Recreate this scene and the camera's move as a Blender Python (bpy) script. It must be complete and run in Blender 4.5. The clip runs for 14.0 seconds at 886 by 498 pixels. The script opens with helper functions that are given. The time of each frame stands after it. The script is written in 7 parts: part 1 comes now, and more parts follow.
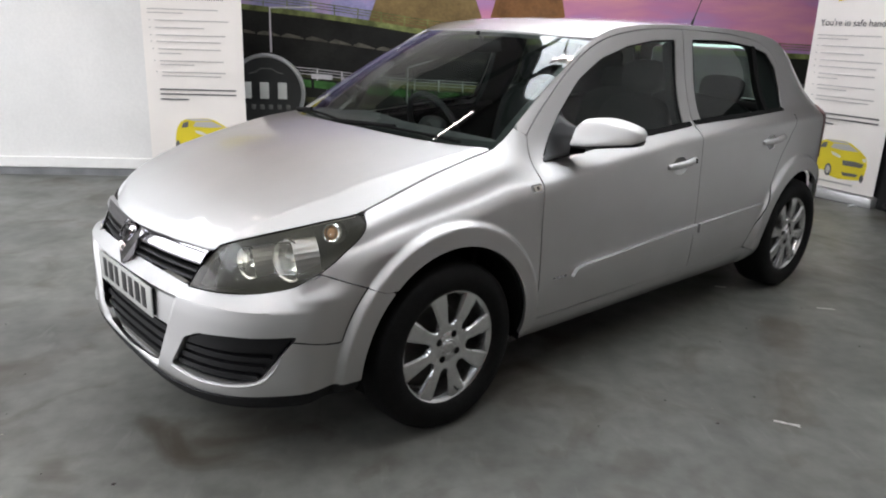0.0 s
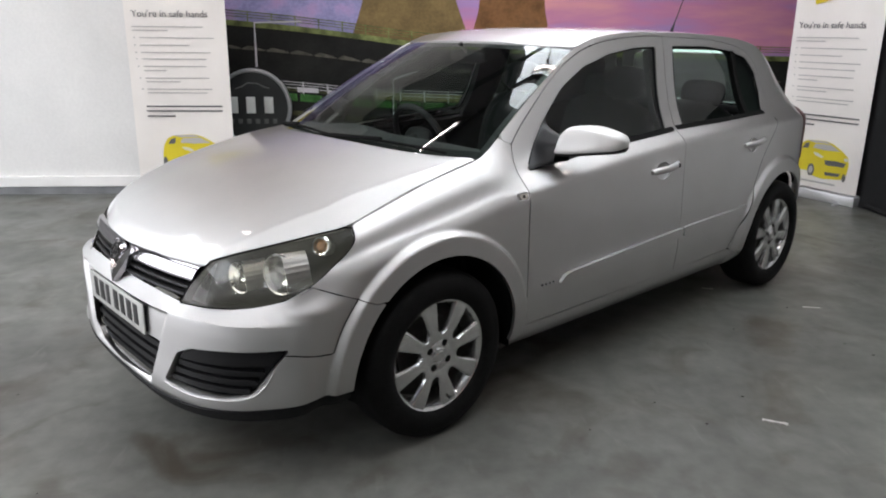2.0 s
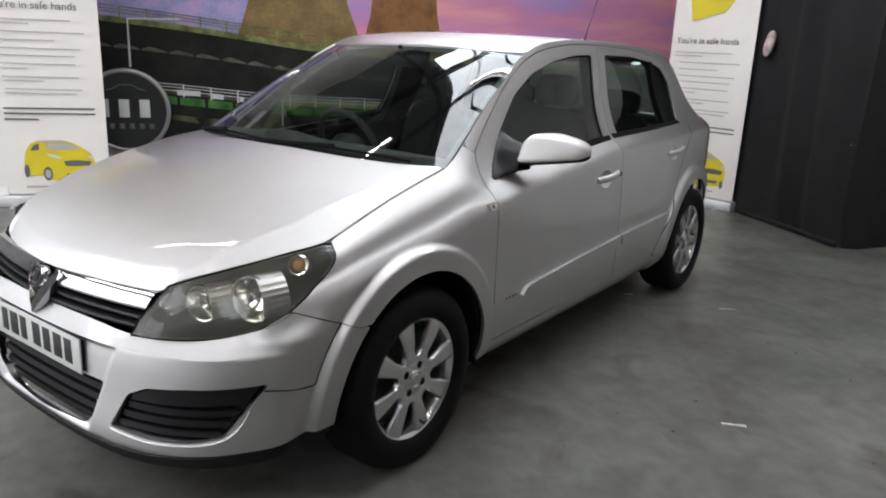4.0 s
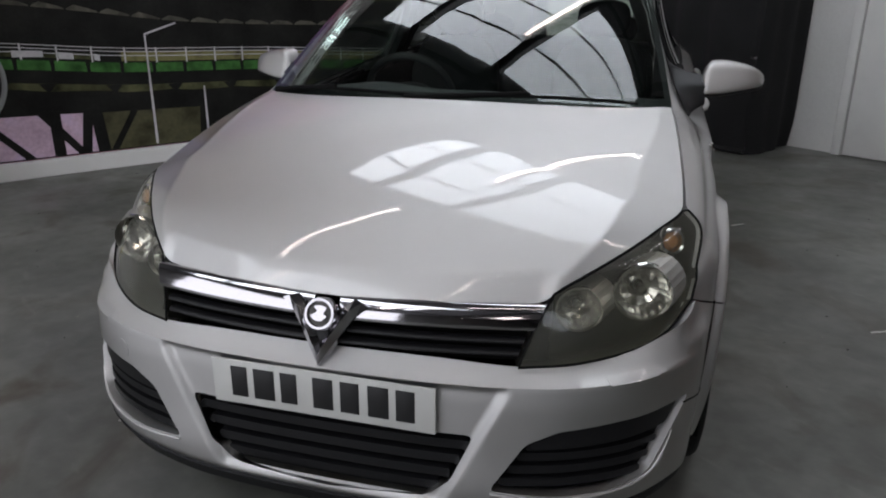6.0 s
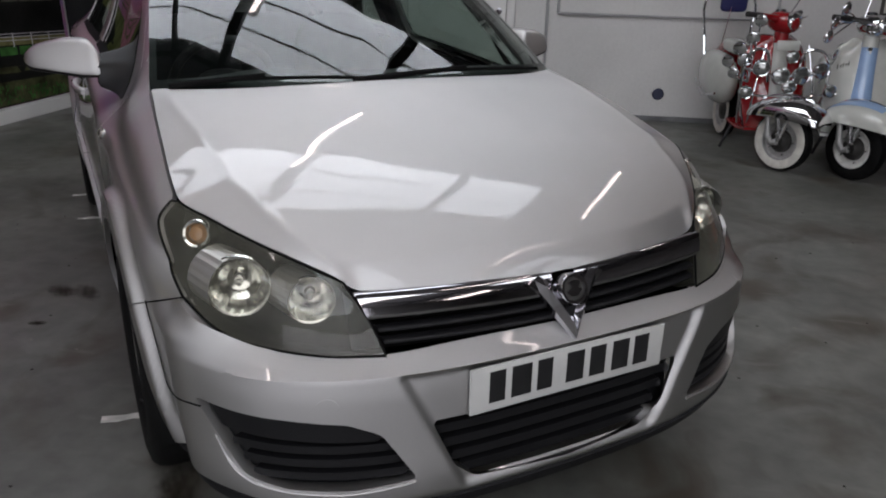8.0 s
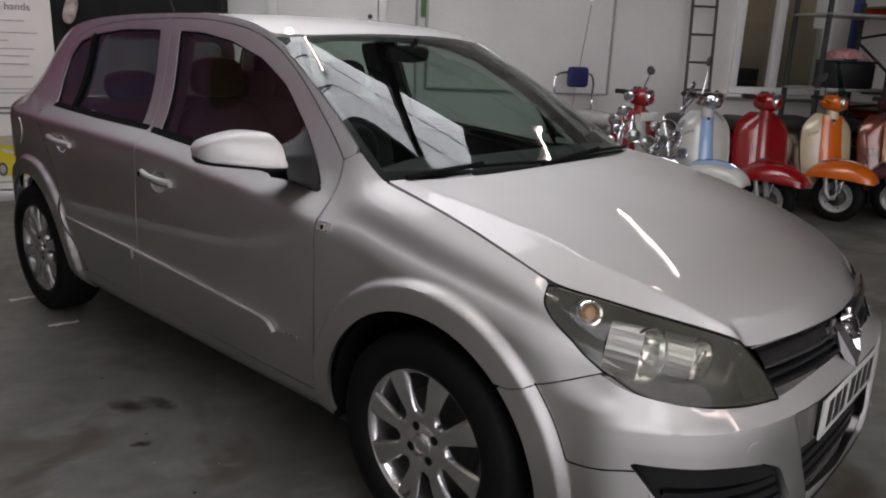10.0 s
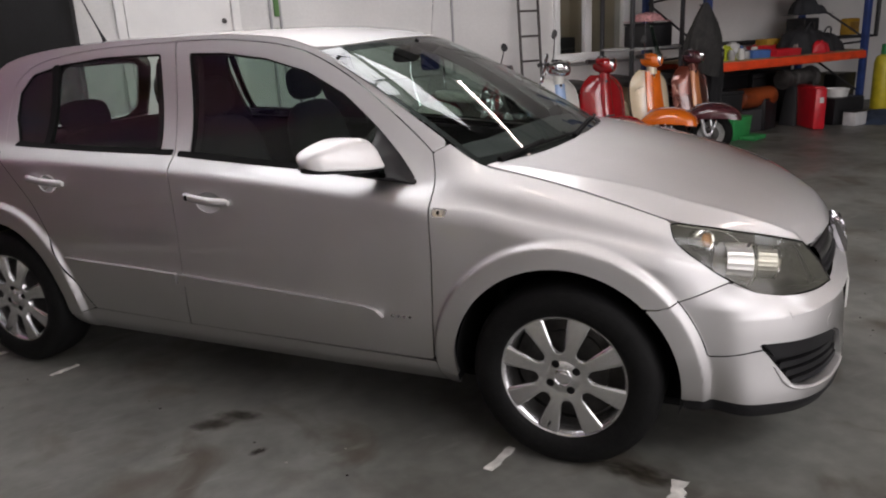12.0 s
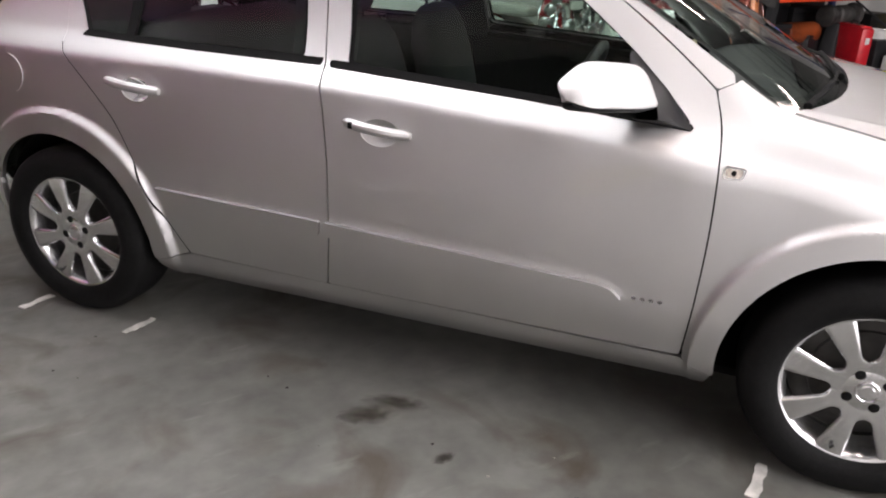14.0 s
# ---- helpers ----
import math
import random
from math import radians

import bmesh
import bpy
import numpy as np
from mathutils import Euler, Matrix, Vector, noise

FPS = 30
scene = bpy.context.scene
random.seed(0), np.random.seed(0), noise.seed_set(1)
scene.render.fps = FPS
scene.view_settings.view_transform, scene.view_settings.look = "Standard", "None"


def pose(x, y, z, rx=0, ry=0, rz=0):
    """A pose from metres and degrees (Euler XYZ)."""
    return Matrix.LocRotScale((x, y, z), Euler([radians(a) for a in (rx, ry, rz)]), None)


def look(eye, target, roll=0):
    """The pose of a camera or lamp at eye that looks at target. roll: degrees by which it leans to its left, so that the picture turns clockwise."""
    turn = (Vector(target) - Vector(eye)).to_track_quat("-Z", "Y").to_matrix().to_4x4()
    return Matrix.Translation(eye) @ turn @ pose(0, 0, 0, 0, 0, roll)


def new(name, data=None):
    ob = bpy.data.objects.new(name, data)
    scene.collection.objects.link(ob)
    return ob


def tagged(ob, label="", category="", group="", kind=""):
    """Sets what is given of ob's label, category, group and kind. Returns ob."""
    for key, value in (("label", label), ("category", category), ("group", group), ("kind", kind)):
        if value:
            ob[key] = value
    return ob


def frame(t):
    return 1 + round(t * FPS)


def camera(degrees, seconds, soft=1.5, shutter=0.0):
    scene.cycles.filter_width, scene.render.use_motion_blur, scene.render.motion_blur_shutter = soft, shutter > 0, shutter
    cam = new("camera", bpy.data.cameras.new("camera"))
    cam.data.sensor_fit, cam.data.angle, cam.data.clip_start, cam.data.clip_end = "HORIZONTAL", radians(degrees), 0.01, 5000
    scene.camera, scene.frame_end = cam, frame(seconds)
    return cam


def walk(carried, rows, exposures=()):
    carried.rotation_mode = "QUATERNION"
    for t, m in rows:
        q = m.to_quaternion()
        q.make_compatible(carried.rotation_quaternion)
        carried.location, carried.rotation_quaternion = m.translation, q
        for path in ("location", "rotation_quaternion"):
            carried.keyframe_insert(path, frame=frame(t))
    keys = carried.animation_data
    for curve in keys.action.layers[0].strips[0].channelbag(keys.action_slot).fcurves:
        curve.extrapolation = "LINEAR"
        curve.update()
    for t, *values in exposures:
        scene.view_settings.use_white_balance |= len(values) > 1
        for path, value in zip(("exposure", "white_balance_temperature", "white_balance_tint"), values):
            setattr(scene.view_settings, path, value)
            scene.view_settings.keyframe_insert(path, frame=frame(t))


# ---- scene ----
# World: metres; the car stands along x with its nose towards +x, its left side at +y, the middle of its wheelbase at the origin.
cam = camera(61.31, 14.0, soft=2.0)
# seconds, eye x y z, yaw, pitch, roll
PATH = [
    (0, 2.965, 2.640, 1.420, 138.44, -16.99, 1.94),
    (0.5, 2.958, 2.633, 1.417, 137.15, -17.10, 1.77),
    (1, 2.962, 2.638, 1.418, 138.62, -18.32, 1.72),
    (1.5, 2.973, 2.656, 1.427, 138.07, -17.08, 1.06),
    (2, 2.980, 2.668, 1.433, 137.70, -16.30, 0.64),
    (2.2, 2.982, 2.658, 1.417, 134.65, -15.31, 1.01),
    (4.3, 3.165, 2.030, 1.389, 124.10, -17.04, 1.71),
    (4.5, 3.190, 1.855, 1.380, 122.33, -18.49, 0.85),
    (5, 3.298, 1.434, 1.347, 117.70, -18.79, 1.06),
    (5.5, 3.366, 1.070, 1.330, 112.69, -18.22, 1.41),
    (6, 3.442, 0.640, 1.319, 105.75, -19.30, 0.20),
    (6.5, 3.533, 0.259, 1.320, 93.95, -23.19, 2.55),
    (7, 3.490, -0.201, 1.312, 84.97, -22.78, 1.63),
    (7.5, 3.444, -0.565, 1.308, 73.84, -21.99, -0.27),
    (8, 3.305, -0.936, 1.310, 62.39, -20.61, 1.18),
    (8.5, 3.123, -1.267, 1.319, 54.61, -20.28, 2.95),
    (9, 2.988, -1.651, 1.348, 49.90, -19.11, 2.00),
    (9.2, 2.912, -1.775, 1.351, 48.22, -17.23, 2.25),
    (11.3, 2.043, -2.738, 1.384, 29.72, -15.10, -0.65),
    (11.5, 1.998, -2.838, 1.402, 27.89, -14.74, -1.90),
    (12, 1.913, -2.984, 1.410, 24.98, -16.35, -2.95),
    (12.5, 1.836, -3.028, 1.399, 23.99, -17.62, -1.04),
    (13, 1.595, -3.020, 1.375, 25.37, -16.97, 1.78),
    (13.5, 1.267, -2.930, 1.360, 27.45, -19.53, 1.93),
    (14, 0.842, -2.744, 1.359, 20.11, -22.89, 1.86),
]
walk(cam, [(t, pose(x, y, z, 90 + p, 0, w) @ pose(0, 0, 0, 0, 0, r)) for t, x, y, z, w, p, r in PATH], ((0.0, 0.69, 6820.0, 16.0), (2.0, 0.64, 6820.0, 16.0), (4.4, 0.60, 6780.0, 16.0), (5.5, 0.02, 6720.0, 17.0), (6.1, -0.36, 6700.0, 17.0), (7.0, -0.37, 6720.0, 17.5), (9.2, -0.42, 6930.0, 21.0), (11.4, 0.28, 7250.0, 22.0), (12.5, 0.46, 7250.0, 23.0), (13.2, 0.80, 7250.0, 23.0), (14.0, 1.25, 7250.0, 23.0)))

# ---- light ----
world = bpy.data.worlds.new("dim_daylight")
scene.world = world
world.use_nodes = True
world.node_tree.nodes["Background"].inputs["Color"].default_value = (0.75, 0.85, 1.0, 1)
world.node_tree.nodes["Background"].inputs["Strength"].default_value = 0.3
SKYLIGHT = 6.6     # glow of the daylit roof panels, two of the three strips added
TUBE = 24.0        # glow of the fluorescent tubes, four of the seven added
ENTRANCE = 230.0   # daylight lamp in the unseen vehicle entrance, watts

# ---- materials ----
def material(name, colour, rough=0.5, metal=0.0, coat=0.0, spec=0.5, grain=0.0, grain_scale=60.0, stain=0.0, stain_scale=3.0,
             bump=0.0, bump_scale=120.0, rough_var=0.0, tint=None, coat_rough=0.05):
    m = bpy.data.materials.new(name)
    m.use_nodes = True
    nt = m.node_tree
    b = nt.nodes["Principled BSDF"]
    b.inputs["Base Color"].default_value = (*colour, 1)
    b.inputs["Roughness"].default_value = rough
    b.inputs["Metallic"].default_value = metal
    b.inputs["Specular IOR Level"].default_value = spec
    b.inputs["Coat Weight"].default_value = coat
    b.inputs["Coat Roughness"].default_value = coat_rough
    co = nt.nodes.new("ShaderNodeTexCoord")
    src = None
    if grain or stain:
        base = nt.nodes.new("ShaderNodeRGB")
        base.outputs[0].default_value = (*colour, 1)
        src = base.outputs[0]
        for amount, scale, detail in ((grain, grain_scale, 3.0), (stain, stain_scale, 6.0)):
            if not amount:
                continue
            n = nt.nodes.new("ShaderNodeTexNoise")
            n.inputs["Scale"].default_value = scale
            n.inputs["Detail"].default_value = detail
            nt.links.new(co.outputs["Object"], n.inputs["Vector"])
            r = nt.nodes.new("ShaderNodeMapRange")
            r.inputs["From Min"].default_value, r.inputs["From Max"].default_value = 0.3, 0.7
            r.inputs["To Min"].default_value, r.inputs["To Max"].default_value = 1 - amount, 1 + amount
            nt.links.new(n.outputs["Fac"], r.inputs["Value"])
            mx = nt.nodes.new("ShaderNodeVectorMath")
            mx.operation = "SCALE"
            nt.links.new(src, mx.inputs[0])
            nt.links.new(r.outputs[0], mx.inputs["Scale"])
            src = mx.outputs[0]
            if tint and amount == stain:
                mt = nt.nodes.new("ShaderNodeMix")
                mt.data_type = "RGBA"
                mt.inputs["B"].default_value = (*tint, 1)
                r2 = nt.nodes.new("ShaderNodeMapRange")
                r2.inputs["From Min"].default_value, r2.inputs["From Max"].default_value = 0.52, 0.75
                nt.links.new(n.outputs["Fac"], r2.inputs["Value"])
                nt.links.new(r2.outputs[0], mt.inputs["Factor"])
                nt.links.new(src, mt.inputs["A"])
                src = mt.outputs["Result"]
        nt.links.new(src, b.inputs["Base Color"])
    if rough_var:
        n = nt.nodes.new("ShaderNodeTexNoise")
        n.inputs["Scale"].default_value = stain_scale * 1.7
        n.inputs["Detail"].default_value = 5.0
        nt.links.new(co.outputs["Object"], n.inputs["Vector"])
        r = nt.nodes.new("ShaderNodeMapRange")
        r.inputs["From Min"].default_value, r.inputs["From Max"].default_value = 0.3, 0.7
        r.inputs["To Min"].default_value, r.inputs["To Max"].default_value = max(rough - rough_var, 0.02), rough + rough_var
        nt.links.new(n.outputs["Fac"], r.inputs["Value"])
        nt.links.new(r.outputs[0], b.inputs["Roughness"])
    if bump:
        n = nt.nodes.new("ShaderNodeTexNoise")
        n.inputs["Scale"].default_value = bump_scale
        n.inputs["Detail"].default_value = 4.0
        nt.links.new(co.outputs["Object"], n.inputs["Vector"])
        k = nt.nodes.new("ShaderNodeBump")
        k.inputs["Strength"].default_value = bump
        k.inputs["Distance"].default_value = 0.004
        nt.links.new(n.outputs["Fac"], k.inputs["Height"])
        nt.links.new(k.outputs[0], b.inputs["Normal"])
    return m


def glow(name, colour, strength):
    m = bpy.data.materials.new(name)
    m.use_nodes = True
    nt = m.node_tree
    nt.nodes.clear()
    e = nt.nodes.new("ShaderNodeEmission")
    e.inputs["Color"].default_value, e.inputs["Strength"].default_value = (*colour, 1), strength
    o = nt.nodes.new("ShaderNodeOutputMaterial")
    nt.links.new(e.outputs[0], o.inputs[0])
    return m


def glazing(name, tint, haze=0.0, haze_colour=(0.4, 0.4, 0.35), gloss=1.0, rough=0.0, cloud=0.0, haze_through=False):
    """Thin glass: tinted see-through, mirrored by Fresnel, with an optional film of haze."""
    m = bpy.data.materials.new(name)
    m.use_nodes = True
    nt = m.node_tree
    nt.nodes.clear()
    tr = nt.nodes.new("ShaderNodeBsdfTransparent")
    tr.inputs[0].default_value = (*tint, 1)
    gl = nt.nodes.new("ShaderNodeBsdfGlossy")
    gl.inputs["Roughness"].default_value = rough
    lw = nt.nodes.new("ShaderNodeLayerWeight")
    lw.inputs["Blend"].default_value = 0.5
    pw = nt.nodes.new("ShaderNodeMath")
    pw.operation = "POWER"
    pw.inputs[1].default_value = 4.5
    fr = nt.nodes.new("ShaderNodeMapRange")
    fr.inputs["To Min"].default_value = 0.055 * gloss
    nt.links.new(lw.outputs["Facing"], pw.inputs[0])
    nt.links.new(pw.outputs[0], fr.inputs["Value"])
    mx = nt.nodes.new("ShaderNodeMixShader")
    o = nt.nodes.new("ShaderNodeOutputMaterial")
    under = tr.outputs[0]
    if haze:
        df = nt.nodes.new("ShaderNodeBsdfTranslucent" if haze_through else "ShaderNodeBsdfDiffuse")
        df.inputs[0].default_value = (*haze_colour, 1)
        n = nt.nodes.new("ShaderNodeTexNoise")
        n.inputs["Scale"].default_value, n.inputs["Detail"].default_value = 9.0, 4.0
        co = nt.nodes.new("ShaderNodeTexCoord")
        nt.links.new(co.outputs["Object"], n.inputs["Vector"])
        r = nt.nodes.new("ShaderNodeMapRange")
        r.inputs["From Min"].default_value, r.inputs["From Max"].default_value = 0.3, 0.7
        r.inputs["To Min"].default_value, r.inputs["To Max"].default_value = haze * 0.5, haze * 1.4
        nt.links.new(n.outputs["Fac"], r.inputs["Value"])
        hz = nt.nodes.new("ShaderNodeMixShader")
        nt.links.new(r.outputs[0], hz.inputs[0])
        nt.links.new(tr.outputs[0], hz.inputs[1])
        nt.links.new(df.outputs[0], hz.inputs[2])
        under = hz.outputs[0]
    nt.links.new(fr.outputs[0], mx.inputs[0])
    nt.links.new(under, mx.inputs[1])
    shine = gl.outputs[0]
    if cloud:
        soft = nt.nodes.new("ShaderNodeBsdfGlossy")
        soft.inputs["Roughness"].default_value = 0.45
        two = nt.nodes.new("ShaderNodeMixShader")
        two.inputs[0].default_value = cloud
        nt.links.new(gl.outputs[0], two.inputs[1])
        nt.links.new(soft.outputs[0], two.inputs[2])
        shine = two.outputs[0]
    nt.links.new(shine, mx.inputs[2])
    nt.links.new(mx.outputs[0], o.inputs[0])
    return m


PAINT = material("silver_paint", (0.535, 0.529, 0.523), rough=0.545, metal=0.97, coat=0.7, grain=0.05, grain_scale=900, stain=0.03, stain_scale=4, coat_rough=0.03)


def metallic_paint(m, rough, coat):
    """Metal flake with a tight lobe under a thin clear coat, on the colour that the material has."""
    nt = m.node_tree
    colour = nt.nodes["Principled BSDF"].inputs["Base Color"].links[0].from_socket
    flake = nt.nodes.new("ShaderNodeBsdfAnisotropic")
    flake.distribution = "BECKMANN"
    flake.inputs["Roughness"].default_value = rough
    nt.links.new(colour, flake.inputs["Color"])
    clear = nt.nodes.new("ShaderNodeBsdfAnisotropic")
    clear.distribution = "GGX"
    clear.inputs["Roughness"].default_value = 0.03
    clear.inputs["Color"].default_value = (1, 1, 1, 1)
    edge = nt.nodes.new("ShaderNodeFresnel")
    edge.inputs["IOR"].default_value = 1.45
    share = nt.nodes.new("ShaderNodeMath")
    share.operation = "MULTIPLY"
    share.inputs[1].default_value = coat
    mix = nt.nodes.new("ShaderNodeMixShader")
    nt.links.new(edge.outputs[0], share.inputs[0])
    nt.links.new(share.outputs[0], mix.inputs[0])
    nt.links.new(flake.outputs[0], mix.inputs[1])
    nt.links.new(clear.outputs[0], mix.inputs[2])
    nt.links.new(mix.outputs[0], nt.nodes["Material Output"].inputs["Surface"])


metallic_paint(PAINT, 0.66, 0.85)
GAP = material("dark_inner_metal", (0.006, 0.006, 0.006), rough=0.9, spec=0.1)
TRIM = material("black_plastic_trim", (0.008, 0.008, 0.009), rough=0.45, spec=0.25, grain=0.2, grain_scale=300)
LIP = material("dark_plastic_lip", (0.010, 0.010, 0.011), rough=0.65, spec=0.2, grain=0.25, grain_scale=80, stain=0.2)
RUBBER = material("tyre_rubber", (0.0055, 0.0055, 0.0055), rough=0.62, spec=0.12, grain=0.25, grain_scale=60, stain=0.3, stain_scale=8, bump=0.25, bump_scale=200)
ALLOY = material("silver_alloy", (0.62, 0.62, 0.62), rough=0.26, metal=0.95, coat=0.4, grain=0.05, stain=0.06, stain_scale=12)
DARK_ALLOY = material("brake_dark_metal", (0.06, 0.058, 0.055), rough=0.55, metal=0.6, stain=0.4, stain_scale=14)
CHROME = material("chrome", (0.42, 0.41, 0.43), rough=0.07, metal=1.0)
REFLECTOR = material("lamp_reflector", (0.60, 0.60, 0.58), rough=0.14, metal=1.0)
DRUM = material("fluted_lamp_drum", (0.46, 0.455, 0.43), rough=0.42, metal=0.9)
LAMP_HOUSE = material("lamp_housing", (0.022, 0.022, 0.017), rough=0.35, stain=0.2, stain_scale=10)
AMBER = material("amber_bulb", (0.34, 0.16, 0.06), rough=0.25, coat=0.5)
REPEATER = material("repeater_lens", (0.46, 0.41, 0.36), rough=0.15, coat=1.0, metal=0.4, stain=0.5, stain_scale=60)
RED_LENS = material("smoked_red_tail_lens", (0.07, 0.02, 0.02), rough=0.35, spec=0.25)
LENS = glazing("clouded_lamp_lens", (0.93, 0.92, 0.86), haze=0.075, haze_colour=(0.44, 0.44, 0.33), rough=0.03, cloud=0.6, gloss=1.0)
GLASS = glazing("green_tinted_glass", (0.50, 0.60, 0.55), gloss=0.45)
# rear glass with a thin pale translucent haze
HAZED = glazing("hazed_rear_glass", (0.60, 0.68, 0.64), haze=0.13, haze_colour=(0.75, 0.78, 0.77), haze_through=True)
SCREEN = glazing("windscreen_glass", (0.66, 0.74, 0.70), gloss=1.1)
CABIN = material("charcoal_cabin_fabric", (0.007, 0.007, 0.008), rough=0.9, grain=0.25, grain_scale=200)
DASH = material("dashboard_plastic", (0.018, 0.018, 0.020), rough=0.6, grain=0.2, grain_scale=250)
PLATE = material("white_plate", (0.52, 0.52, 0.50), rough=0.3, stain=0.05, stain_scale=12)
INK = material("black_ink", (0.012, 0.012, 0.013), rough=0.4)
WHITE_WALL = material("white_painted_wall", (0.65, 0.64, 0.622), rough=0.75, grain=0.03, grain_scale=40, stain=0.07, stain_scale=1.3, bump=0.12, bump_scale=60)
DARK_WALL = material("unseen_dark_wall", (0.20, 0.195, 0.19), rough=0.85, grain=0.08, stain=0.2, stain_scale=1.5)
WHITE_PAINT = material("white_gloss_paint", (0.72, 0.71, 0.69), rough=0.45, stain=0.08, stain_scale=2)
SKIRT_GREY = material("grey_foot_strip", (0.16, 0.165, 0.17), rough=0.6, stain=0.3, stain_scale=4)
CEIL = material("dim_roof_sheet", (0.22, 0.22, 0.225), rough=0.8, stain=0.2, stain_scale=1)
STEEL_DARK = material("dark_roof_steel", (0.03, 0.03, 0.032), rough=0.6)
SKY_PANEL = glow("daylit_roof_panel", (0.82, 0.93, 1.0), SKYLIGHT)
TUBE_GLOW = glow("fluorescent_tube", (1.0, 0.92, 0.87), TUBE)


def floor_material():
    m = material("grey_painted_concrete", (0.109, 0.110, 0.099), rough=0.42, grain=0.20, grain_scale=11, stain=0.32, stain_scale=1.3,
                 rough_var=0.12, bump=0.16, bump_scale=18)
    nt = m.node_tree
    b = nt.nodes["Principled BSDF"]
    src = b.inputs["Base Color"].links[0].from_socket
    co = [n for n in nt.nodes if n.type == "TEX_COORD"][0]
    # scuffs and brown stains of their own shape
    n = nt.nodes.new("ShaderNodeTexNoise")
    n.inputs["Scale"].default_value, n.inputs["Detail"].default_value, n.inputs["Distortion"].default_value = 2.6, 9.0, 0.8
    nt.links.new(co.outputs["Object"], n.inputs["Vector"])
    r = nt.nodes.new("ShaderNodeMapRange")
    r.inputs["From Min"].default_value, r.inputs["From Max"].default_value = 0.53, 0.70
    r.inputs["To Max"].default_value = 0.85
    nt.links.new(n.outputs["Fac"], r.inputs["Value"])
    mt = nt.nodes.new("ShaderNodeMix")
    mt.data_type = "RGBA"
    mt.inputs["B"].default_value = (0.047, 0.036, 0.025, 1)
    nt.links.new(r.outputs[0], mt.inputs["Factor"])
    nt.links.new(src, mt.inputs["A"])
    # pale scrapes
    v = nt.nodes.new("ShaderNodeTexNoise")
    v.inputs["Scale"].default_value, v.inputs["Detail"].default_value = 7.0, 10.0
    mp = nt.nodes.new("ShaderNodeMapping")
    mp.inputs["Scale"].default_value = (0.5, 2.0, 1)
    mp.inputs["Rotation"].default_value = (0, 0, 0.7)
    nt.links.new(co.outputs["Object"], mp.inputs["Vector"])
    nt.links.new(mp.outputs[0], v.inputs["Vector"])
    r3 = nt.nodes.new("ShaderNodeMapRange")
    r3.inputs["From Min"].default_value, r3.inputs["From Max"].default_value = 0.63, 0.72
    r3.inputs["To Max"].default_value = 0.22
    nt.links.new(v.outputs["Fac"], r3.inputs["Value"])
    mp2 = nt.nodes.new("ShaderNodeMix")
    mp2.data_type = "RGBA"
    mp2.inputs["B"].default_value = (0.24, 0.24, 0.22, 1)
    nt.links.new(r3.outputs[0], mp2.inputs["Factor"])
    nt.links.new(mt.outputs["Result"], mp2.inputs["A"])
    nt.links.new(mp2.outputs["Result"], b.inputs["Base Color"])
    return m


FLOOR = floor_material()

# ---- building tools ----
def mesh_ob(name, verts, faces, mat, parent=None, label="", smooth=True, angle=32, at=None):
    me = bpy.data.meshes.new(name)
    me.from_pydata([tuple(v) for v in verts], [], [tuple(f) for f in faces])
    me.materials.append(mat)
    me.validate()
    if smooth:
        me.shade_smooth()
        me.set_sharp_from_angle(angle=radians(angle))
    ob = new(name, me)
    if parent:
        ob.parent = parent
    if at is not None:
        ob.matrix_basis = at
    if label:
        ob["label"] = label
    return ob


def part(name, bm, mat, parent=None, label="", smooth=True, angle=35, at=None):
    me = bpy.data.meshes.new(name)
    bmesh.ops.recalc_face_normals(bm, faces=bm.faces)
    bm.to_mesh(me)
    bm.free()
    me.materials.append(mat)
    if smooth:
        me.shade_smooth()
        me.set_sharp_from_angle(angle=radians(angle))
    ob = new(name, me)
    if parent:
        ob.parent = parent
    if at is not None:
        ob.matrix_basis = at
    if label:
        ob["label"] = label
    return ob


def thing(name, label, category, group="", at=None, kind=""):
    ob = new(name)
    ob.empty_display_size = 0.1
    if at is not None:
        ob.matrix_basis = at
    return tagged(ob, label, category, group, kind)


def box_bm(size, at=(0, 0, 0), bevel=0.004, rot=None, bm=None, taper=None):
    """A box of that size round the place, edges bevelled; taper scales its top."""
    bm = bm or bmesh.new()
    made = bmesh.ops.create_cube(bm, size=1.0)["verts"]
    for v in made:
        v.co = Vector((v.co.x * size[0], v.co.y * size[1], v.co.z * size[2]))
        if taper and v.co.z > 0:
            v.co.x *= taper[0]
            v.co.y *= taper[1]
    if bevel:
        edges = list({e for v in made for e in v.link_edges})
        out = bmesh.ops.bevel(bm, geom=edges, offset=min(bevel, min(size) * 0.4), segments=2, affect="EDGES", profile=0.5)
        made = list({v for f in out["faces"] for v in f.verts} | {v for v in made if v.is_valid})
    m = Matrix.Translation(at) @ (rot.to_4x4() if rot is not None else Matrix())
    for v in made:
        v.co = m @ v.co
    return bm


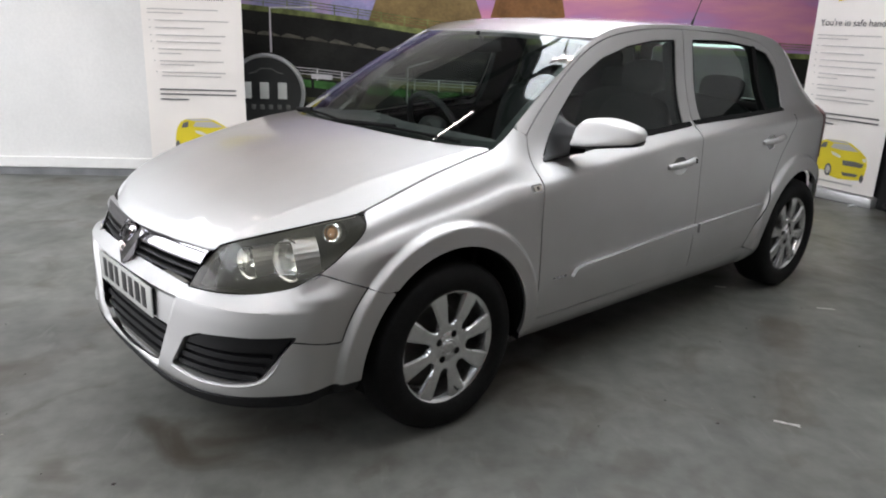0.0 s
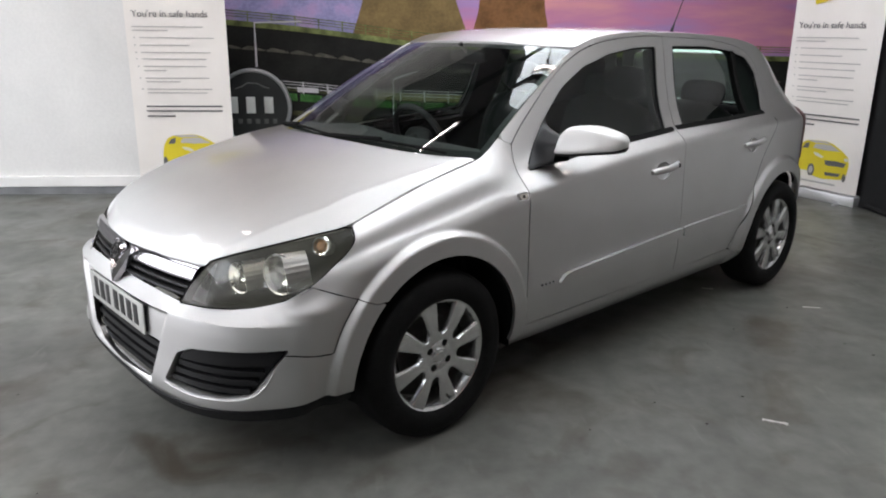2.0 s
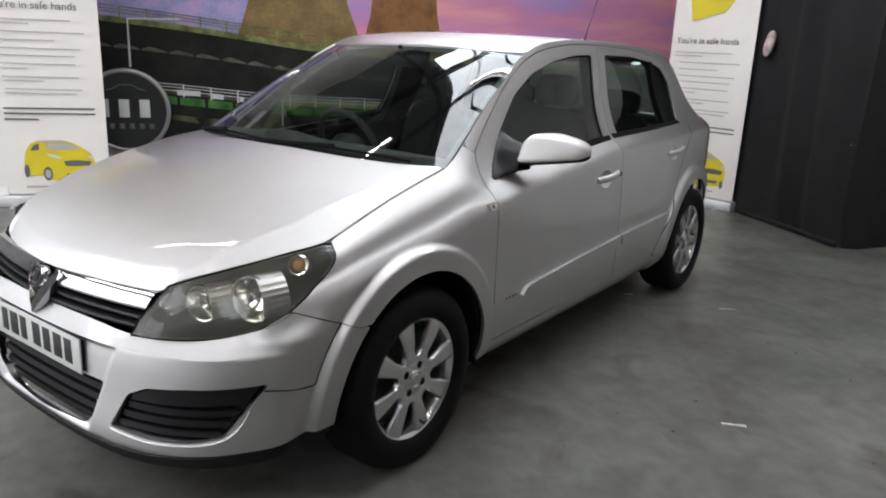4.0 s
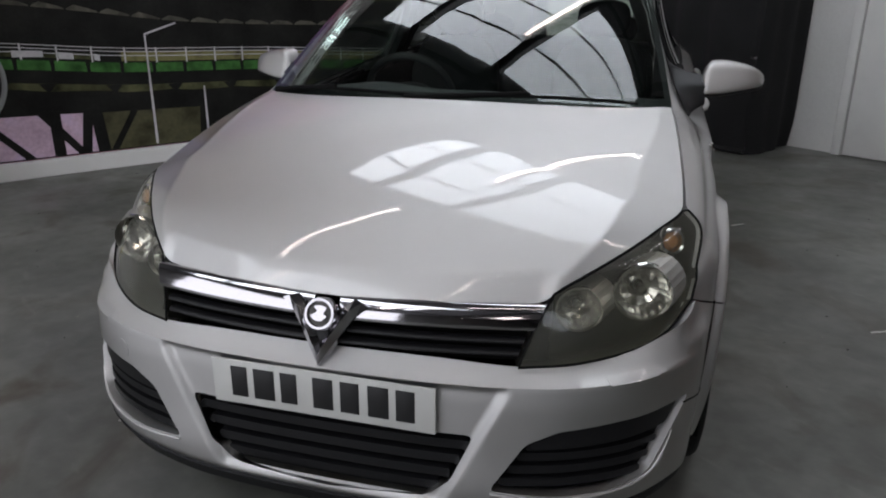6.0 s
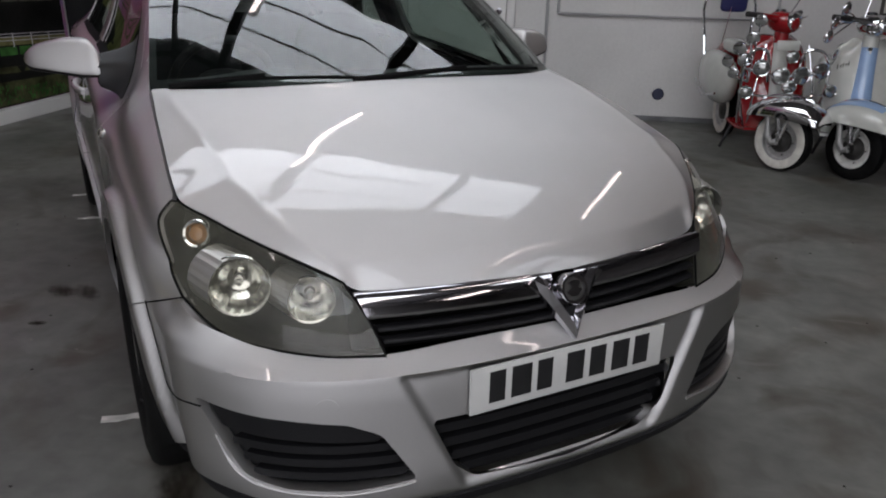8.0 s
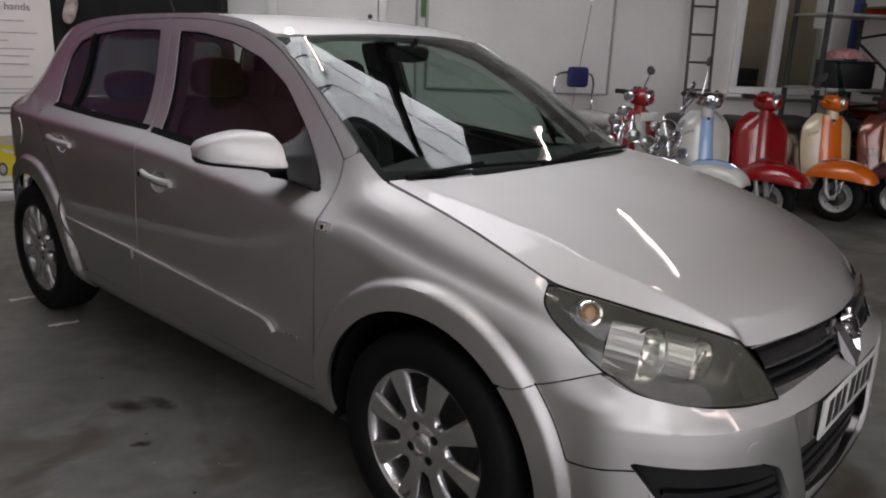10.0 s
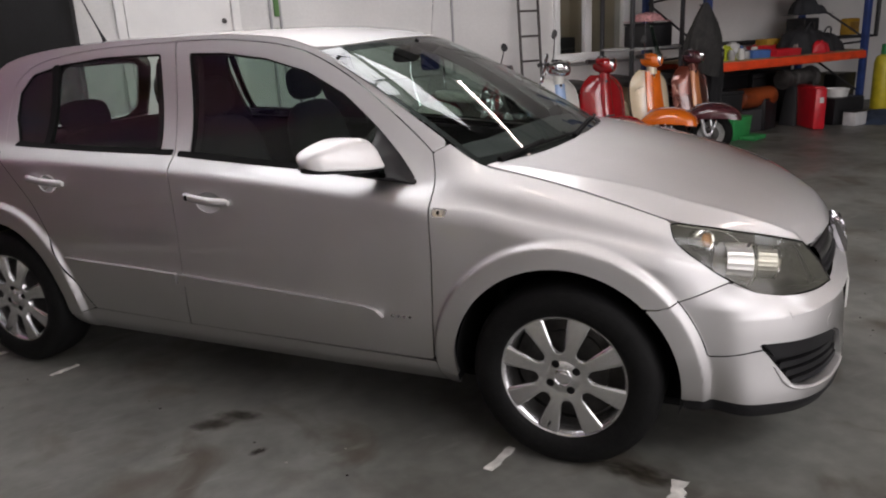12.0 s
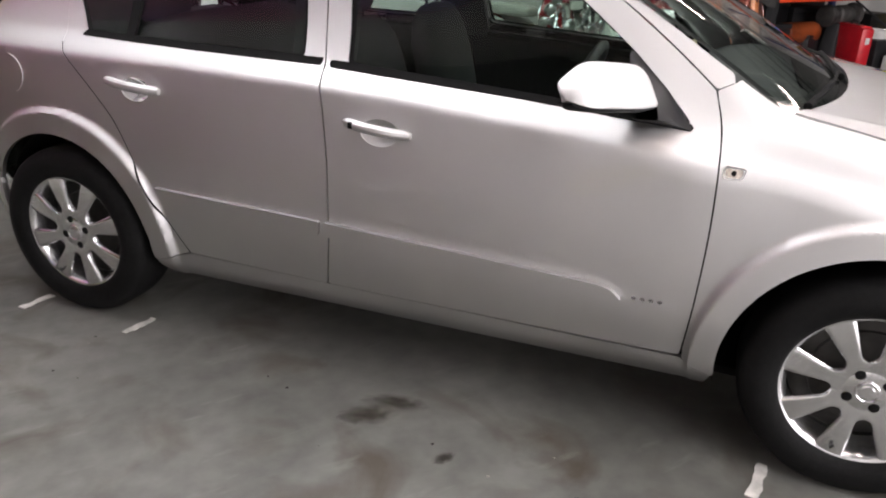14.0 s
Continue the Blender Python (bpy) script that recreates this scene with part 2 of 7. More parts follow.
def lathe_bm(profile, n=48, axis="y", bm=None, m=None, arc=None):
    """Turns (radius, height) pairs round an axis."""
    bm = bm or bmesh.new()
    rings = []
    a0, a1 = arc or (0, 2 * math.pi)
    count = n if arc is None else n + 1
    for r, h in profile:
        ring = []
        for i in range(count):
            a = a0 + (a1 - a0) * i / n
            c, s = r * math.cos(a), r * math.sin(a)
            p = Vector((c, h, s)) if axis == "y" else (Vector((c, s, h)) if axis == "z" else Vector((h, c, s)))
            ring.append(bm.verts.new(m @ p if m else p))
        rings.append(ring)
    for a, b in zip(rings, rings[1:]):
        for i in range(n):
            j = (i + 1) % count
            bm.faces.new((a[i], a[j], b[j], b[i]))
    bmesh.ops.remove_doubles(bm, verts=bm.verts, dist=1e-5)
    return bm


def tube_bm(points, radius, n=10, bm=None, closed=False):
    """A round bar along points; radius may be a list."""
    bm = bm or bmesh.new()
    pts = [Vector(p) for p in points]
    rings = []
    side = None
    for i, p in enumerate(pts):
        if closed:
            d = pts[(i + 1) % len(pts)] - pts[i - 1]
        else:
            d = pts[min(i + 1, len(pts) - 1)] - pts[max(i - 1, 0)]
        d.normalize()
        if side is None:
            side = d.orthogonal().normalized()
        side = (side - d * side.dot(d)).normalized()
        up = d.cross(side)
        r = radius[i] if isinstance(radius, (list, tuple)) else radius
        rings.append([bm.verts.new(p + r * (math.cos(2 * math.pi * k / n) * side + math.sin(2 * math.pi * k / n) * up)) for k in range(n)])
    pairs = list(zip(rings, rings[1:])) + ([(rings[-1], rings[0])] if closed else [])
    for a, b in pairs:
        for k in range(n):
            bm.faces.new((a[k], a[(k + 1) % n], b[(k + 1) % n], b[k]))
    if not closed:
        bm.faces.new(rings[0][::-1])
        bm.faces.new(rings[-1])
    return bm


def prism_bm(poly, depth, m=None, bm=None):
    """A flat outline (u, v) made depth thick along its normal, placed by m."""
    bm = bm or bmesh.new()
    m = m or Matrix()
    lo = [bm.verts.new(m @ Vector((u, v, 0))) for u, v in poly]
    hi = [bm.verts.new(m @ Vector((u, v, depth))) for u, v in poly]
    bm.faces.new(lo[::-1])
    bm.faces.new(hi)
    n = len(poly)
    for i in range(n):
        bm.faces.new((lo[i], lo[(i + 1) % n], hi[(i + 1) % n], hi[i]))
    return bm


def round_poly(poly, r, seg=4):
    """An outline with its corners rounded."""
    out = []
    n = len(poly)
    for i in range(n):
        p, a, b = Vector(poly[i]), Vector(poly[i - 1]), Vector(poly[(i + 1) % n])
        rr = min(r, (a - p).length * 0.45, (b - p).length * 0.45)
        s, e = p + (a - p).normalized() * rr, p + (b - p).normalized() * rr
        for k in range(seg + 1):
            t = k / seg
            out.append(tuple((1 - t) ** 2 * s + 2 * t * (1 - t) * p + t * t * e))
    return out


def grid_bm(fn, nu, nv, bm=None, flip=False, thick=0.0):
    """A sheet fn(u, v), u and v from 0 to 1."""
    bm = bm or bmesh.new()
    rows = [[bm.verts.new(fn(i / nu, j / nv)) for i in range(nu + 1)] for j in range(nv + 1)]
    faces = []
    for j in range(nv):
        for i in range(nu):
            q = (rows[j][i], rows[j][i + 1], rows[j + 1][i + 1], rows[j + 1][i])
            faces.append(bm.faces.new(q[::-1] if flip else q))
    if thick:
        bmesh.ops.recalc_face_normals(bm, faces=bm.faces)
        bmesh.ops.solidify(bm, geom=bm.faces[:], thickness=thick)
    return bm


def smooth_curve(xs, ys):
    """A monotone cubic through points, over numbers or arrays."""
    xs, ys = np.array(xs, float), np.array(ys, float)
    h = np.diff(xs)
    d = np.diff(ys) / h
    m = np.zeros(len(xs))
    for i in range(1, len(xs) - 1):
        if d[i - 1] * d[i] > 0:
            w1, w2 = 2 * h[i] + h[i - 1], h[i] + 2 * h[i - 1]
            m[i] = (w1 + w2) / (w1 / d[i - 1] + w2 / d[i])
    m[0], m[-1] = d[0], d[-1]

    def f(x):
        x = np.asarray(x, float)
        xc = np.clip(x, xs[0], xs[-1])
        i = np.clip(np.searchsorted(xs, xc) - 1, 0, len(h) - 1)
        t = (xc - xs[i]) / h[i]
        y = (ys[i] * (2 * t**3 - 3 * t**2 + 1) + h[i] * m[i] * (t**3 - 2 * t**2 + t) + ys[i + 1] * (3 * t**2 - 2 * t**3) + h[i] * m[i + 1] * (t**3 - t**2))
        return y + np.where(x < xs[0], (x - xs[0]) * m[0], 0) + np.where(x > xs[-1], (x - xs[-1]) * m[-1], 0)
    return f


def profile_eval(zn, yn, z):
    """Monotone cubic through nodes (arrays, one row a node) at z."""
    K = len(zn)
    h = [zn[k + 1] - zn[k] for k in range(K - 1)]
    d = [(yn[k + 1] - yn[k]) / h[k] for k in range(K - 1)]
    m = [d[0]]
    for k in range(1, K - 1):
        w1, w2 = 2 * h[k] + h[k - 1], h[k] + 2 * h[k - 1]
        ok = d[k - 1] * d[k] > 0
        a, b = np.where(ok, d[k - 1], 1), np.where(ok, d[k], 1)
        m.append(np.where(ok, (w1 + w2) / (w1 / a + w2 / b), 0))
    m.append(d[-1])
    out = yn[0] + (z - zn[0]) * m[0]
    for k in range(K - 1):
        t = (z - zn[k]) / h[k]
        y = (yn[k] * (2 * t**3 - 3 * t**2 + 1) + h[k] * m[k] * (t**3 - 2 * t**2 + t) + yn[k + 1] * (3 * t**2 - 2 * t**3) + h[k] * m[k + 1] * (t**3 - t**2))
        out = np.where(z >= zn[k], y, out)
    return np.where(z > zn[-1], yn[-1] + (z - zn[-1]) * m[-1], out)


def inside_by(poly, U, V):
    """Signed distance to an outline, positive within."""
    P = np.array(poly, float)
    Q = np.roll(P, -1, axis=0)
    best = np.full(U.shape, 1e9)
    odd = np.zeros(U.shape, bool)
    for (ax, ay), (bx, by) in zip(P, Q):
        ex, ey = bx - ax, by - ay
        L = ex * ex + ey * ey + 1e-12
        t = np.clip(((U - ax) * ex + (V - ay) * ey) / L, 0, 1)
        best = np.minimum(best, np.hypot(U - ax - t * ex, V - ay - t * ey))
        if ay != by:
            odd ^= ((ay > V) != (by > V)) & (U < (bx - ax) * (V - ay) / (by - ay) + ax)
    return np.where(odd, best, -best)


def spline(pts, n=8, closed=False):
    """A smooth line through points in the plane or space."""
    P = [np.array(p, float) for p in pts]
    out = []
    N = len(P)
    for i in range(N if closed else N - 1):
        p1, p2 = P[i], P[(i + 1) % N]
        p0 = P[i - 1] if (closed or i > 0) else 2 * p1 - p2
        p3 = P[(i + 2) % N] if (closed or i + 2 < N) else 2 * p2 - p1
        for k in range(n):
            t = k / n
            out.append(0.5 * (2 * p1 + (p2 - p0) * t + (2 * p0 - 5 * p1 + 4 * p2 - p3) * t * t + (3 * p1 - p0 - 3 * p2 + p3) * t**3))
    if not closed:
        out.append(P[-1])
    return [tuple(float(c) for c in p) for p in out]


def panel(name, fn, poly, mat, parent, holes=(), step=0.012, thick=0.014, label="", mirror=False, out=1.0, lift=0.0):
    """A sheet-metal or glass panel: the outline poly, less its holes, laid on the surface fn(u, v), with turned-in edges."""
    P = np.array(poly)
    u0, v0 = P.min(0) - step * 1.01
    u1, v1 = P.max(0) + step * 1.01
    nu, nv = int((u1 - u0) / step) + 2, int((v1 - v0) / step) + 2
    us, vs = u0 + step * np.arange(nu), v0 + step * np.arange(nv)
    U, V = np.meshgrid(us, vs, indexing="ij")
    D = inside_by(poly, U, V)
    for hole in holes:
        D = np.minimum(D, -inside_by(hole, U, V))
    D = np.where(np.abs(D) < 0.06 * step, np.where(D >= 0, 0.06, -0.06) * step, D)
    ins = D > 0
    uv, ids, faces = [], {}, []

    def node(i, j):
        k = (i, j)
        if k not in ids:
            ids[k] = len(uv)
            uv.append((us[i], vs[j]))
        return ids[k]

    def cross(a, b):
        k = (a, b) if a < b else (b, a)
        if k not in ids:
            t = D[a] / (D[a] - D[b])
            ids[k] = len(uv)
            uv.append((us[a[0]] + t * (us[b[0]] - us[a[0]]), vs[a[1]] + t * (vs[b[1]] - vs[a[1]])))
        return ids[k]

    any_in = ins[:-1, :-1] | ins[1:, :-1] | ins[1:, 1:] | ins[:-1, 1:]
    for i, j in np.argwhere(any_in):
        i, j = int(i), int(j)
        c = ((i, j), (i + 1, j), (i + 1, j + 1), (i, j + 1))
        f = []
        for a, b in zip(c, c[1:] + c[:1]):
            if ins[a]:
                f.append(node(*a))
            if ins[a] != ins[b]:
                f.append(cross(a, b))
        if len(f) >= 3:
            faces.append(f)
    uv = np.array(uv)
    A = np.array(fn(uv[:, 0], uv[:, 1])).T
    e = 1e-4
    du = np.array(fn(uv[:, 0] + e, uv[:, 1])).T - A
    dv = np.array(fn(uv[:, 0], uv[:, 1] + e)).T - A
    N = np.cross(du, dv)
    N = out * N / np.maximum(np.linalg.norm(N, axis=1), 1e-12)[:, None]
    A = A + lift * N
    count = {}
    for f in faces:
        for a, b in zip(f, f[1:] + f[:1]):
            k = (min(a, b), max(a, b))
            count[k] = count.get(k, 0) + 1
    rim = {}
    verts = [tuple(p) for p in A]
    skirt = []
    for f in faces:
        for a, b in zip(f, f[1:] + f[:1]):
            if count[(min(a, b), max(a, b))] == 1:
                for q in (a, b):
                    if q not in rim:
                        rim[q] = len(verts)
                        verts.append(tuple(A[q] - thick * N[q]))
                skirt.append([b, a, rim[a], rim[b]])
    faces = faces + skirt
    if out < 0:
        faces = [f[::-1] for f in faces]
    if mirror:
        verts = [(x, -y, z) for x, y, z in verts]
        faces = [f[::-1] for f in faces]
    return mesh_ob(name, verts, faces, mat, parent, label, angle=40)


# ---- the car ----
car = thing("car", "silver five-door hatchback parked on the grey workshop floor", "car")

# feature lines along the body: shoulder, upper edge (roof rail, windscreen side, bonnet side), plan taper
shoulder_z = smooth_curve((-1.75, -1.2, -0.3, 0.4, 0.8, 1.2, 1.6, 1.8), (1.0, 0.992, 0.970, 0.925, 0.885, 0.815, 0.745, 0.68))
shoulder_y = smooth_curve((-1.75, -1.2, -0.3, 0.4, 0.8, 1.2, 1.6, 1.8), (0.735, 0.765, 0.770, 0.777, 0.790, 0.808, 0.800, 0.748))
edge_z = smooth_curve((-1.75, -1.44, -1.27, -0.96, -0.48, -0.17, 0.14, 0.31, 0.534, 0.69, 0.88, 1.012, 1.15, 1.3, 1.45, 1.623, 1.8),
                      (1.215, 1.350, 1.386, 1.415, 1.432, 1.433, 1.412, 1.365, 1.249, 1.155, 1.04, 0.971, 0.946, 0.915, 0.876, 0.825, 0.755))
edge_y = smooth_curve((-1.75, -1.44, -0.96, -0.17, 0.14, 0.31, 0.69, 1.012, 1.3, 1.623, 1.8), (0.52, 0.54, 0.565, 0.573, 0.570, 0.566, 0.628, 0.688, 0.712, 0.728, 0.715))
taper = smooth_curve((-1.75, -1.5, -1.2, -0.5, 0.5, 1.0, 1.4, 1.6, 1.8), (0.925, 0.965, 0.99, 1.0, 1.0, 0.995, 0.99, 0.982, 0.955))
AXLE_F, AXLE_R, HUB_Z = 1.309, -1.309, 0.311


def step_up(a, b, x):
    t = np.clip((x - a) / (b - a), 0, 1)
    return t * t * (3 - 2 * t)


def side_y(x, z):
    """Half width of the body side."""
    x, z = np.asarray(x, float), np.asarray(z, float)
    w, sz, sy, ez, ey = taper(x), shoulder_z(x), shoulder_y(x), edge_z(x), edge_y(x)
    k = step_up(0.78, 1.06, x)
    mz = (1 - k) * (sz + 0.03) + k * (sz + 0.55 * (ez - sz))
    my = (1 - k) * (sy - 0.046) + k * (sy + 0.36 * (ey - sy))
    one = np.ones_like(w)
    cz, yc = sz - 0.034 * (1 - k), sy + 0.037 * (1 - k)
    zn = [0.17 * one, 0.21 * one, 0.26 * one, 0.31 * one, 0.45 * one, 0.58 * one, cz - 0.055, cz - 0.005, cz + 0.005, mz, ez]
    yn = [0.72 * w, 0.765 * w, 0.802 * w, 0.815 * w, 0.836 * w, 0.840 * w, yc + 0.010 + 0.014 * k, yc + 0.0015 + 0.002 * k, yc - 0.008, my, ey]
    y = profile_eval(zn, yn, z)
    for ax in (AXLE_F, AXLE_R):
        r = np.hypot(x - ax, z - HUB_Z)
        y = y + 0.026 * (1 - step_up(0.438, 0.459, r)) * step_up(0.10, 0.32, z)
    y = y - 0.8 * np.maximum(-1.53 - x, 0) ** 2
    return y


def side_at(x, z):
    return x, side_y(x, z), z


def arch(ax, r, a0, a1, n=26):
    return [(ax + r * math.cos(radians(a0 + (a1 - a0) * i / n)), HUB_Z + r * math.sin(radians(a0 + (a1 - a0) * i / n))) for i in range(n + 1)]


# lines of the side view (x, z)
FRAME_F = spline([(0.825, 1.008), (0.70, 1.105), (0.53, 1.222), (0.345, 1.325), (0.19, 1.380), (-0.02, 1.408), (-0.20, 1.416), (-0.338, 1.416)], 5)
FRAME_R = spline([(-0.345, 1.416), (-0.76, 1.402), (-1.02, 1.376), (-1.17, 1.346), (-1.275, 1.293), (-1.322, 1.215), (-1.322, 1.10), (-1.275, 0.985)], 5)
GAP_B = spline([(-0.258, 0.300), (-0.238, 0.48), (-0.238, 0.70), (-0.262, 0.90), (-0.288, 0.985), (-0.312, 1.10), (-0.340, 1.365), (-0.342, 1.416)], 5)
GAP_F = spline([(0.846, 0.295), (0.860, 0.48), (0.866, 0.70), (0.856, 0.90), (0.825, 1.008)], 6)
GAP_R = spline([(-1.275, 0.985), (-1.243, 0.955), (-1.11, 0.825), (-1.03, 0.73), (-0.938, 0.553), (-0.798, 0.312)], 5)
WIN_F = round_poly([(0.782, 0.922), (0.70, 1.003), (0.61, 1.083), (0.45, 1.203), (0.28, 1.289), (0.10, 1.340), (-0.10, 1.366), (-0.272, 1.370), (-0.217, 0.994), (0.33, 0.957)], 0.012)
WIN_R = round_poly([(-0.420, 1.372), (-0.745, 1.368), (-1.0, 1.345), (-1.195, 1.305), (-1.280, 1.225), (-1.275, 1.120), (-1.205, 1.019), (-0.75, 1.006), (-0.364, 1.001)], 0.014)


def moved(pts, dx, dz=0.0):
    return [(x + dx, z + dz) for x, z in pts]


def ellipse(cx, cz, rx, rz, n=28):
    return [(cx + rx * math.cos(2 * math.pi * i / n), cz + rz * math.sin(2 * math.pi * i / n)) for i in range(n)]


CUP_F, CUP_R = ellipse(-0.068, 0.822, 0.062, 0.040), ellipse(-0.945, 0.862, 0.058, 0.038)
DOOR_F = moved(GAP_F, -0.0022) + moved(FRAME_F, -0.0005, -0.001)[1:] + moved(GAP_B[::-1], 0.0022)[1:]
DOOR_R = moved(GAP_B, -0.0022) + moved(FRAME_R, 0.0, -0.001)[1:] + moved(GAP_R, 0.0026)[1:]
LAMP_CUT = spline([(1.622, 0.816), (1.640, 0.779), (1.681, 0.739), (1.748, 0.692), (1.800, 0.660)], 5)
FENDER = ([(0.936, 0.252), (0.852, 0.285)] + moved(GAP_F, 0.0022)[1:] + [(0.872, 1.031)]
          + [(x, float(edge_z(x)) - 0.003) for x in np.linspace(0.88, 1.61, 20)] + [(1.622, 0.818)]
          + [(x, z) for x, z in LAMP_CUT[1:]] + [(1.609, 0.5815)] + arch(AXLE_F, 0.372, 46.5, 188))
QUARTER = ([(-0.945, 0.262)] + moved(GAP_R[::-1], -0.0020) + moved(FRAME_R[::-1], -0.002, 0.002)[1:] + moved(FRAME_F[::-1], 0.001, 0.0028)
           + [(0.866, 1.029)] + [(x, float(edge_z(x)) - 0.001) for x in np.linspace(0.86, -1.44, 46)]
           + [(-1.56, 1.290), (-1.645, 1.18), (-1.70, 1.06), (-1.705, 0.99), (-1.652, 0.972), (-1.650, 0.80), (-1.665, 0.70), (-1.66, 0.57), (-1.66, 0.46)] + arch(AXLE_R, 0.368, 156, 6))
SILL = [(0.932, 0.250), (0.845, 0.288), (-0.255, 0.299), (-0.79, 0.308), (-0.94, 0.262), (-0.93, 0.19), (0.92, 0.19)]

for k, side_name in ((False, "left"), (True, "right")):
    panel("front_fender", side_at, FENDER, PAINT, car, mirror=k, out=-1, step=0.006)
    fd = panel("front_door", side_at, DOOR_F, PAINT, car, holes=[WIN_F, CUP_F], mirror=k, out=-1, step=0.0095)
    rd = panel("rear_door", side_at, DOOR_R, PAINT, car, holes=[WIN_R, CUP_R], mirror=k, out=-1, step=0.0095)
    panel("quarter_panel", side_at, QUARTER, PAINT, car, mirror=k, out=-1, step=0.008)
    panel("sill", side_at, SILL, PAINT, car, mirror=k, out=-1)
    panel("window_glass", side_at, WIN_F, GLASS, fd, mirror=k, out=-1, lift=-0.008, step=0.03, thick=0.004)
    panel("window_glass", side_at, WIN_R, GLASS, rd, mirror=k, out=-1, lift=-0.008, step=0.03, thick=0.004)
    # black seals round the glass and along the belt
    for owner, win in ((fd, WIN_F), (rd, WIN_R)):
        c = np.array(win).mean(0)
        inner = [tuple(c + (np.array(p) - c) * np.array((0.976, 0.958))) for p in win]
        outer = [tuple(c + (np.array(p) - c) * np.array((1.012, 1.022))) for p in win]
        panel("window_seal", side_at, outer, GAP, owner, holes=[inner], mirror=k, out=-1, lift=-0.0045, step=0.008, thick=0.004)
    panel("belt_seal", side_at, [(0.785, 0.908), (0.785, 0.924), (0.33, 0.961), (-0.22, 0.998), (-0.275, 1.0), (-0.275, 0.981), (0.33, 0.945)], GAP, fd, mirror=k, out=-1, lift=0.0015, step=0.009, thick=0.006)
    panel("belt_seal", side_at, [(-0.30, 0.984), (-0.30, 1.004), (-0.75, 1.010), (-1.205, 1.024), (-1.22, 1.006), (-0.75, 0.992)], GAP, rd, mirror=k, out=-1, lift=0.0015, step=0.009, thick=0.006)
    panel("window_divider", side_at, [(-1.005, 1.008), (-1.04, 1.008), (-1.06, 1.338), (-1.02, 1.346)], GAP, rd, mirror=k, out=-1, lift=0.002, step=0.012, thick=0.01)
    panel("side_moulding", side_at, [(-0.246, 0.480), (-0.246, 0.526), (0.224, 0.504), (0.60, 0.484), (0.64, 0.475), (0.675, 0.441), (0.225, 0.463)], PAINT, fd, mirror=k, out=-1, lift=0.016, step=0.007, thick=0.015)
    panel("side_moulding", side_at, [(-0.266, 0.481), (-0.266, 0.527), (-0.893, 0.545), (-0.858, 0.487)], PAINT, rd, mirror=k, out=-1, lift=0.016, step=0.007, thick=0.015)
    part("door_seam", tube_bm([(x, (-1 if k else 1) * (float(side_y(x, z)) - 0.0012), z) for x, z in GAP_R], 0.0020, n=6), GAP, rd)
    # trim badge behind the moulding's tip: too small to read
    for i in range(4):
        panel("badge_bar", side_at, [(0.695 + 0.023 * i, 0.450), (0.695 + 0.023 * i, 0.461), (0.711 + 0.023 * i, 0.461), (0.711 + 0.023 * i, 0.450)], CHROME, fd, mirror=k, out=-1, lift=0.003, step=0.006, thick=0.002)
    panel("repeater_frame", side_at, round_poly([(0.873, 0.819), (0.873, 0.848), (0.928, 0.845), (0.921, 0.818)], 0.007), ALLOY, car, mirror=k, out=-1, lift=0.004, step=0.006, thick=0.006)
    panel("indicator_repeater", side_at, round_poly([(0.877, 0.823), (0.877, 0.844), (0.920, 0.841), (0.914, 0.822)], 0.006), REPEATER, car, mirror=k, out=-1, lift=0.007, step=0.006, thick=0.008, label="clear and amber side indicator lens")
    panel("repeater_mark", side_at, round_poly([(0.891, 0.826), (0.891, 0.840), (0.903, 0.839), (0.902, 0.826)], 0.003), GAP, car, mirror=k, out=-1, lift=0.0085, step=0.005, thick=0.004)
    # door handles: dish and grip
    s = -1 if k else 1
    for owner, cx, cz, tilt in ((fd, -0.068, 0.822, -0.045), (rd, -0.945, 0.862, -0.045)):
        def dish(u, v, cx=cx, cz=cz):
            a, r = 2 * math.pi * u, v
            x, z = cx + 0.064 * r * math.cos(a), cz + 0.042 * r * math.sin(a)
            return Vector((x, s * (float(side_y(x, z)) - 0.004 - 0.022 * (1 - r * r)), z))
        part("handle_dish", grid_bm(dish, 28, 6), PAINT, owner)
        x0, x1 = cx - 0.112, cx + 0.100
        pts = []
        for i in range(13):
            t = i / 12
            x, z = x0 + (x1 - x0) * t, cz + 0.014 + tilt * (t - 0.5) * 0.5
            pts.append((x, s * (float(side_y(x, z)) + 0.006 + 0.024 * math.sin(math.pi * min(1, t * 1.15)) ** 0.5), z))
        grip = part("door_handle", tube_bm(pts, [0.006] + [0.0150] * 11 + [0.010], n=10), PAINT, owner)
        if owner is fd:
            part("lock_cap", box_bm((0.016, 0.010, 0.020), (pts[2][0], pts[2][1] + s * 0.012, pts[2][2]), 0.003), GAP, grip)

# fuel flap, on the right side only
panel("fuel_flap", side_at, ellipse(-1.505, 0.865, 0.066, 0.066), PAINT, car, mirror=True, out=-1, lift=0.003, thick=0.004)

# bonnet
bonnet_mid = smooth_curve((1.05, 1.2, 1.35, 1.5, 1.7, 1.85, 1.94, 2.02, 2.06, 2.085), (1.0, 0.990, 0.970, 0.944, 0.893, 0.846, 0.808, 0.762, 0.733, 0.702))
lamp_edge_y = smooth_curve((1.0, 1.3, 1.623, 1.74, 1.85, 1.93, 1.995, 2.1), (0.687, 0.712, 0.728, 0.672, 0.598, 0.532, 0.468, 0.36))
lamp_edge_z = smooth_curve((1.0, 1.15, 1.3, 1.45, 1.623, 1.74, 1.85, 1.93, 1.995, 2.1), (0.973, 0.946, 0.915, 0.876, 0.825, 0.797, 0.766, 0.740, 0.713, 0.66))


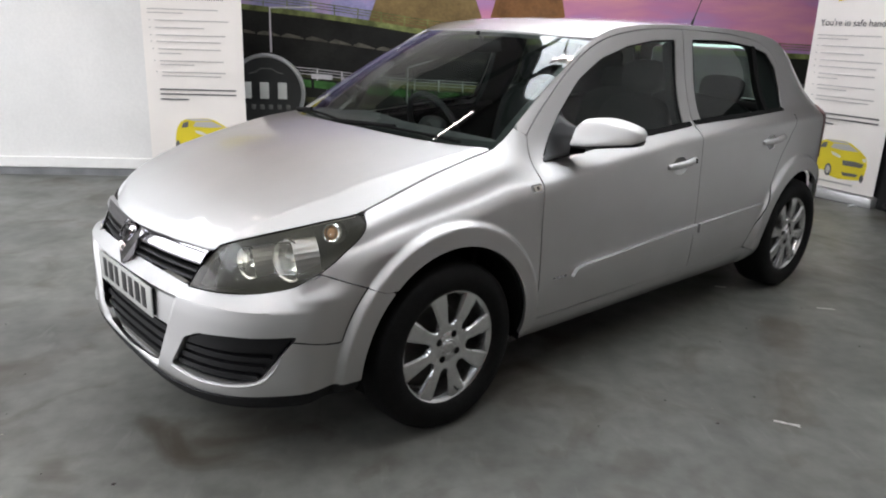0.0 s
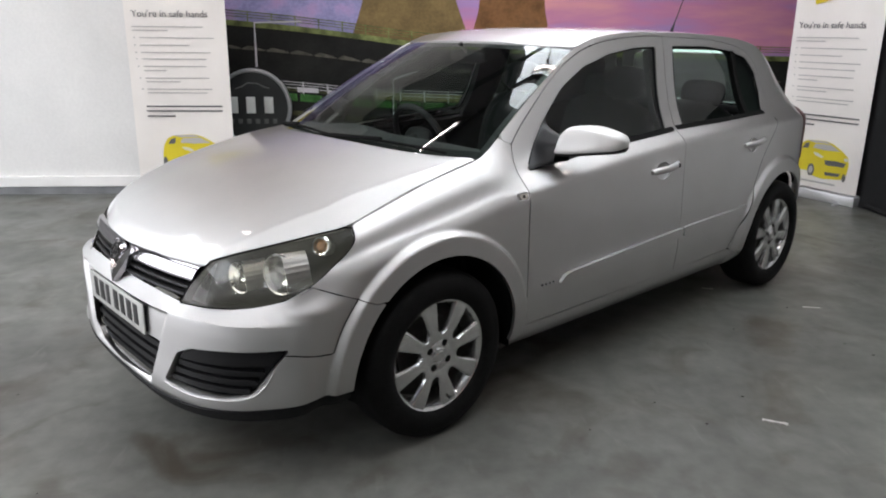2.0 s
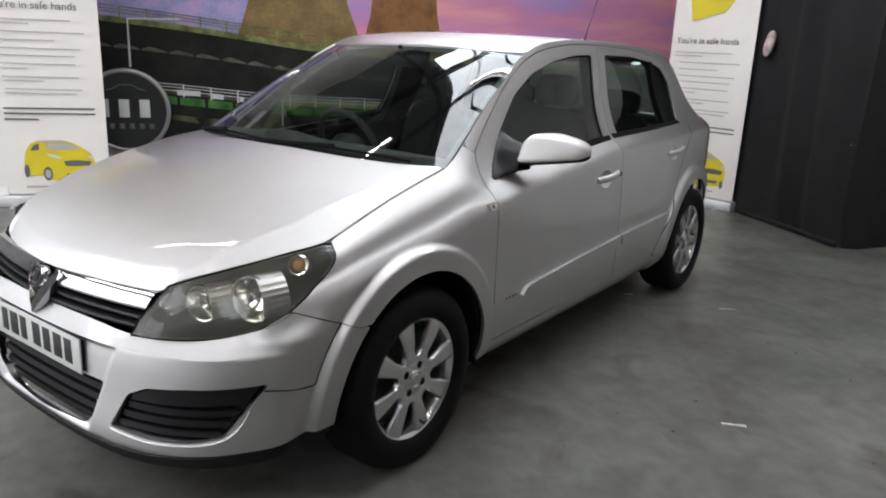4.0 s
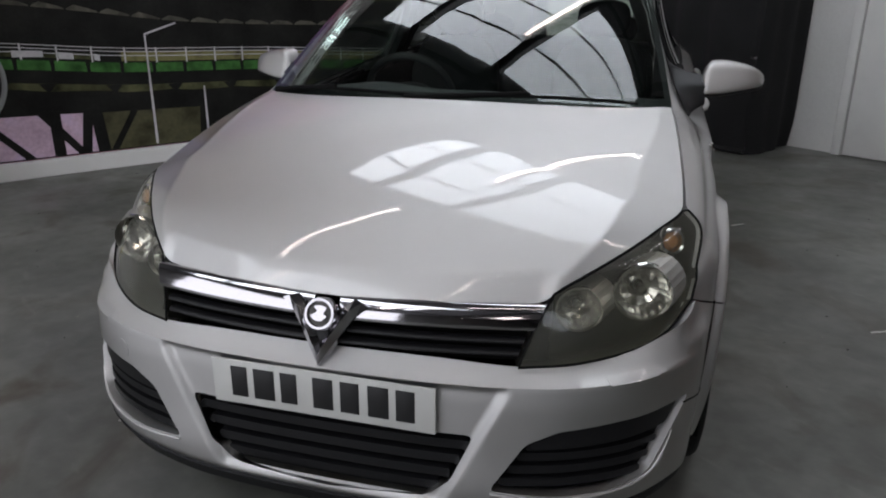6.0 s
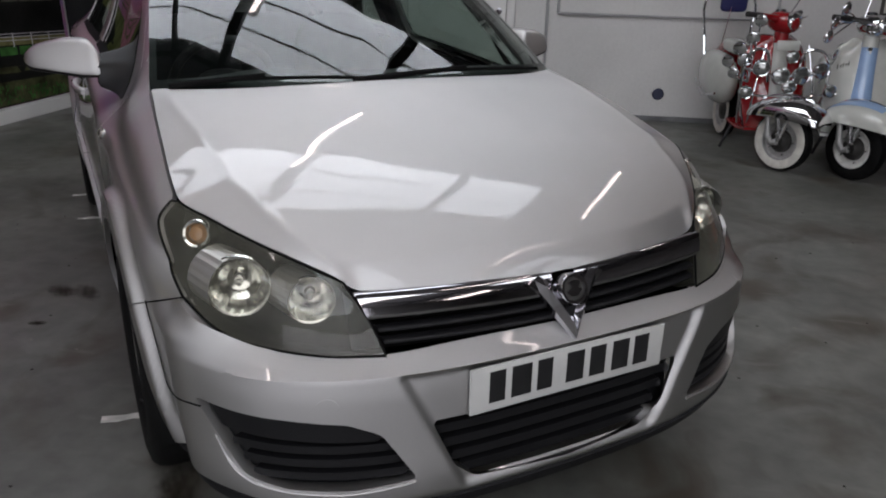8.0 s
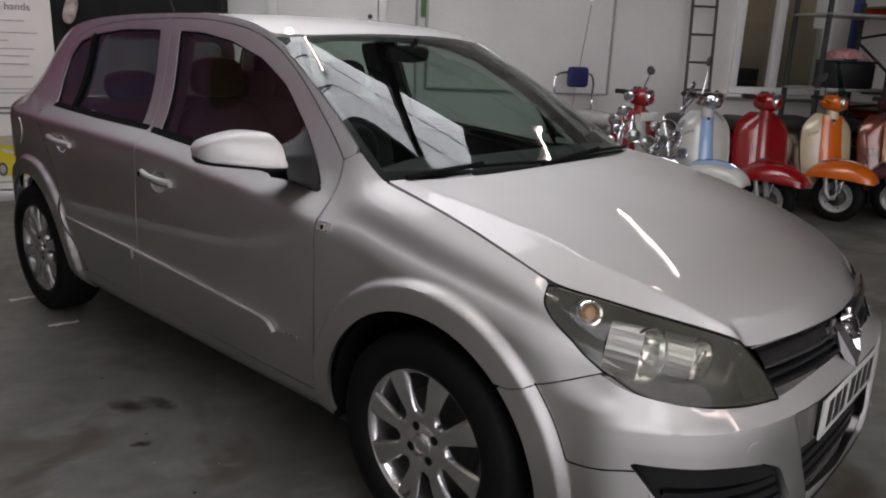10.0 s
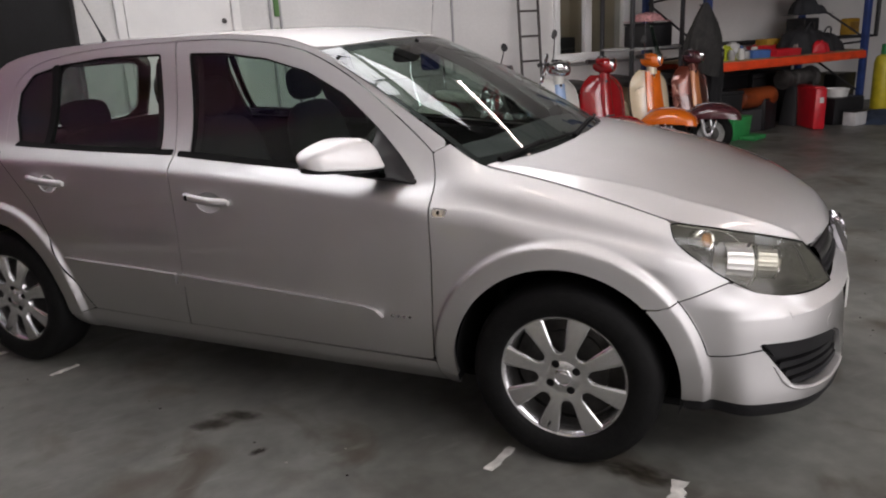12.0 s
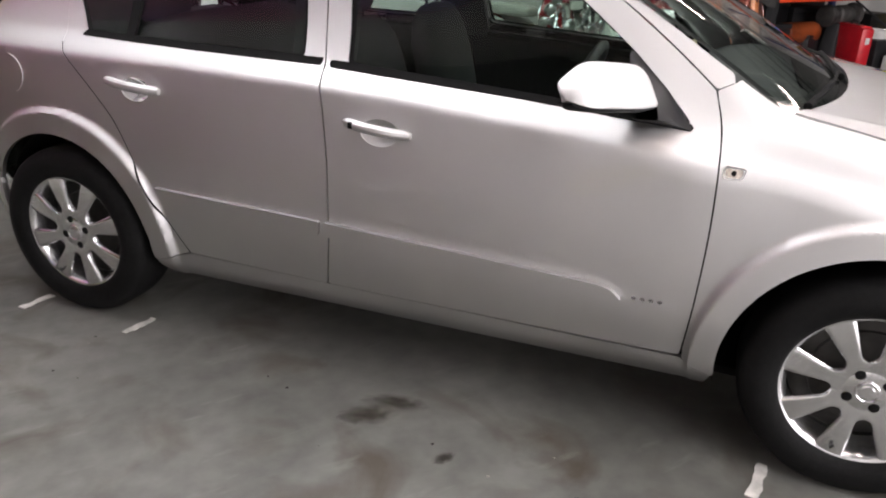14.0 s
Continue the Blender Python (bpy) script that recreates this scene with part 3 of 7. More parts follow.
bonnet_crease = smooth_curve((1.0, 1.2, 1.42, 1.6, 1.7, 1.78, 1.9, 1.99, 2.1), (0.95, 0.925, 0.875, 0.84, 0.855, 0.885, 0.94, 0.968, 0.97))
crease_drop = smooth_curve((1.0, 1.3, 1.6, 1.85, 1.99, 2.1), (0.74, 0.64, 0.52, 0.60, 0.82, 0.92))


nose_x = smooth_curve((0.0, 0.17, 0.33, 0.455, 0.60), (2.084, 2.072, 2.04, 1.997, 1.93))


def bonnet_z(x, y):
    x = np.asarray(x, float)
    s = np.abs(y) / lamp_edge_y(x)
    zc, ze = bonnet_mid(x), lamp_edge_z(x)
    c, k = bonnet_crease(x), crease_drop(x)
    soft = 0.16 * (1 - c)
    g, whole = 0.0, 0.0
    for d in (-1.0, -0.6, -0.2, 0.2, 0.6, 1.0):
        w = 1 - 0.6 * abs(d)
        for q, total in ((s + d * soft, False), (1 + d * soft, True)):
            h = np.where(q < c, k * (np.maximum(q, 0) / c) ** 2.0, k + (1 - k) * (np.maximum(q - c, 0) / np.maximum(1 - c, 0.02)))
            g, whole = (g, whole + w * h) if total else (g + w * h, whole)
    g = g / whole
    ridge = 0.0016 * np.exp(-((s - c) / 0.017) ** 2) * step_up(1.08, 1.2, x) * step_up(2.0, 1.9, x)
    ahead = nose_x(np.abs(y)) - x
    roll = (0.22 + 0.40 * step_up(0.12, 0.42, np.abs(y))) * step_up(0.485, 0.44, np.abs(y))
    return zc - (zc - ze) * g + ridge - roll * np.maximum(0.042 - ahead, 0)


def bonnet_at(x, y):
    return x, y, bonnet_z(x, y)


rear_line = [(1.018, 0.684), (1.075, 0.60), (1.14, 0.45), (1.18, 0.25), (1.195, 0.0)]
half = spline(rear_line[::-1], 5) + [(x, float(lamp_edge_y(x)) - 0.003) for x in np.linspace(1.03, 1.99, 40)] + spline([(1.997, 0.455), (2.04, 0.33), (2.072, 0.17), (2.084, 0.0)], 6)[:-1]
BONNET = half + [(x, -y) for x, y in half[::-1]]
bonnet = panel("bonnet", bonnet_at, BONNET, PAINT, car, step=0.006)

# roof
roof_mid = smooth_curve((-1.6, -1.3, -0.9, -0.4, 0.0, 0.25, 0.45), (1.398, 1.428, 1.446, 1.456, 1.449, 1.422, 1.380))


def roof_at(x, y):
    s = np.clip(np.abs(y) / (edge_y(x) + 0.004), 0, 1)
    zc, ze = roof_mid(x), edge_z(x) + 0.002
    return x, y, zc - (zc - ze) * s ** 2.6


WS_TOP = [(0.305, 0.560), (0.370, 0.42), (0.408, 0.22), (0.420, 0.0)]
half = spline(WS_TOP[::-1], 5) + [(x, float(edge_y(x)) - 0.002) for x in np.linspace(0.29, -1.44, 40)] + [(-1.52, 0.45), (-1.56, 0.25), (-1.57, 0.0)]
ROOF = half + [(x, -y) for x, y in half[::-1][1:-1]]
panel("roof", roof_at, ROOF, PAINT, car, step=0.02)

# windscreen: between the cowl and the roof's front edge
WS_LOW = spline([(1.005, 0.690, 0.966), (1.082, 0.58, 0.972), (1.132, 0.42, 0.976), (1.160, 0.22, 0.978), (1.170, 0.0, 0.978)], 6)
WS_HIGH = spline([(0.312, 0.563, 1.358), (0.374, 0.46, 1.368), (0.406, 0.33, 1.374), (0.424, 0.16, 1.378), (0.429, 0.0, 1.379)], 6)


def ws_at(u, v, lift=0.0):
    s = abs(2 * u - 1) * 24
    i = min(int(s), 23)
    f = s - i
    sign = 1 if u < 0.5 else -1
    lo = np.array(WS_LOW[24 - i]) * (1 - f) + np.array(WS_LOW[23 - i]) * f
    hi = np.array(WS_HIGH[24 - i]) * (1 - f) + np.array(WS_HIGH[23 - i]) * f
    p = lo + (hi - lo) * v + np.array((0.45, 0, 0.9)) * (0.018 * 4 * v * (1 - v) + lift)
    return Vector((p[0], sign * p[1], p[2]))


part("windscreen", grid_bm(ws_at, 48, 20), SCREEN, car, "slightly curved windscreen glass")


def ws_band(u0, u1, v0, v1, lift=-0.004):
    return grid_bm(lambda u, v: ws_at(u0 + (u1 - u0) * u, v0 + (v1 - v0) * v, lift), 24, 6)


for u0, u1, v0, v1 in ((0, 1, 0, 0.06), (0, 1, 0.955, 1), (0, 0.022, 0.06, 0.955), (0.978, 1, 0.06, 0.955)):
    part("windscreen_border", ws_band(u0, u1, v0, v1), TRIM, car)
part("cowl", grid_bm(lambda u, v: Vector((ws_at(u, 0).x + 0.045 - 0.10 * v, ws_at(u, 0).y * (1 - 0.01 * v), ws_at(u, 0).z - 0.02 + 0.01 * v)), 40, 3), LIP, car)
for y0, y1, name in ((0.52, -0.10, "wiper"), (-0.02, -0.60, "wiper")):
    a, b = 0.5 - y0 / 1.36, 0.5 - y1 / 1.36
    pts = [tuple(ws_at(a + (b - a) * i / 12, 0.010 + 0.022 * math.sin(math.pi * i / 12), 0.012)) for i in range(13)]
    w = part(name, tube_bm(pts, 0.0052, n=6), GAP, car)
    part("wiper_arm", tube_bm([tuple(ws_at(b, 0.0, 0.012)), tuple(ws_at((a + b) / 2, 0.036, 0.020))], [0.011, 0.007], n=8), GAP, w)

# front bumper, laid on a plan line from the middle round the corner
plan = np.array(spline([(2.150, 0.0), (2.148, 0.15), (2.141, 0.28), (2.124, 0.40), (2.083, 0.54), (2.010, 0.664), (1.906, 0.752), (1.80, 0.800), (1.70, 0.823), (1.60, 0.836), (1.5, 0.840)], 10))
arc = np.concatenate([[0], np.cumsum(np.hypot(*np.diff(plan, axis=0).T))])
tang = np.gradient(plan, axis=0)
tang /= np.linalg.norm(tang, axis=1)[:, None]
norm_x, norm_y = tang[:, 1], -tang[:, 0]


def s_of_y(y):
    return float(np.interp(y, plan[:, 1], arc))


def s_of_x(x):
    return float(np.interp(-x, -plan[:, 0], arc))


lip_off = smooth_curve((0.15, 0.19, 0.23, 0.262, 0.31, 0.40, 0.50, 0.548), (-0.075, -0.035, -0.012, 0.004, 0.008, 0.005, 0.004, 0.0))
shelf_k = smooth_curve((0.0, s_of_y(0.42), s_of_y(0.60), s_of_y(0.70), s_of_y(0.775), s_of_y(0.81), 1.4), (1.2, 1.35, 1.55, 1.05, 0.35, 0.10, 0.0))


def bumper_at(s, z, extra=0.0):
    s, z = np.asarray(s, float), np.asarray(z, float)
    a = np.abs(s)
    x, y = np.interp(a, arc, plan[:, 0]), np.interp(a, arc, plan[:, 1])
    nx, ny = np.interp(a, arc, norm_x), np.interp(a, arc, norm_y)
    over = np.maximum(z - 0.548, 0)
    d = lip_off(np.minimum(z, 0.548)) - shelf_k(a) * over * step_up(0.0, 0.014, over) + extra
    line = 0.405 + (z - 0.552) * 0.49
    d = d - 0.016 * (1 - step_up(-0.012, 0.012, y - line)) * (1 - step_up(0.535, 0.556, z)) * step_up(0.245, 0.275, z)
    r = np.hypot(x - AXLE_F, z - HUB_Z)
    bx, by = x + nx * d, y + ny * d
    w = 1 - step_up(1.76, 1.90, bx)
    by = by * (1 - w) + (side_y(bx, z) + ny * extra) * w
    return bx, np.sign(s) * by, z


top = [(0.0, 0.587), (s_of_y(0.25), 0.587), (s_of_y(0.44), 0.580), (s_of_y(0.55), 0.582), (s_of_y(0.66), 0.589), (s_of_y(0.73), 0.606), (s_of_y(0.775), 0.632), (s_of_x(1.802), 0.656)]
end = [(s_of_x(1.609), 0.5785)] + [(s_of_x(x), z) for x, z in arch(AXLE_F, 0.373, 45.5, -4.5, 14)]
low = [(s_of_y(0.79), 0.281), (s_of_y(0.72), 0.274), (s_of_y(0.5), 0.250), (s_of_y(0.3), 0.238), (0.0, 0.234)]
half = spline(top, 4) + end + low[:-1]
BUMPER = half + [(0.0, 0.234)] + [(-s, z) for s, z in half[::-1][:-1]]
MOUTH = round_poly([(-s_of_y(0.338), 0.430), (s_of_y(0.338), 0.430), (s_of_y(0.285), 0.312), (s_of_y(0.235), 0.268), (0.0, 0.256), (-s_of_y(0.235), 0.268), (-s_of_y(0.285), 0.312)], 0.018)
FOG = round_poly([(s_of_y(0.764), 0.474), (s_of_y(0.62), 0.466), (s_of_y(0.51), 0.455), (s_of_y(0.445), 0.425), (s_of_y(0.372), 0.310), (s_of_y(0.50), 0.297), (s_of_y(0.62), 0.303), (s_of_y(0.69), 0.325)], 0.014)
FOG_R = [(-s, z) for s, z in FOG[::-1]]
bumper = panel("front_bumper", bumper_at, BUMPER, PAINT, car, holes=[MOUTH, FOG, FOG_R], step=0.0065, thick=0.03)
LIP_LOW = [(s_of_x(1.685), 0.281), (s_of_y(0.79), 0.278), (s_of_y(0.72), 0.271), (s_of_y(0.5), 0.247), (s_of_y(0.3), 0.235), (0.0, 0.231)]
half = LIP_LOW[::-1] + [(s_of_x(1.685), 0.236), (s_of_y(0.70), 0.222), (s_of_y(0.4), 0.200), (0.0, 0.190)]
panel("lower_lip", lambda s, z: bumper_at(s, z, 0.008 - 0.012 * step_up(0.45, 0.95, np.abs(s))), half[:-1] + [(0.0, 0.190)] + [(-s, z) for s, z in half[::-1][1:-1]], LIP, bumper, step=0.015, thick=0.012)
panel("mouth_backing", lambda s, z: bumper_at(s, z, -0.06), [(-s_of_y(0.36), 0.24), (s_of_y(0.36), 0.24), (s_of_y(0.36), 0.445), (-s_of_y(0.36), 0.445)], TRIM, bumper, step=0.04)
for i in range(4):
    z = 0.285 + 0.036 * i
    w = 0.262 + 0.022 * i
    panel("grille_slat", lambda s, v: bumper_at(s, v, -0.018), [(-s_of_y(w), z - 0.010), (s_of_y(w), z - 0.010), (s_of_y(w), z + 0.011), (-s_of_y(w), z + 0.011)], TRIM, bumper, step=0.007, thick=0.03)
for sg in (1, -1):
    flip = (lambda pts: pts) if sg > 0 else (lambda pts: [(-s, z) for s, z in pts[::-1]])
    panel("fog_backing", lambda s, z: bumper_at(s, z, -0.035), flip([(s_of_y(0.36), 0.285), (s_of_y(0.78), 0.285), (s_of_y(0.785), 0.485), (s_of_y(0.36), 0.485)]), TRIM, bumper, step=0.03)
    # blank upper panel, then three slats below it
    panel("fog_blank", lambda s, v: bumper_at(s, v, -0.010), flip(round_poly([(s_of_y(0.752), 0.470), (s_of_y(0.62), 0.462), (s_of_y(0.515), 0.450), (s_of_y(0.460), 0.424), (s_of_y(0.440), 0.404), (s_of_y(0.56), 0.409), (s_of_y(0.728), 0.420)], 0.006)), TRIM, bumper, step=0.006, thick=0.03)
    for i in range(3):
        z = 0.323 + 0.031 * i
        y0, y1 = 0.392 + 0.019 * i, 0.684 + 0.016 * i
        panel("fog_slat", lambda s, v: bumper_at(s, v, -0.016), flip([(s_of_y(y0), z - 0.010), (s_of_y(y1), z - 0.004), (s_of_y(y1), z + 0.013), (s_of_y(y0), z + 0.009)]), TRIM, bumper, step=0.006, thick=0.018)
    # painted lip under the opening
    low_edge = spline([(0.735, 0.400), (0.716, 0.350), (0.686, 0.316), (0.62, 0.298), (0.50, 0.291), (0.376, 0.302)], 6)
    part("fog_lip", tube_bm([tuple(float(c) for c in bumper_at(sg * s_of_y(y), z, 0.0015)) for y, z in low_edge], [0.002] * 6 + [0.0045] * (len(low_edge) - 7) + [0.003], n=8), PAINT, bumper)
    # washer flap under the lamp
    flap = round_poly([(s_of_y(0.60), 0.563), (s_of_y(0.705), 0.566), (s_of_y(0.700), 0.540), (s_of_y(0.615), 0.537)], 0.008)
    panel("washer_flap", lambda s, z: bumper_at(s, z, 0.0015), flip(flap), PAINT, bumper, step=0.007, thick=0.003)
panel("towing_cap", lambda s, z: bumper_at(s, z, 0.0015), [(-s_of_y(0.545) + 0.024 * math.cos(a * 0.3), 0.492 + 0.024 * math.sin(a * 0.3)) for a in range(21)], PAINT, bumper, step=0.006, thick=0.003)

# number plate, its characters as plain bars
plate = part("number_plate", box_bm((0.006, 0.520, 0.108), (2.1445, 0, 0.487), 0.002), PLATE, bumper, "white number plate")
part("plate_holder", box_bm((0.012, 0.505, 0.096), (2.1355, 0, 0.486), 0.003), TRIM, plate)
for y0, y1 in ((0.218, 0.170), (0.160, 0.107), (0.093, 0.044), (0.033, -0.020), (-0.052, -0.097), (-0.106, -0.162), (-0.172, -0.217)):
    part("plate_bar", box_bm((0.0016, abs(y0 - y1) - 0.006, 0.074), (2.1479, (y0 + y1) / 2, 0.490), 0.0004), INK, plate)


# upper grille
def grille_x(y, z):
    return 2.128 - (z - 0.587) * 0.44 - 0.26 * y * y


def grille_bar(y_end, zc, half, deep, off, mat, name, rise=0.0, power=2.6, y_in=0.0):
    """A bar with a rounded section across the nose; its ends follow the lamps' slanted inner edges."""
    def f(u, v):
        a = 2 * math.pi * v
        c, q = math.cos(a), math.sin(a)
        z = zc + half * math.copysign(abs(q) ** (2 / power), q)
        w = y_end + (z - zc) * 0.36
        y = y_in + (w - y_in) * u if y_in else w * (2 * u - 1)
        return Vector((grille_x(y, z) + off + deep * math.copysign(abs(c) ** (2 / power), c), y, z + rise * abs(y)))
    return f, mat, name


def put_bar(spec, sg=1):
    f, mat, name = spec
    part(name, grid_bm(lambda u, v: Vector((f(u, v).x, sg * f(u, v).y, f(u, v).z)), 30, 20), mat, grille)


grille = part("grille", grid_bm(lambda u, v: Vector((grille_x(-0.47 + 0.94 * u, 0.575 + 0.15 * v) - 0.055, -0.47 + 0.94 * u, 0.575 + 0.15 * v)), 30, 4), GAP, car, "dark grille with chrome bars and emblem")
put_bar(grille_bar(0.415, 0.603, 0.0055, 0.012, -0.022, TRIM, "grille_slat"))
put_bar(grille_bar(0.423, 0.626, 0.0055, 0.012, -0.022, TRIM, "grille_slat"))
for sg in (1, -1):
    put_bar(grille_bar(0.452, 0.672, 0.0245, 0.012, -0.010, CHROME, "chrome_bar", 0.006, 3.4, 0.03), sg)
tilt = Matrix.Translation((2.144, 0, 0.572)) @ Matrix(((0, -0.40, 0.917, 0), (1, 0, 0, 0), (0, 0.917, 0.40, 0), (0, 0, 0, 1)))


def vee_arm(sg):
    """One ridged arm of the V, from the tip to the flared upper end."""
    bm = bmesh.new()
    rows = []
    for (x0, y0), (x1, y1), h in (((0.0, -0.014), (0.0, 0.026), 0.010), ((0.016, 0.012), (0.003, 0.040), 0.017), ((0.047, 0.062), (0.026, 0.080), 0.018), ((0.074, 0.102), (0.046, 0.116), 0.015), ((0.100, 0.122), (0.066, 0.134), 0.006)):
        m = ((x0 + x1) / 2, (y0 + y1) / 2)
        rows.append([bm.verts.new(tilt @ Vector((sg * q[0], q[1], z))) for q, z in (((x0, y0), -0.02), ((x0, y0), 0.002), (m, h), ((x1, y1), 0.004), ((x1, y1), -0.02))])
    for r, q in zip(rows, rows[1:]):
        for i in range(4):
            bm.faces.new((r[i], r[i + 1], q[i + 1], q[i]))
    bm.faces.new(rows[-1])
    return bm


vee = part("emblem", vee_arm(1), CHROME, grille, "chrome V with a round badge", smooth=False)
part("emblem_arm", vee_arm(-1), CHROME, vee, smooth=False)
part("emblem_inlay", prism_bm([(-0.056, 0.110), (0, 0.020), (0.056, 0.110)], 0.002, tilt), TRIM, vee)
at = tilt @ Matrix.Translation((0, 0.096, 0))
part("badge", lathe_bm([(0, 0.020), (0.026, 0.021), (0.028, 0.0275), (0.033, 0.0275), (0.036, 0.020), (0.036, 0.0)], 36, "z", m=at), CHROME, vee)
part("badge_field", lathe_bm([(0, 0.0225), (0.0255, 0.0225), (0.026, 0.018)], 32, "z", m=at), DARK_ALLOY, vee)
part("badge_relief", prism_bm(round_poly([(-0.020, -0.004), (-0.010, -0.014), (0.006, -0.015), (0.018, -0.003), (0.008, 0.000), (0.016, 0.014), (0.000, 0.018), (-0.014, 0.014), (-0.004, 0.006), (-0.010, 0.000)], 0.004), 0.005, at @ Matrix.Translation((0, 0, 0.022)) @ Matrix.Scale(1.05, 4)), CHROME, vee)


# head lamps: a lens patch between four edge lines
def coons(a, b, c, d):
    """Edges: a low (inner to outer), b high (inner to outer), c inner (low to high), d outer (low to high)."""
    A, B, C, D = [np.array(q) for q in (a, b, c, d)]

    def at(E, t):
        t = min(max(t, 0), 1) * (len(E) - 1)
        i = min(int(t), len(E) - 2)
        return E[i] + (E[i + 1] - E[i]) * (t - i)

    def f(u, v):
        p = (1 - v) * at(A, u) + v * at(B, u) + (1 - u) * at(C, v) + u * at(D, v)
        q = (1 - u) * (1 - v) * A[0] + u * (1 - v) * A[-1] + (1 - u) * v * B[0] + u * v * B[-1]
        return p - q
    return f


lamp_out = [(x, float(side_y(x, z)) - 0.001, z) for x, z in LAMP_CUT[::-1]]
lamp_low = spline([(2.080, 0.418, 0.580), (2.035, 0.530, 0.582), (1.955, 0.642, 0.591), (1.880, 0.710, 0.612), lamp_out[0]], 6)
lamp_high = [(x, float(lamp_edge_y(x)), float(lamp_edge_z(x)) - 0.001) for x in np.linspace(1.990, 1.640, 24)] + [lamp_out[-1]]
lamp_in = spline([lamp_low[0], (2.042, 0.440, 0.648), lamp_high[0]], 6)
lamp_face = coons(lamp_low, lamp_high, lamp_in, lamp_out)


def head_lamp(s):
    def f(u, v, inset=0.0, bulge=0.022):
        p = np.array(lamp_face(u, v))
        n = np.array((0.62, 0.50, 0.42))
        p = p + n * (bulge * 16 * u * (1 - u) * v * (1 - v) - inset)
        return Vector((p[0], s * p[1], p[2]))
    lamp = part("headlamp", grid_bm(lambda u, v: f(u, v), 32, 20), LENS, car, "clouded clear headlamp with twin reflectors")
    part("lamp_housing", grid_bm(lambda u, v: f(u, v, 0.006 + 0.17 * min(1.0, (16 * u * (1 - u) * v * (1 - v)) ** 0.3), 0.0), 30, 18), LAMP_HOUSE, lamp)
    edge = [(i / 20, 0) for i in range(20)] + [(1, i / 20) for i in range(20)] + [(1 - i / 20, 1) for i in range(20)] + [(0, 1 - i / 20) for i in range(20)]
    part("lamp_seal", tube_bm([f(u, v, 0.001) for u, v in edge], 0.0030, n=6, closed=True), GAP, lamp)
    # painted ledge between lamp and bumper
    part("lamp_ledge", grid_bm(lambda u, v: f(u, 0, 0.002) + Vector((-0.010 * v + 0.012 * (1 - v), 0, -0.012 * v - 0.004)), 30, 2), PAINT, lamp)
    way = Vector((0.93, s * 0.28, 0.02)).normalized()
    turn = way.to_track_quat("Z", "Y").to_matrix().to_4x4()
    for at, r, back in (((1.915, 0.520, 0.655), 0.052, 0.085), ((1.846, 0.652, 0.683), 0.066, 0.090)):
        m = Matrix.Translation((at[0], s * at[1], at[2])) @ turn
        bowl = part("reflector", lathe_bm([(0.012, -0.046), (r * 0.40, -0.042), (r * 0.66, -0.030), (r * 0.86, -0.010), (r * 0.93, 0.004), (r * 1.02, 0.005), (r * 1.05, 0.0), (r * 1.02, -0.006)], 24, "z", m=m), REFLECTOR, lamp, angle=12)
        # fluted drum behind the ring
        lie = Matrix.Translation((at[0], s * at[1], at[2])) @ Vector((0.86, s * -0.36, -0.10)).normalized().to_track_quat("Z", "Y").to_matrix().to_4x4()
        drum = lathe_bm([(r * 0.98, -0.012), (r * 0.97, -0.45 * back), (r * 0.94, -back)], 44, "z", m=lie)
        for v in drum.verts:
            w = lie.inverted() @ v.co
            k = 0.975 if round(math.degrees(math.atan2(w.y, w.x)) / (360 / 44)) % 2 else 1.0
            v.co = lie @ Vector((w.x * k, w.y * k, w.z))
        part("drum", drum, DRUM, bowl, angle=8)
        part("bulb", lathe_bm([(0, -0.012), (0.006, -0.013), (0.009, -0.022), (0.009, -0.044)], 16, "z", m=m), REFLECTOR, bowl)
    m = Matrix.Translation((1.722, s * 0.705, 0.766)) @ Vector((0.80, s * 0.50, 0.25)).normalized().to_track_quat("Z", "Y").to_matrix().to_4x4()
    part("indicator", lathe_bm([(0, 0.006), (0.014, 0.004), (0.021, -0.008)], 24, "z", m=m), AMBER, lamp, "amber indicator bulb")
    part("indicator_ring", lathe_bm([(0.021, -0.012), (0.024, 0.004), (0.029, 0.006), (0.033, 0.0), (0.034, -0.04)], 28, "z", m=m), REFLECTOR, lamp)


head_lamp(1)
head_lamp(-1)


# door mirrors
def loop(poly, n):
    """A closed outline as n evenly spaced points."""
    P = np.array(poly + poly[:1])
    L = np.concatenate([[0], np.cumsum(np.hypot(*np.diff(P, axis=0).T))])
    q = np.linspace(0, L[-1], n, endpoint=False)
    return [(float(np.interp(t, L, P[:, 0])), float(np.interp(t, L, P[:, 1]))) for t in q]


head_front = smooth_curve((0.780, 0.80, 0.84, 0.90, 0.96, 1.0, 1.022), (0.684, 0.692, 0.676, 0.642, 0.600, 0.560, 0.515))
head_rear = smooth_curve((0.780, 0.80, 0.84, 0.90, 0.96, 1.0, 1.022), (0.610, 0.575, 0.545, 0.525, 0.505, 0.488, 0.490))
head_top = smooth_curve((0.780, 0.80, 0.82, 0.86, 0.94, 0.99, 1.022), (1.020, 1.056, 1.076, 1.078, 1.066, 1.048, 1.022))
head_low = smooth_curve((0.780, 0.80, 0.84, 0.90, 0.96, 1.0, 1.022), (0.968, 0.962, 0.962, 0.968, 0.975, 0.980, 0.992))


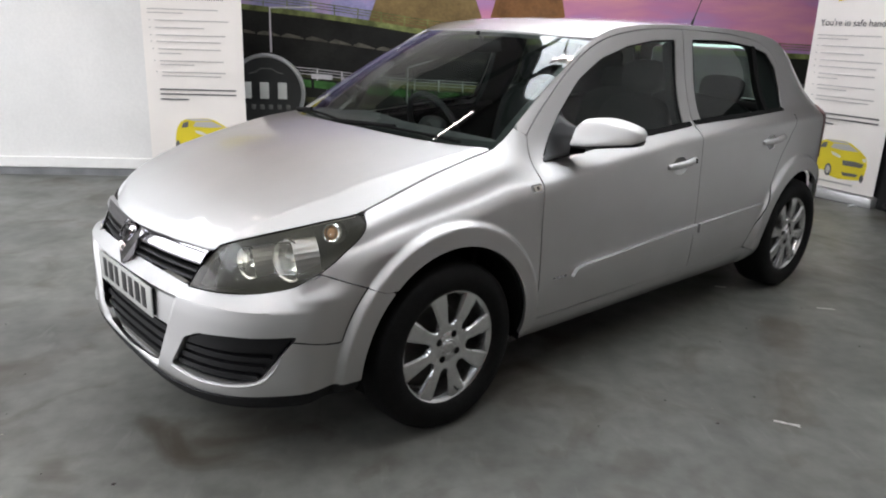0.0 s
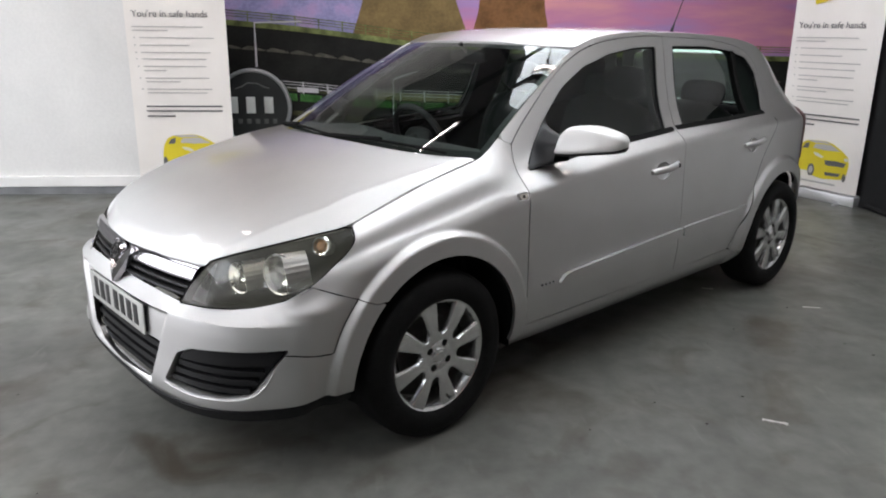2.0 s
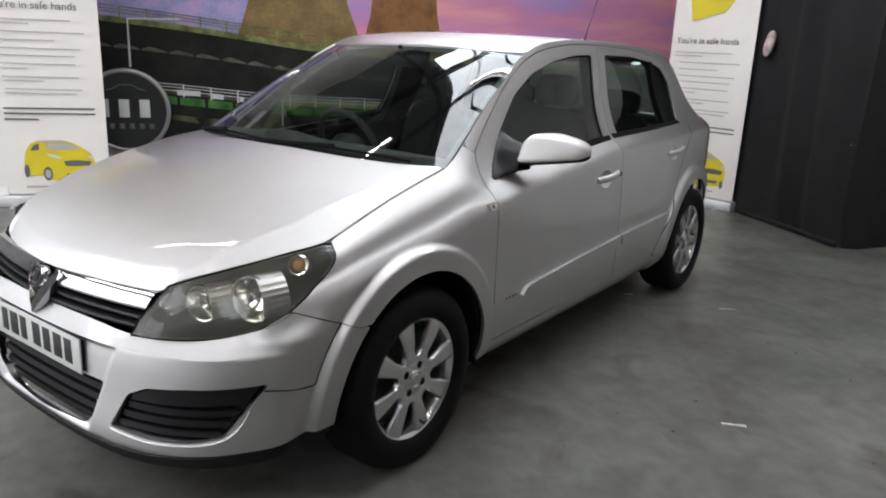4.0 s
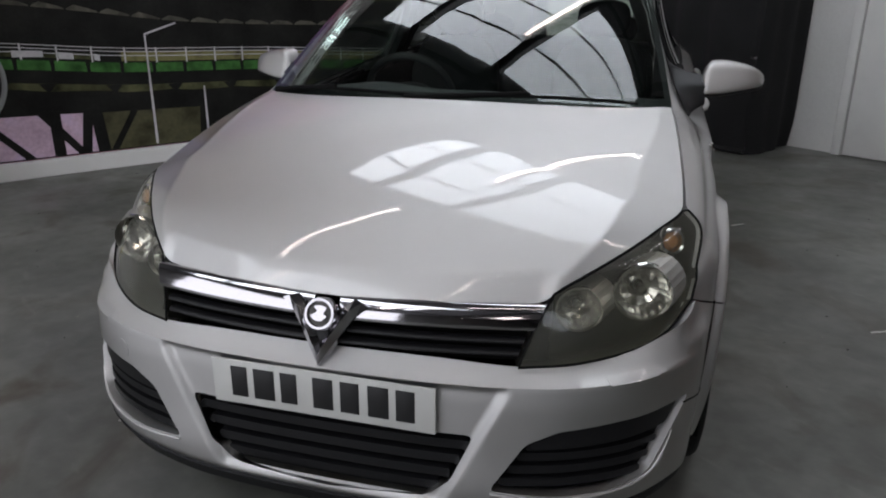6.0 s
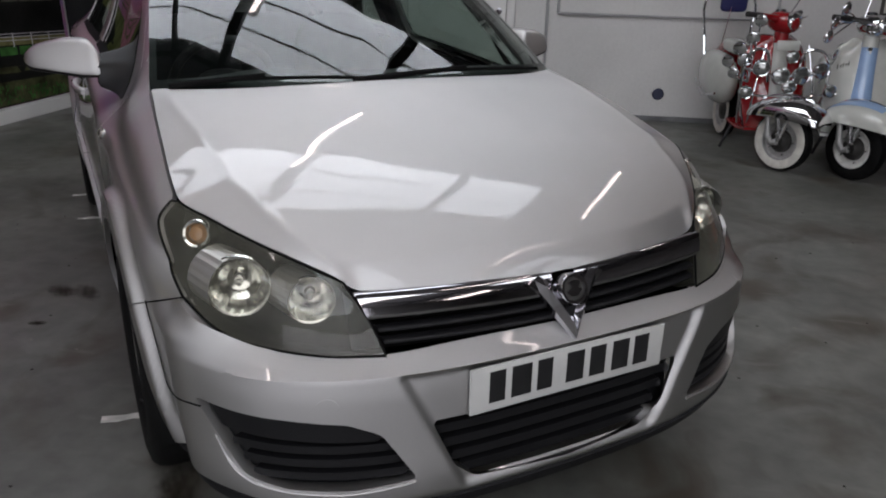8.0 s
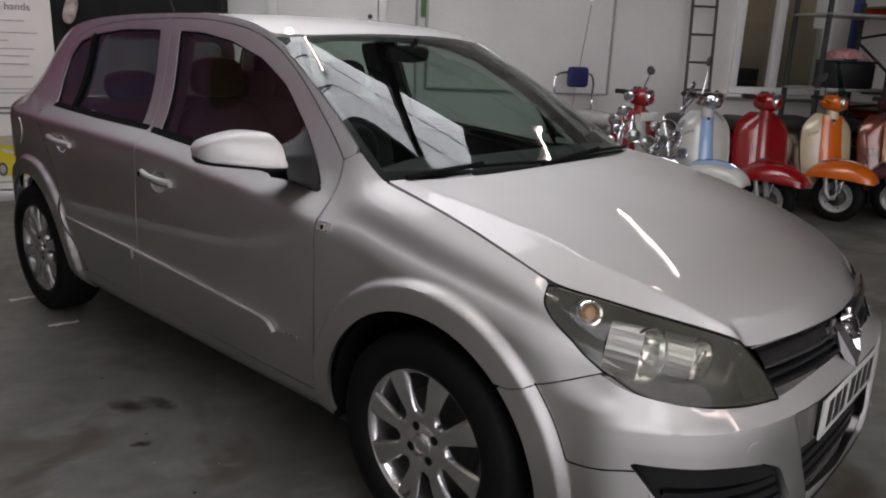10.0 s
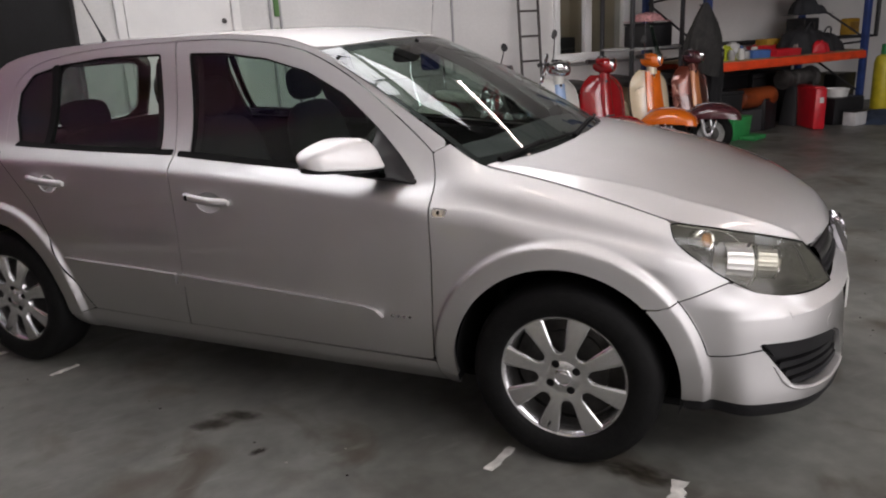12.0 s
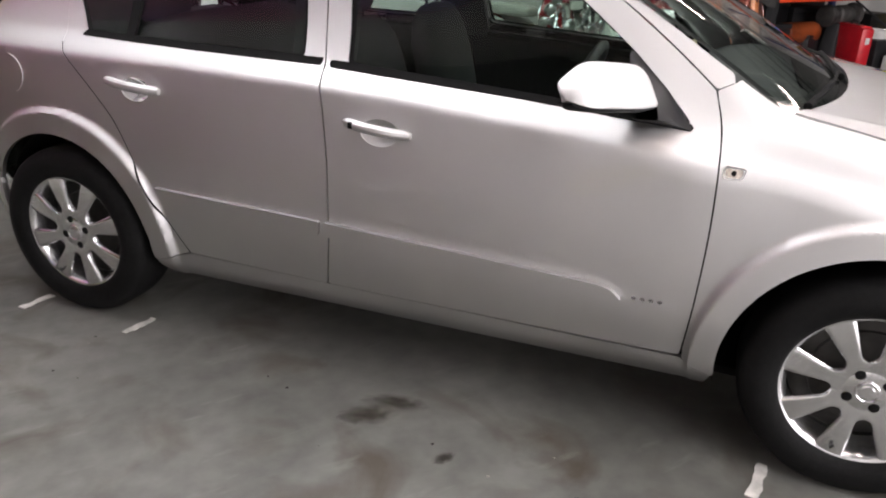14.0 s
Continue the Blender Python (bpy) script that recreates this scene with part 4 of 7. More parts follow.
def door_mirror(s):
    # foot: a black sail in the window corner, drawn out to the head
    base = loop(round_poly([(0.788, 0.910), (0.705, 1.000), (0.600, 1.092), (0.590, 1.080), (0.625, 0.985), (0.640, 0.921)], 0.010), 48)
    tip = loop(round_poly([(0.700, 0.938), (0.682, 1.005), (0.630, 1.035), (0.610, 1.020), (0.595, 0.985), (0.600, 0.935)], 0.010), 48)

    def foot(u, v):
        i = int(round(u * 48)) % 48
        (x0, z0), (x1, z1) = base[i], tip[i]
        e = v ** 0.55 if v > 0 else 0.0
        x, z = x0 + (x1 - x0) * e, z0 + (z1 - z0) * e
        y0 = float(side_y(x0, z0)) + 0.003
        return Vector((x, s * (y0 + (0.800 - y0) * v), z))
    bm = grid_bm(foot, 48, 14)
    bmesh.ops.remove_doubles(bm, verts=bm.verts, dist=1e-5)
    mirror = part("door_mirror", bm, TRIM, car, "silver door mirror on a black foot")

    def shell(u, v, shrink=1.0, cut=None):
        a, y = 2 * math.pi * u, 0.780 + 0.242 * v    # along the section curves
        x0, x1, z0, z1 = float(head_rear(y)), float(head_front(y)), float(head_low(y)), float(head_top(y))
        close = min(1.0, (v / 0.05) ** 0.5 if v < 0.05 else 1.0, ((1 - v) / 0.035) ** 0.5 if v > 0.965 else 1.0) * shrink
        ca, sa = math.cos(a), math.sin(a)
        z = (z0 + z1) / 2 + (z1 - z0) / 2 * close * math.copysign(abs(sa) ** 0.30, sa)
        x = (x0 + x1) / 2 + (x1 - x0) / 2 * close * math.copysign(abs(ca) ** 0.38, ca) - 0.48 * max(0.0, z - z0 - 0.02)
        z = max(z, z0 + 0.012) if cut is None else min(z, z0 + 0.0115)
        return Vector((x, s * (0.780 + 0.226 * v), z))
    bm = grid_bm(shell, 44, 30)
    bmesh.ops.remove_doubles(bm, verts=bm.verts, dist=1e-4)
    part("mirror_cap", bm, PAINT, mirror)
    part("mirror_underside", grid_bm(lambda u, v: shell(u, 0.02 + 0.965 * v, 0.99, 0.0), 44, 24), TRIM, mirror)


door_mirror(1)
door_mirror(-1)


# wheels
def wheel(x, s, turn=0.0):
    m = Matrix.Translation((x + 0.004, s * 0.745, HUB_Z - 0.006)) @ Matrix.Rotation(turn, 4, "Y") @ (Matrix() if s > 0 else Matrix.Rotation(math.pi, 4, "Z"))
    tyre_p = [(0.205, -0.09), (0.222, -0.098), (0.262, -0.106), (0.295, -0.098), (0.309, -0.082), (0.3155, -0.055), (0.3168, 0.0), (0.3155, 0.055), (0.309, 0.080), (0.295, 0.095), (0.262, 0.103), (0.240, 0.101), (0.222, 0.094), (0.212, 0.086), (0.205, 0.070)]
    w = part("wheel", lathe_bm([(0.205, -0.09), (0.196, -0.05), (0.188, 0.0), (0.190, 0.045), (0.197, 0.072), (0.206, 0.082), (0.2155, 0.085), (0.217, 0.080), (0.213, 0.074)], 64), ALLOY, car, "eight-spoke silver alloy wheel", at=m)
    part("tyre", lathe_bm(tyre_p, 72), RUBBER, w)
    part("brake_disc", lathe_bm([(0, 0.005), (0.135, 0.005), (0.137, -0.005), (0.186, -0.02), (0.19, -0.06)], 48), DARK_ALLOY, w)
    spoke = None
    for i in range(8):
        a = 2 * math.pi * i / 8

        def f(u, v):
            r = 0.030 + 0.1815 * u
            slot = 0.0 if r < 0.084 else (0.0185 * math.sqrt((r - 0.084) / 0.016) if r < 0.10 else 0.0185 + 0.225 * (r - 0.10))
            half = (math.pi * r / 8 - slot) / r
            q = 2 * v - 1
            y = 0.069 + 0.014 * math.sin(math.pi * min(1.0, 0.10 + u * 0.56)) - 0.006 * step_up(0.80, 1.0, abs(q)) * step_up(0.25, 0.35, u)
            return Vector((r * math.cos(half * q), float(y), r * math.sin(half * q)))
        if spoke is None:
            bm = grid_bm(f, 34, 14)
            bmesh.ops.recalc_face_normals(bm, faces=bm.faces)
            bmesh.ops.solidify(bm, geom=bm.faces[:], thickness=0.026)
            spoke = part("spoke", bm, ALLOY, w)
            spoke.matrix_basis = Matrix.Rotation(a, 4, "Y")
        else:
            o = new("spoke", spoke.data)
            o.parent = w
            o.matrix_basis = Matrix.Rotation(a, 4, "Y")
    part("hub_cap", lathe_bm([(0, 0.084), (0.016, 0.0845), (0.019, 0.0825), (0.024, 0.0825), (0.027, 0.085), (0.030, 0.083), (0.031, 0.078), (0.058, 0.0765), (0.064, 0.073), (0.066, 0.03)], 40), ALLOY, w)
    for i in range(4):
        a = math.pi / 4 + i * math.pi / 2
        part("wheel_bolt", lathe_bm([(0, 0.0790), (0.006, 0.0793), (0.0105, 0.0785), (0.0135, 0.0775), (0.0135, 0.06)], 16, m=Matrix.Translation((0.050 * math.cos(a), 0, 0.050 * math.sin(a)))), GAP, w)
    part("valve", tube_bm([(0.0, 0.084, -0.190), (0.0, 0.095, -0.176)], 0.004, n=8), TRIM, w)
    return w


for x in (AXLE_F, AXLE_R):
    wheel(x, 1, 0.25 if x > 0 else 0.6)
    wheel(x, -1, 0.262 if x > 0 else 0.5)

# wheel arch liners, floor pan, near-black inner shell added to keep light out
for x in (AXLE_F, AXLE_R):
    for s in (1, -1):
        part("arch_liner", lathe_bm([(0.374, s * (0.82 if x > 0 else 0.745)), (0.385, s * 0.72), (0.385, s * 0.42), (0.0, s * 0.42)], 40, m=Matrix.Translation((x, 0, HUB_Z)), arc=(radians(-12), radians(192))), GAP, car)
part("floor_pan", box_bm((3.25, 1.30, 0.03), (0.05, 0, 0.185), 0.01), GAP, car)
part("floor_pan", box_bm((1.70, 1.50, 0.04), (0.0, 0, 0.215), 0.01), GAP, car)
part("bulkhead", box_bm((0.03, 1.36, 0.70), (1.06, 0, 0.58), 0.01), GAP, car)
INNER = [(1.60, 0.75), (1.05, 0.94), (0.80, 0.915), (0.33, 0.942), (-0.25, 0.975), (-1.24, 0.99), (-1.60, 0.97), (-1.62, 0.60)] + arch(AXLE_R, 0.40, 150, 10) + [(-0.90, 0.25), (0.90, 0.25)] + arch(AXLE_F, 0.40, 170, 45)
for k in (False, True):
    panel("inner_panel", side_at, INNER, GAP, car, mirror=k, out=-1, lift=-0.035, step=0.04, thick=0.01)
    B_IN = [(-0.22, 0.97), (-0.42, 0.98), (-0.48, 1.36), (-0.25, 1.37)]
    panel("pillar_trim", side_at, B_IN, CABIN, car, mirror=k, out=-1, lift=-0.03, step=0.03, thick=0.03)
    C_IN = [(-1.04, 0.985), (-1.045, 1.10), (-1.06, 1.25), (-1.05, 1.335), (-0.98, 1.355), (-0.75, 1.385), (-0.3, 1.40), (0.05, 1.385), (0.27, 1.31), (0.33, 1.34), (0.1, 1.405), (-0.3, 1.425), (-0.9, 1.41), (-1.3, 1.34), (-1.45, 1.26), (-1.60, 1.0)]
    panel("roof_rail_trim", side_at, C_IN, CABIN, car, mirror=k, out=-1, lift=-0.025, step=0.03, thick=0.02)
panel("inner_bonnet", lambda x, y: (x, y, bonnet_z(x, y) - 0.03), [(1.06, 0.66), (1.60, 0.69), (1.95, 0.47), (2.03, 0.2), (2.03, -0.2), (1.95, -0.47), (1.60, -0.69), (1.06, -0.66)], GAP, car, step=0.05)
panel("headlining", lambda x, y: (x, y, roof_at(x, y)[2] - 0.03), [(0.36, 0.44), (-1.40, 0.47), (-1.40, -0.47), (0.36, -0.44)], material("headlining_fabric", (0.28, 0.28, 0.27), rough=0.95), car, step=0.06, thick=0.005)


# tailgate with rear window
def tail_at(y, z):
    y, z = np.asarray(y, float), np.asarray(z, float)
    x = smooth_curve((0.3, 0.60, 0.95, 1.05, 1.25, 1.40), (-1.88, -1.90, -1.86, -1.80, -1.655, -1.545))(z)
    return x + 0.28 * np.abs(y) ** 2.2, y, z


half = [(0.0, 1.398), (0.41, 1.372), (0.475, 1.31), (0.535, 1.17), (0.575, 1.02), (0.600, 0.95), (0.600, 0.60), (0.0, 0.60)]
TAIL = half[:-1] + [(0.0, 0.60)] + [(-y, z) for y, z in half[::-1][1:-1]]
REAR_WIN = round_poly([(-0.39, 1.32), (0.39, 1.32), (0.50, 1.06), (0.44, 1.0), (-0.44, 1.0), (-0.50, 1.06)], 0.04)
tailgate = panel("tailgate", tail_at, TAIL, PAINT, car, holes=[REAR_WIN], step=0.03, out=-1)
panel("rear_glass", tail_at, REAR_WIN, HAZED, tailgate, step=0.05, out=-1, lift=-0.006, thick=0.004)
half = [(0.0, 0.598), (0.66, 0.598), (0.69, 0.56), (0.69, 0.27), (0.0, 0.25)]
panel("rear_bumper", lambda y, z: (tail_at(y, z)[0] - 0.03 * (1 - np.abs(y) ** 3), y, z), half[:-1] + [(0.0, 0.25)] + [(-y, z) for y, z in half[::-1][1:-1]], PAINT, car, step=0.04, out=-1)
for k in (False, True):
    panel("rear_bumper_corner", side_at, [(-1.668, 0.695), (-1.665, 0.56), (-1.665, 0.46)] + arch(AXLE_R, 0.368, 160, 190, 6) + [(-1.70, 0.25), (-1.80, 0.26), (-1.80, 0.60), (-1.76, 0.69)], PAINT, car, mirror=k, out=-1)
    panel("tail_lamp", side_at, round_poly([(-1.658, 0.985), (-1.655, 0.86), (-1.672, 0.71), (-1.76, 0.70), (-1.775, 0.93), (-1.71, 1.02)], 0.02), RED_LENS, car, mirror=k, out=-1, lift=0.004, label="dark clear and red tail lamp cluster")

# aerial on the roof
# seams of the bumper's corner pieces
for s in (1, -1):
    seam = [(1.309 + 0.4585 * math.cos(radians(a)), HUB_Z + 0.4585 * math.sin(radians(a))) for a in range(40, 15, -2)]
    line = [tuple(float(c) for c in bumper_at(s * s_of_x(x), z, 0.0)) for x, z in seam]
    line += [tuple(float(c) for c in bumper_at(s * s_of_x(x), z, 0.0)) for x, z in ((1.76, 0.434), (1.80, 0.438), (1.84, 0.445), (1.875, 0.452), (1.90, 0.455))]
    part("bumper_seam", tube_bm(line, 0.0024, n=6), GAP, bumper)

aerial = part("aerial", tube_bm([(-1.36, 0.0, 1.425), (-1.40, 0.0, 1.50), (-1.52, 0.0, 1.72)], [0.012, 0.004, 0.0025], n=8), TRIM, car)


# cabin
def pad(size, at, rot=0.0, power=2.6, n=16, m=12):
    """A stuffed, rounded block."""
    def f(u, v):
        a, b = 2 * math.pi * u, math.pi * (v - 0.5)
        e = 2 / power

        def sp(c):
            return math.copysign(abs(c) ** e, c)
        p = Vector((size[0] / 2 * sp(math.cos(b)) * sp(math.cos(a)), size[1] / 2 * sp(math.cos(b)) * sp(math.sin(a)), size[2] / 2 * sp(math.sin(b))))
        p.rotate(Euler((0, rot, 0)))
        return p + Vector(at)
    bm = grid_bm(f, n * 2, m)
    bmesh.ops.remove_doubles(bm, verts=bm.verts, dist=1e-4)
    return bm


for s in (1, -1):
    seat = part("front_seat", pad((0.50, 0.50, 0.20), (-0.02, s * 0.36, 0.50), 0.10), CABIN, car, "dark fabric front seat")
    part("backrest", pad((0.15, 0.46, 0.62), (-0.30, s * 0.36, 0.79), -0.24, 3.2), CABIN, seat)
    part("headrest", pad((0.10, 0.25, 0.17), (-0.395, s * 0.36, 1.180), -0.14, 3.0), CABIN, seat)
    for dy in (-0.06, 0.06):
        part("headrest_post", tube_bm([(-0.372, s * 0.36 + dy, 1.04), (-0.395, s * 0.36 + dy, 1.17)], 0.007, n=8), TRIM, seat)
bench = part("rear_bench", pad((0.48, 1.24, 0.20), (-0.86, 0, 0.52), 0.10, 4.0), CABIN, car, "dark fabric rear bench")
part("backrest", pad((0.14, 1.22, 0.56), (-1.10, 0, 0.78), -0.28, 4.5), CABIN, bench)
for s in (1, -1):
    part("headrest", pad((0.09, 0.27, 0.15), (-1.185, s * 0.36, 1.095), -0.2, 3.2), CABIN, bench)
part("parcel_shelf", box_bm((0.40, 1.12, 0.02), (-1.45, 0, 0.985), 0.006), CABIN, car)
part("dashboard", grid_bm(lambda u, v: Vector((1.09 - 0.46 * v - 0.03 * math.sin(math.pi * u), -0.66 + 1.32 * u, 0.945 + 0.035 * math.sin(math.pi * min(1, v * 1.4)) - 0.42 * max(0, v - 0.72) / 0.28 + 0.02 * math.exp(-((u - 0.26) / 0.1) ** 2))), 40, 22, thick=0.02), DASH, car)
wheel_ring = [(0.40 + 0.07 * math.sin(2 * math.pi * i / 40), -0.36 + 0.185 * math.cos(2 * math.pi * i / 40), 0.885 + 0.170 * math.sin(2 * math.pi * i / 40)) for i in range(40)]
steer = part("steering_wheel", tube_bm(wheel_ring, 0.016, n=10, closed=True), DASH, car, "dark steering wheel")
part("steering_hub", pad((0.07, 0.20, 0.14), (0.415, -0.36, 0.875), -0.38), DASH, steer)
part("steering_column", tube_bm([(0.42, -0.36, 0.87), (0.66, -0.36, 0.80)], 0.045, n=12), DASH, steer)
part("interior_mirror", pad((0.035, 0.24, 0.065), (0.40, 0.0, 1.315), 0.2, 3.5), TRIM, car)
part("mirror_stem", tube_bm([(0.41, 0, 1.33), (0.455, 0, 1.375)], 0.010, n=8), TRIM, car)

# ---- the room: a runs out of the mural wall, b along it; the car stands at an angle in it ----
TURN = 53.2
ROOM = Matrix.Translation((0, 0, -0.012)) @ Matrix.Rotation(radians(TURN), 4, "Z")


def room(a, b, z=0.0, turn=0.0):
    return ROOM @ pose(a, b, z, 0, 0, turn)


def setting(name, size, at, mat, label="", bevel=0.0, category=""):
    ob = part(name, box_bm(size, at, bevel), mat, None, label, smooth=False, at=ROOM.copy())
    return tagged(ob, label, category or name.split("_")[0], kind="structure")


A_WALL, B_WALL, A_WHITE = -3.57, 4.12, -2.97      # faces of the mural wall, the door wall and the white bay
A_FAR, B_FAR, HIGH = 12.5, -9.0, 4.3
setting("floor", (A_FAR + 5.2, B_WALL - B_FAR + 1.0, 0.2), ((A_FAR - 4.2) / 2, (B_WALL + B_FAR) / 2, -0.1), FLOOR, "grey painted concrete floor, scuffed and stained")
setting("wall_mural", (0.2, 6.9, HIGH), (A_WALL - 0.10, 0.67, HIGH / 2), WHITE_WALL, "white painted wall behind the printed mural")
B_BAY = -4.9
setting("wall_white", (0.8, B_WALL - 6.9 - B_BAY + 0.02, HIGH), (A_WHITE - 0.40, (B_BAY + B_WALL - 6.9) / 2, HIGH / 2), WHITE_WALL, "plain white painted wall, slightly patched")
# walls out of view are added dark grey to cut bounce and reflections
setting("wall_side", (0.8, B_BAY - B_FAR, HIGH), (A_WHITE - 0.41, (B_BAY + B_FAR) / 2, HIGH / 2), DARK_WALL, "unseen grey wall beside the white bay, kept dark to cut bounced light")
setting("wall_far", (0.2, B_WALL - B_FAR, HIGH), (A_FAR + 0.1, (B_WALL + B_FAR) / 2, HIGH / 2), DARK_WALL, "unseen grey wall, kept dark to cut bounced light")
# unseen front wall; its open vehicle entrance is inferred from bluish light
for a0, a1, z0 in ((-4.0, -1.7, 0), (5.3, A_FAR, 0), (-1.7, 5.3, 3.7)):
    setting("wall_front", (a1 - a0, 0.2, HIGH - z0), ((a0 + a1) / 2, B_FAR - 0.1, (HIGH + z0) / 2), DARK_WALL, "unseen grey wall round the inferred vehicle entrance, kept dark to cut bounced light")
# door wall, with the window opening cut through
wa, wb = 4.40, 5.50
for name, a0, a1, z0, z1 in (("wall_door_side", -4.0, wa, 0, HIGH), ("wall_door_side", wb, A_FAR, 0, HIGH), ("wall_door_side", wa, wb, 0, 1.02), ("wall_door_side", wa, wb, 2.10, HIGH)):
    setting(name, (a1 - a0, 0.2, z1 - z0), ((a0 + a1) / 2, B_WALL + 0.1, (z0 + z1) / 2), WHITE_WALL, "off-white painted block wall")
setting("skirting", (0.03, 2.12, 0.07), (A_WHITE + 0.015, -3.84, 0.035), SKIRT_GREY, "dark grey strip below the white ledge")
setting("trim", (0.045, 2.12, 0.09), (A_WHITE + 0.022, -3.84, 0.115), WHITE_PAINT, "white ledge above the skirting", 0.004)
setting("plinth", (0.10, 6.8, 0.115), (A_WALL + 0.05, 0.66, 0.0575), WHITE_PAINT, "white plinth under the mural, scuffed", 0.006)

# roof: dark sheeting with rows of daylit panels, purlins and tubes
ceiling = setting("ceiling", (A_FAR + 5.2, B_WALL - B_FAR + 1.0, 0.1), ((A_FAR - 4.2) / 2, (B_WALL + B_FAR) / 2, HIGH + 0.05), CEIL, "dim corrugated roof sheeting")
# first strip fits the reflections; the other two are unseen, added for brightness
for a, b, la, lb in ((-0.13, 0.70, 4.95, 1.60), (1.5, -6.0, 5.8, 2.5), (6.3, -2.9, 2.6, 1.65)):
    sk = setting("skylight", (la, lb, 0.03), (a, b, HIGH - 0.02), SKY_PANEL, "daylit translucent corrugated roof panels, two of the three strips added for brightness")
    for db in (-0.30, 0.27):
        setting("skylight_joint", (la, 0.03, 0.02), (a, b + db, HIGH - 0.045), STEEL_DARK, "dark lap joint of the roof panels")
for a in (-1.75, -0.45, 1.25, 4.0, 6.0, 8.0, 10.0):
    setting("rafter", (0.12, B_WALL - B_FAR, 0.16), (a, (B_WALL + B_FAR) / 2, HIGH - 0.16), STEEL_DARK, "dark steel roof rafter")
for b in (-7.5, -4.2, -2.2, -0.35, 1.75, 3.2):
    setting("purlin", (A_FAR + 4.0, 0.07, 0.10), ((A_FAR - 4.0) / 2, b, HIGH - 0.08), STEEL_DARK, "dark steel purlin under the roof sheets")
# first three tubes fit the reflections; the last four are added fill light
for a, b in ((-0.12, -1.80), (-0.12, 0.95), (2.68, 0.75), (2.68, -2.1), (0.6, -4.4), (3.0, -4.8), (5.2, -5.2)):
    t = thing("ceiling_light", "fluorescent tube light hung on wires, four of the seven added for brightness", "lamp", "ceiling tubes", room(a, b, 3.0))
    part("tube", tube_bm([(0, -0.88, 0), (0, 0.88, 0)], 0.019, n=12), TUBE_GLOW, t)
    part("batten", box_bm((0.075, 1.80, 0.05), (0, 0, 0.055), 0.006), WHITE_PAINT, t)
    for y in (-0.7, 0.7):
        part("wire", tube_bm([(0, y, 0.07), (0, y, HIGH - 3.0)], 0.004, n=5), STEEL_DARK, t)
# daylight through the unseen vehicle entrance, placed and powered to suit the car
sky_lamp = bpy.data.lights.new("entrance_daylight", "AREA")
sky_lamp.shape, sky_lamp.size, sky_lamp.size_y = "RECTANGLE", 6.9, 3.6
sky_lamp.energy, sky_lamp.color = ENTRANCE, (0.88, 0.94, 1.0)
lamp = new("entrance_daylight", sky_lamp)
lamp.matrix_basis = ROOM @ look((1.8, B_FAR + 0.02, 1.85), (1.8, 0, 1.85))

# ---- the mural wall ----
ON_A = ROOM @ Matrix(((0, 0, 1, A_WALL), (1, 0, 0, 0), (0, 1, 0, 0), (0, 0, 0, 1)))     # (b, z, out of the wall)


def print_mat(name, colour, rough=0.5, stain=0.25, scale=3.0, tint=None):
    return material(name, colour, rough=rough, spec=0.12, grain=0.12, grain_scale=35, stain=stain, stain_scale=scale, tint=tint)


INK_DARK = print_mat("mural_shadow_black", (0.012, 0.012, 0.011), stain=0.5)
INK_OLIVE = print_mat("mural_olive", (0.060, 0.062, 0.030), stain=0.8, scale=6)
INK_GREEN = print_mat("mural_green", (0.040, 0.125, 0.032), stain=0.6, scale=7)
INK_LIME = print_mat("mural_pale_green", (0.13, 0.15, 0.055), stain=0.6, scale=9)
INK_BROWN = print_mat("mural_tower_brown", (0.17, 0.115, 0.05), stain=0.3, scale=4)
INK_RUST = print_mat("mural_tower_rust", (0.20, 0.095, 0.040), stain=0.4, scale=5, tint=(0.06, 0.035, 0.02))
INK_ORANGE = print_mat("mural_burnt_orange", (0.10, 0.045, 0.012), stain=0.5, scale=5)
INK_GREY = print_mat("mural_pale_grey", (0.50, 0.48, 0.50), stain=0.2)
INK_BLUE = print_mat("mural_dusk_blue", (0.26, 0.24, 0.42), stain=0.25, scale=4, tint=(0.42, 0.25, 0.42))
INK_HAZE = print_mat("mural_pink_haze", (0.55, 0.40, 0.50), stain=0.2, scale=4, tint=(0.55, 0.45, 0.62))


def sky_print():
    m = print_mat("mural_sunset", (0.5, 0.2, 0.3))
    nt = m.node_tree
    co = [n for n in nt.nodes if n.type == "TEX_COORD"][0]
    mp = nt.nodes.new("ShaderNodeMapping")
    mp.inputs["Scale"].default_value = (0.5, 2.2, 1)
    n = nt.nodes.new("ShaderNodeTexNoise")
    n.inputs["Scale"].default_value, n.inputs["Detail"].default_value = 1.5, 6
    nt.links.new(co.outputs["Object"], mp.inputs["Vector"])
    nt.links.new(mp.outputs[0], n.inputs["Vector"])
    r = nt.nodes.new("ShaderNodeValToRGB")
    r.color_ramp.elements[0].position, r.color_ramp.elements[0].color = 0.32, (0.30, 0.22, 0.46, 1)
    r.color_ramp.elements[1].position, r.color_ramp.elements[1].color = 0.72, (0.66, 0.30, 0.30, 1)
    e = r.color_ramp.elements.new(0.5)
    e.color = (0.47, 0.19, 0.32, 1)
    nt.links.new(n.outputs["Fac"], r.inputs[0])
    nt.links.new(r.outputs[0], nt.nodes["Principled BSDF"].inputs["Base Color"])
    return m


INK_SKY = sky_print()
mural = part("mural", prism_bm([(-2.75, 0.115), (3.55, 0.115), (3.55, 2.9), (-2.75, 2.9)], 0.006), INK_SKY, None, smooth=False, at=ON_A.copy())
tagged(mural, "printed wall mural of a viaduct, cooling towers and a pink sunset", "mural")


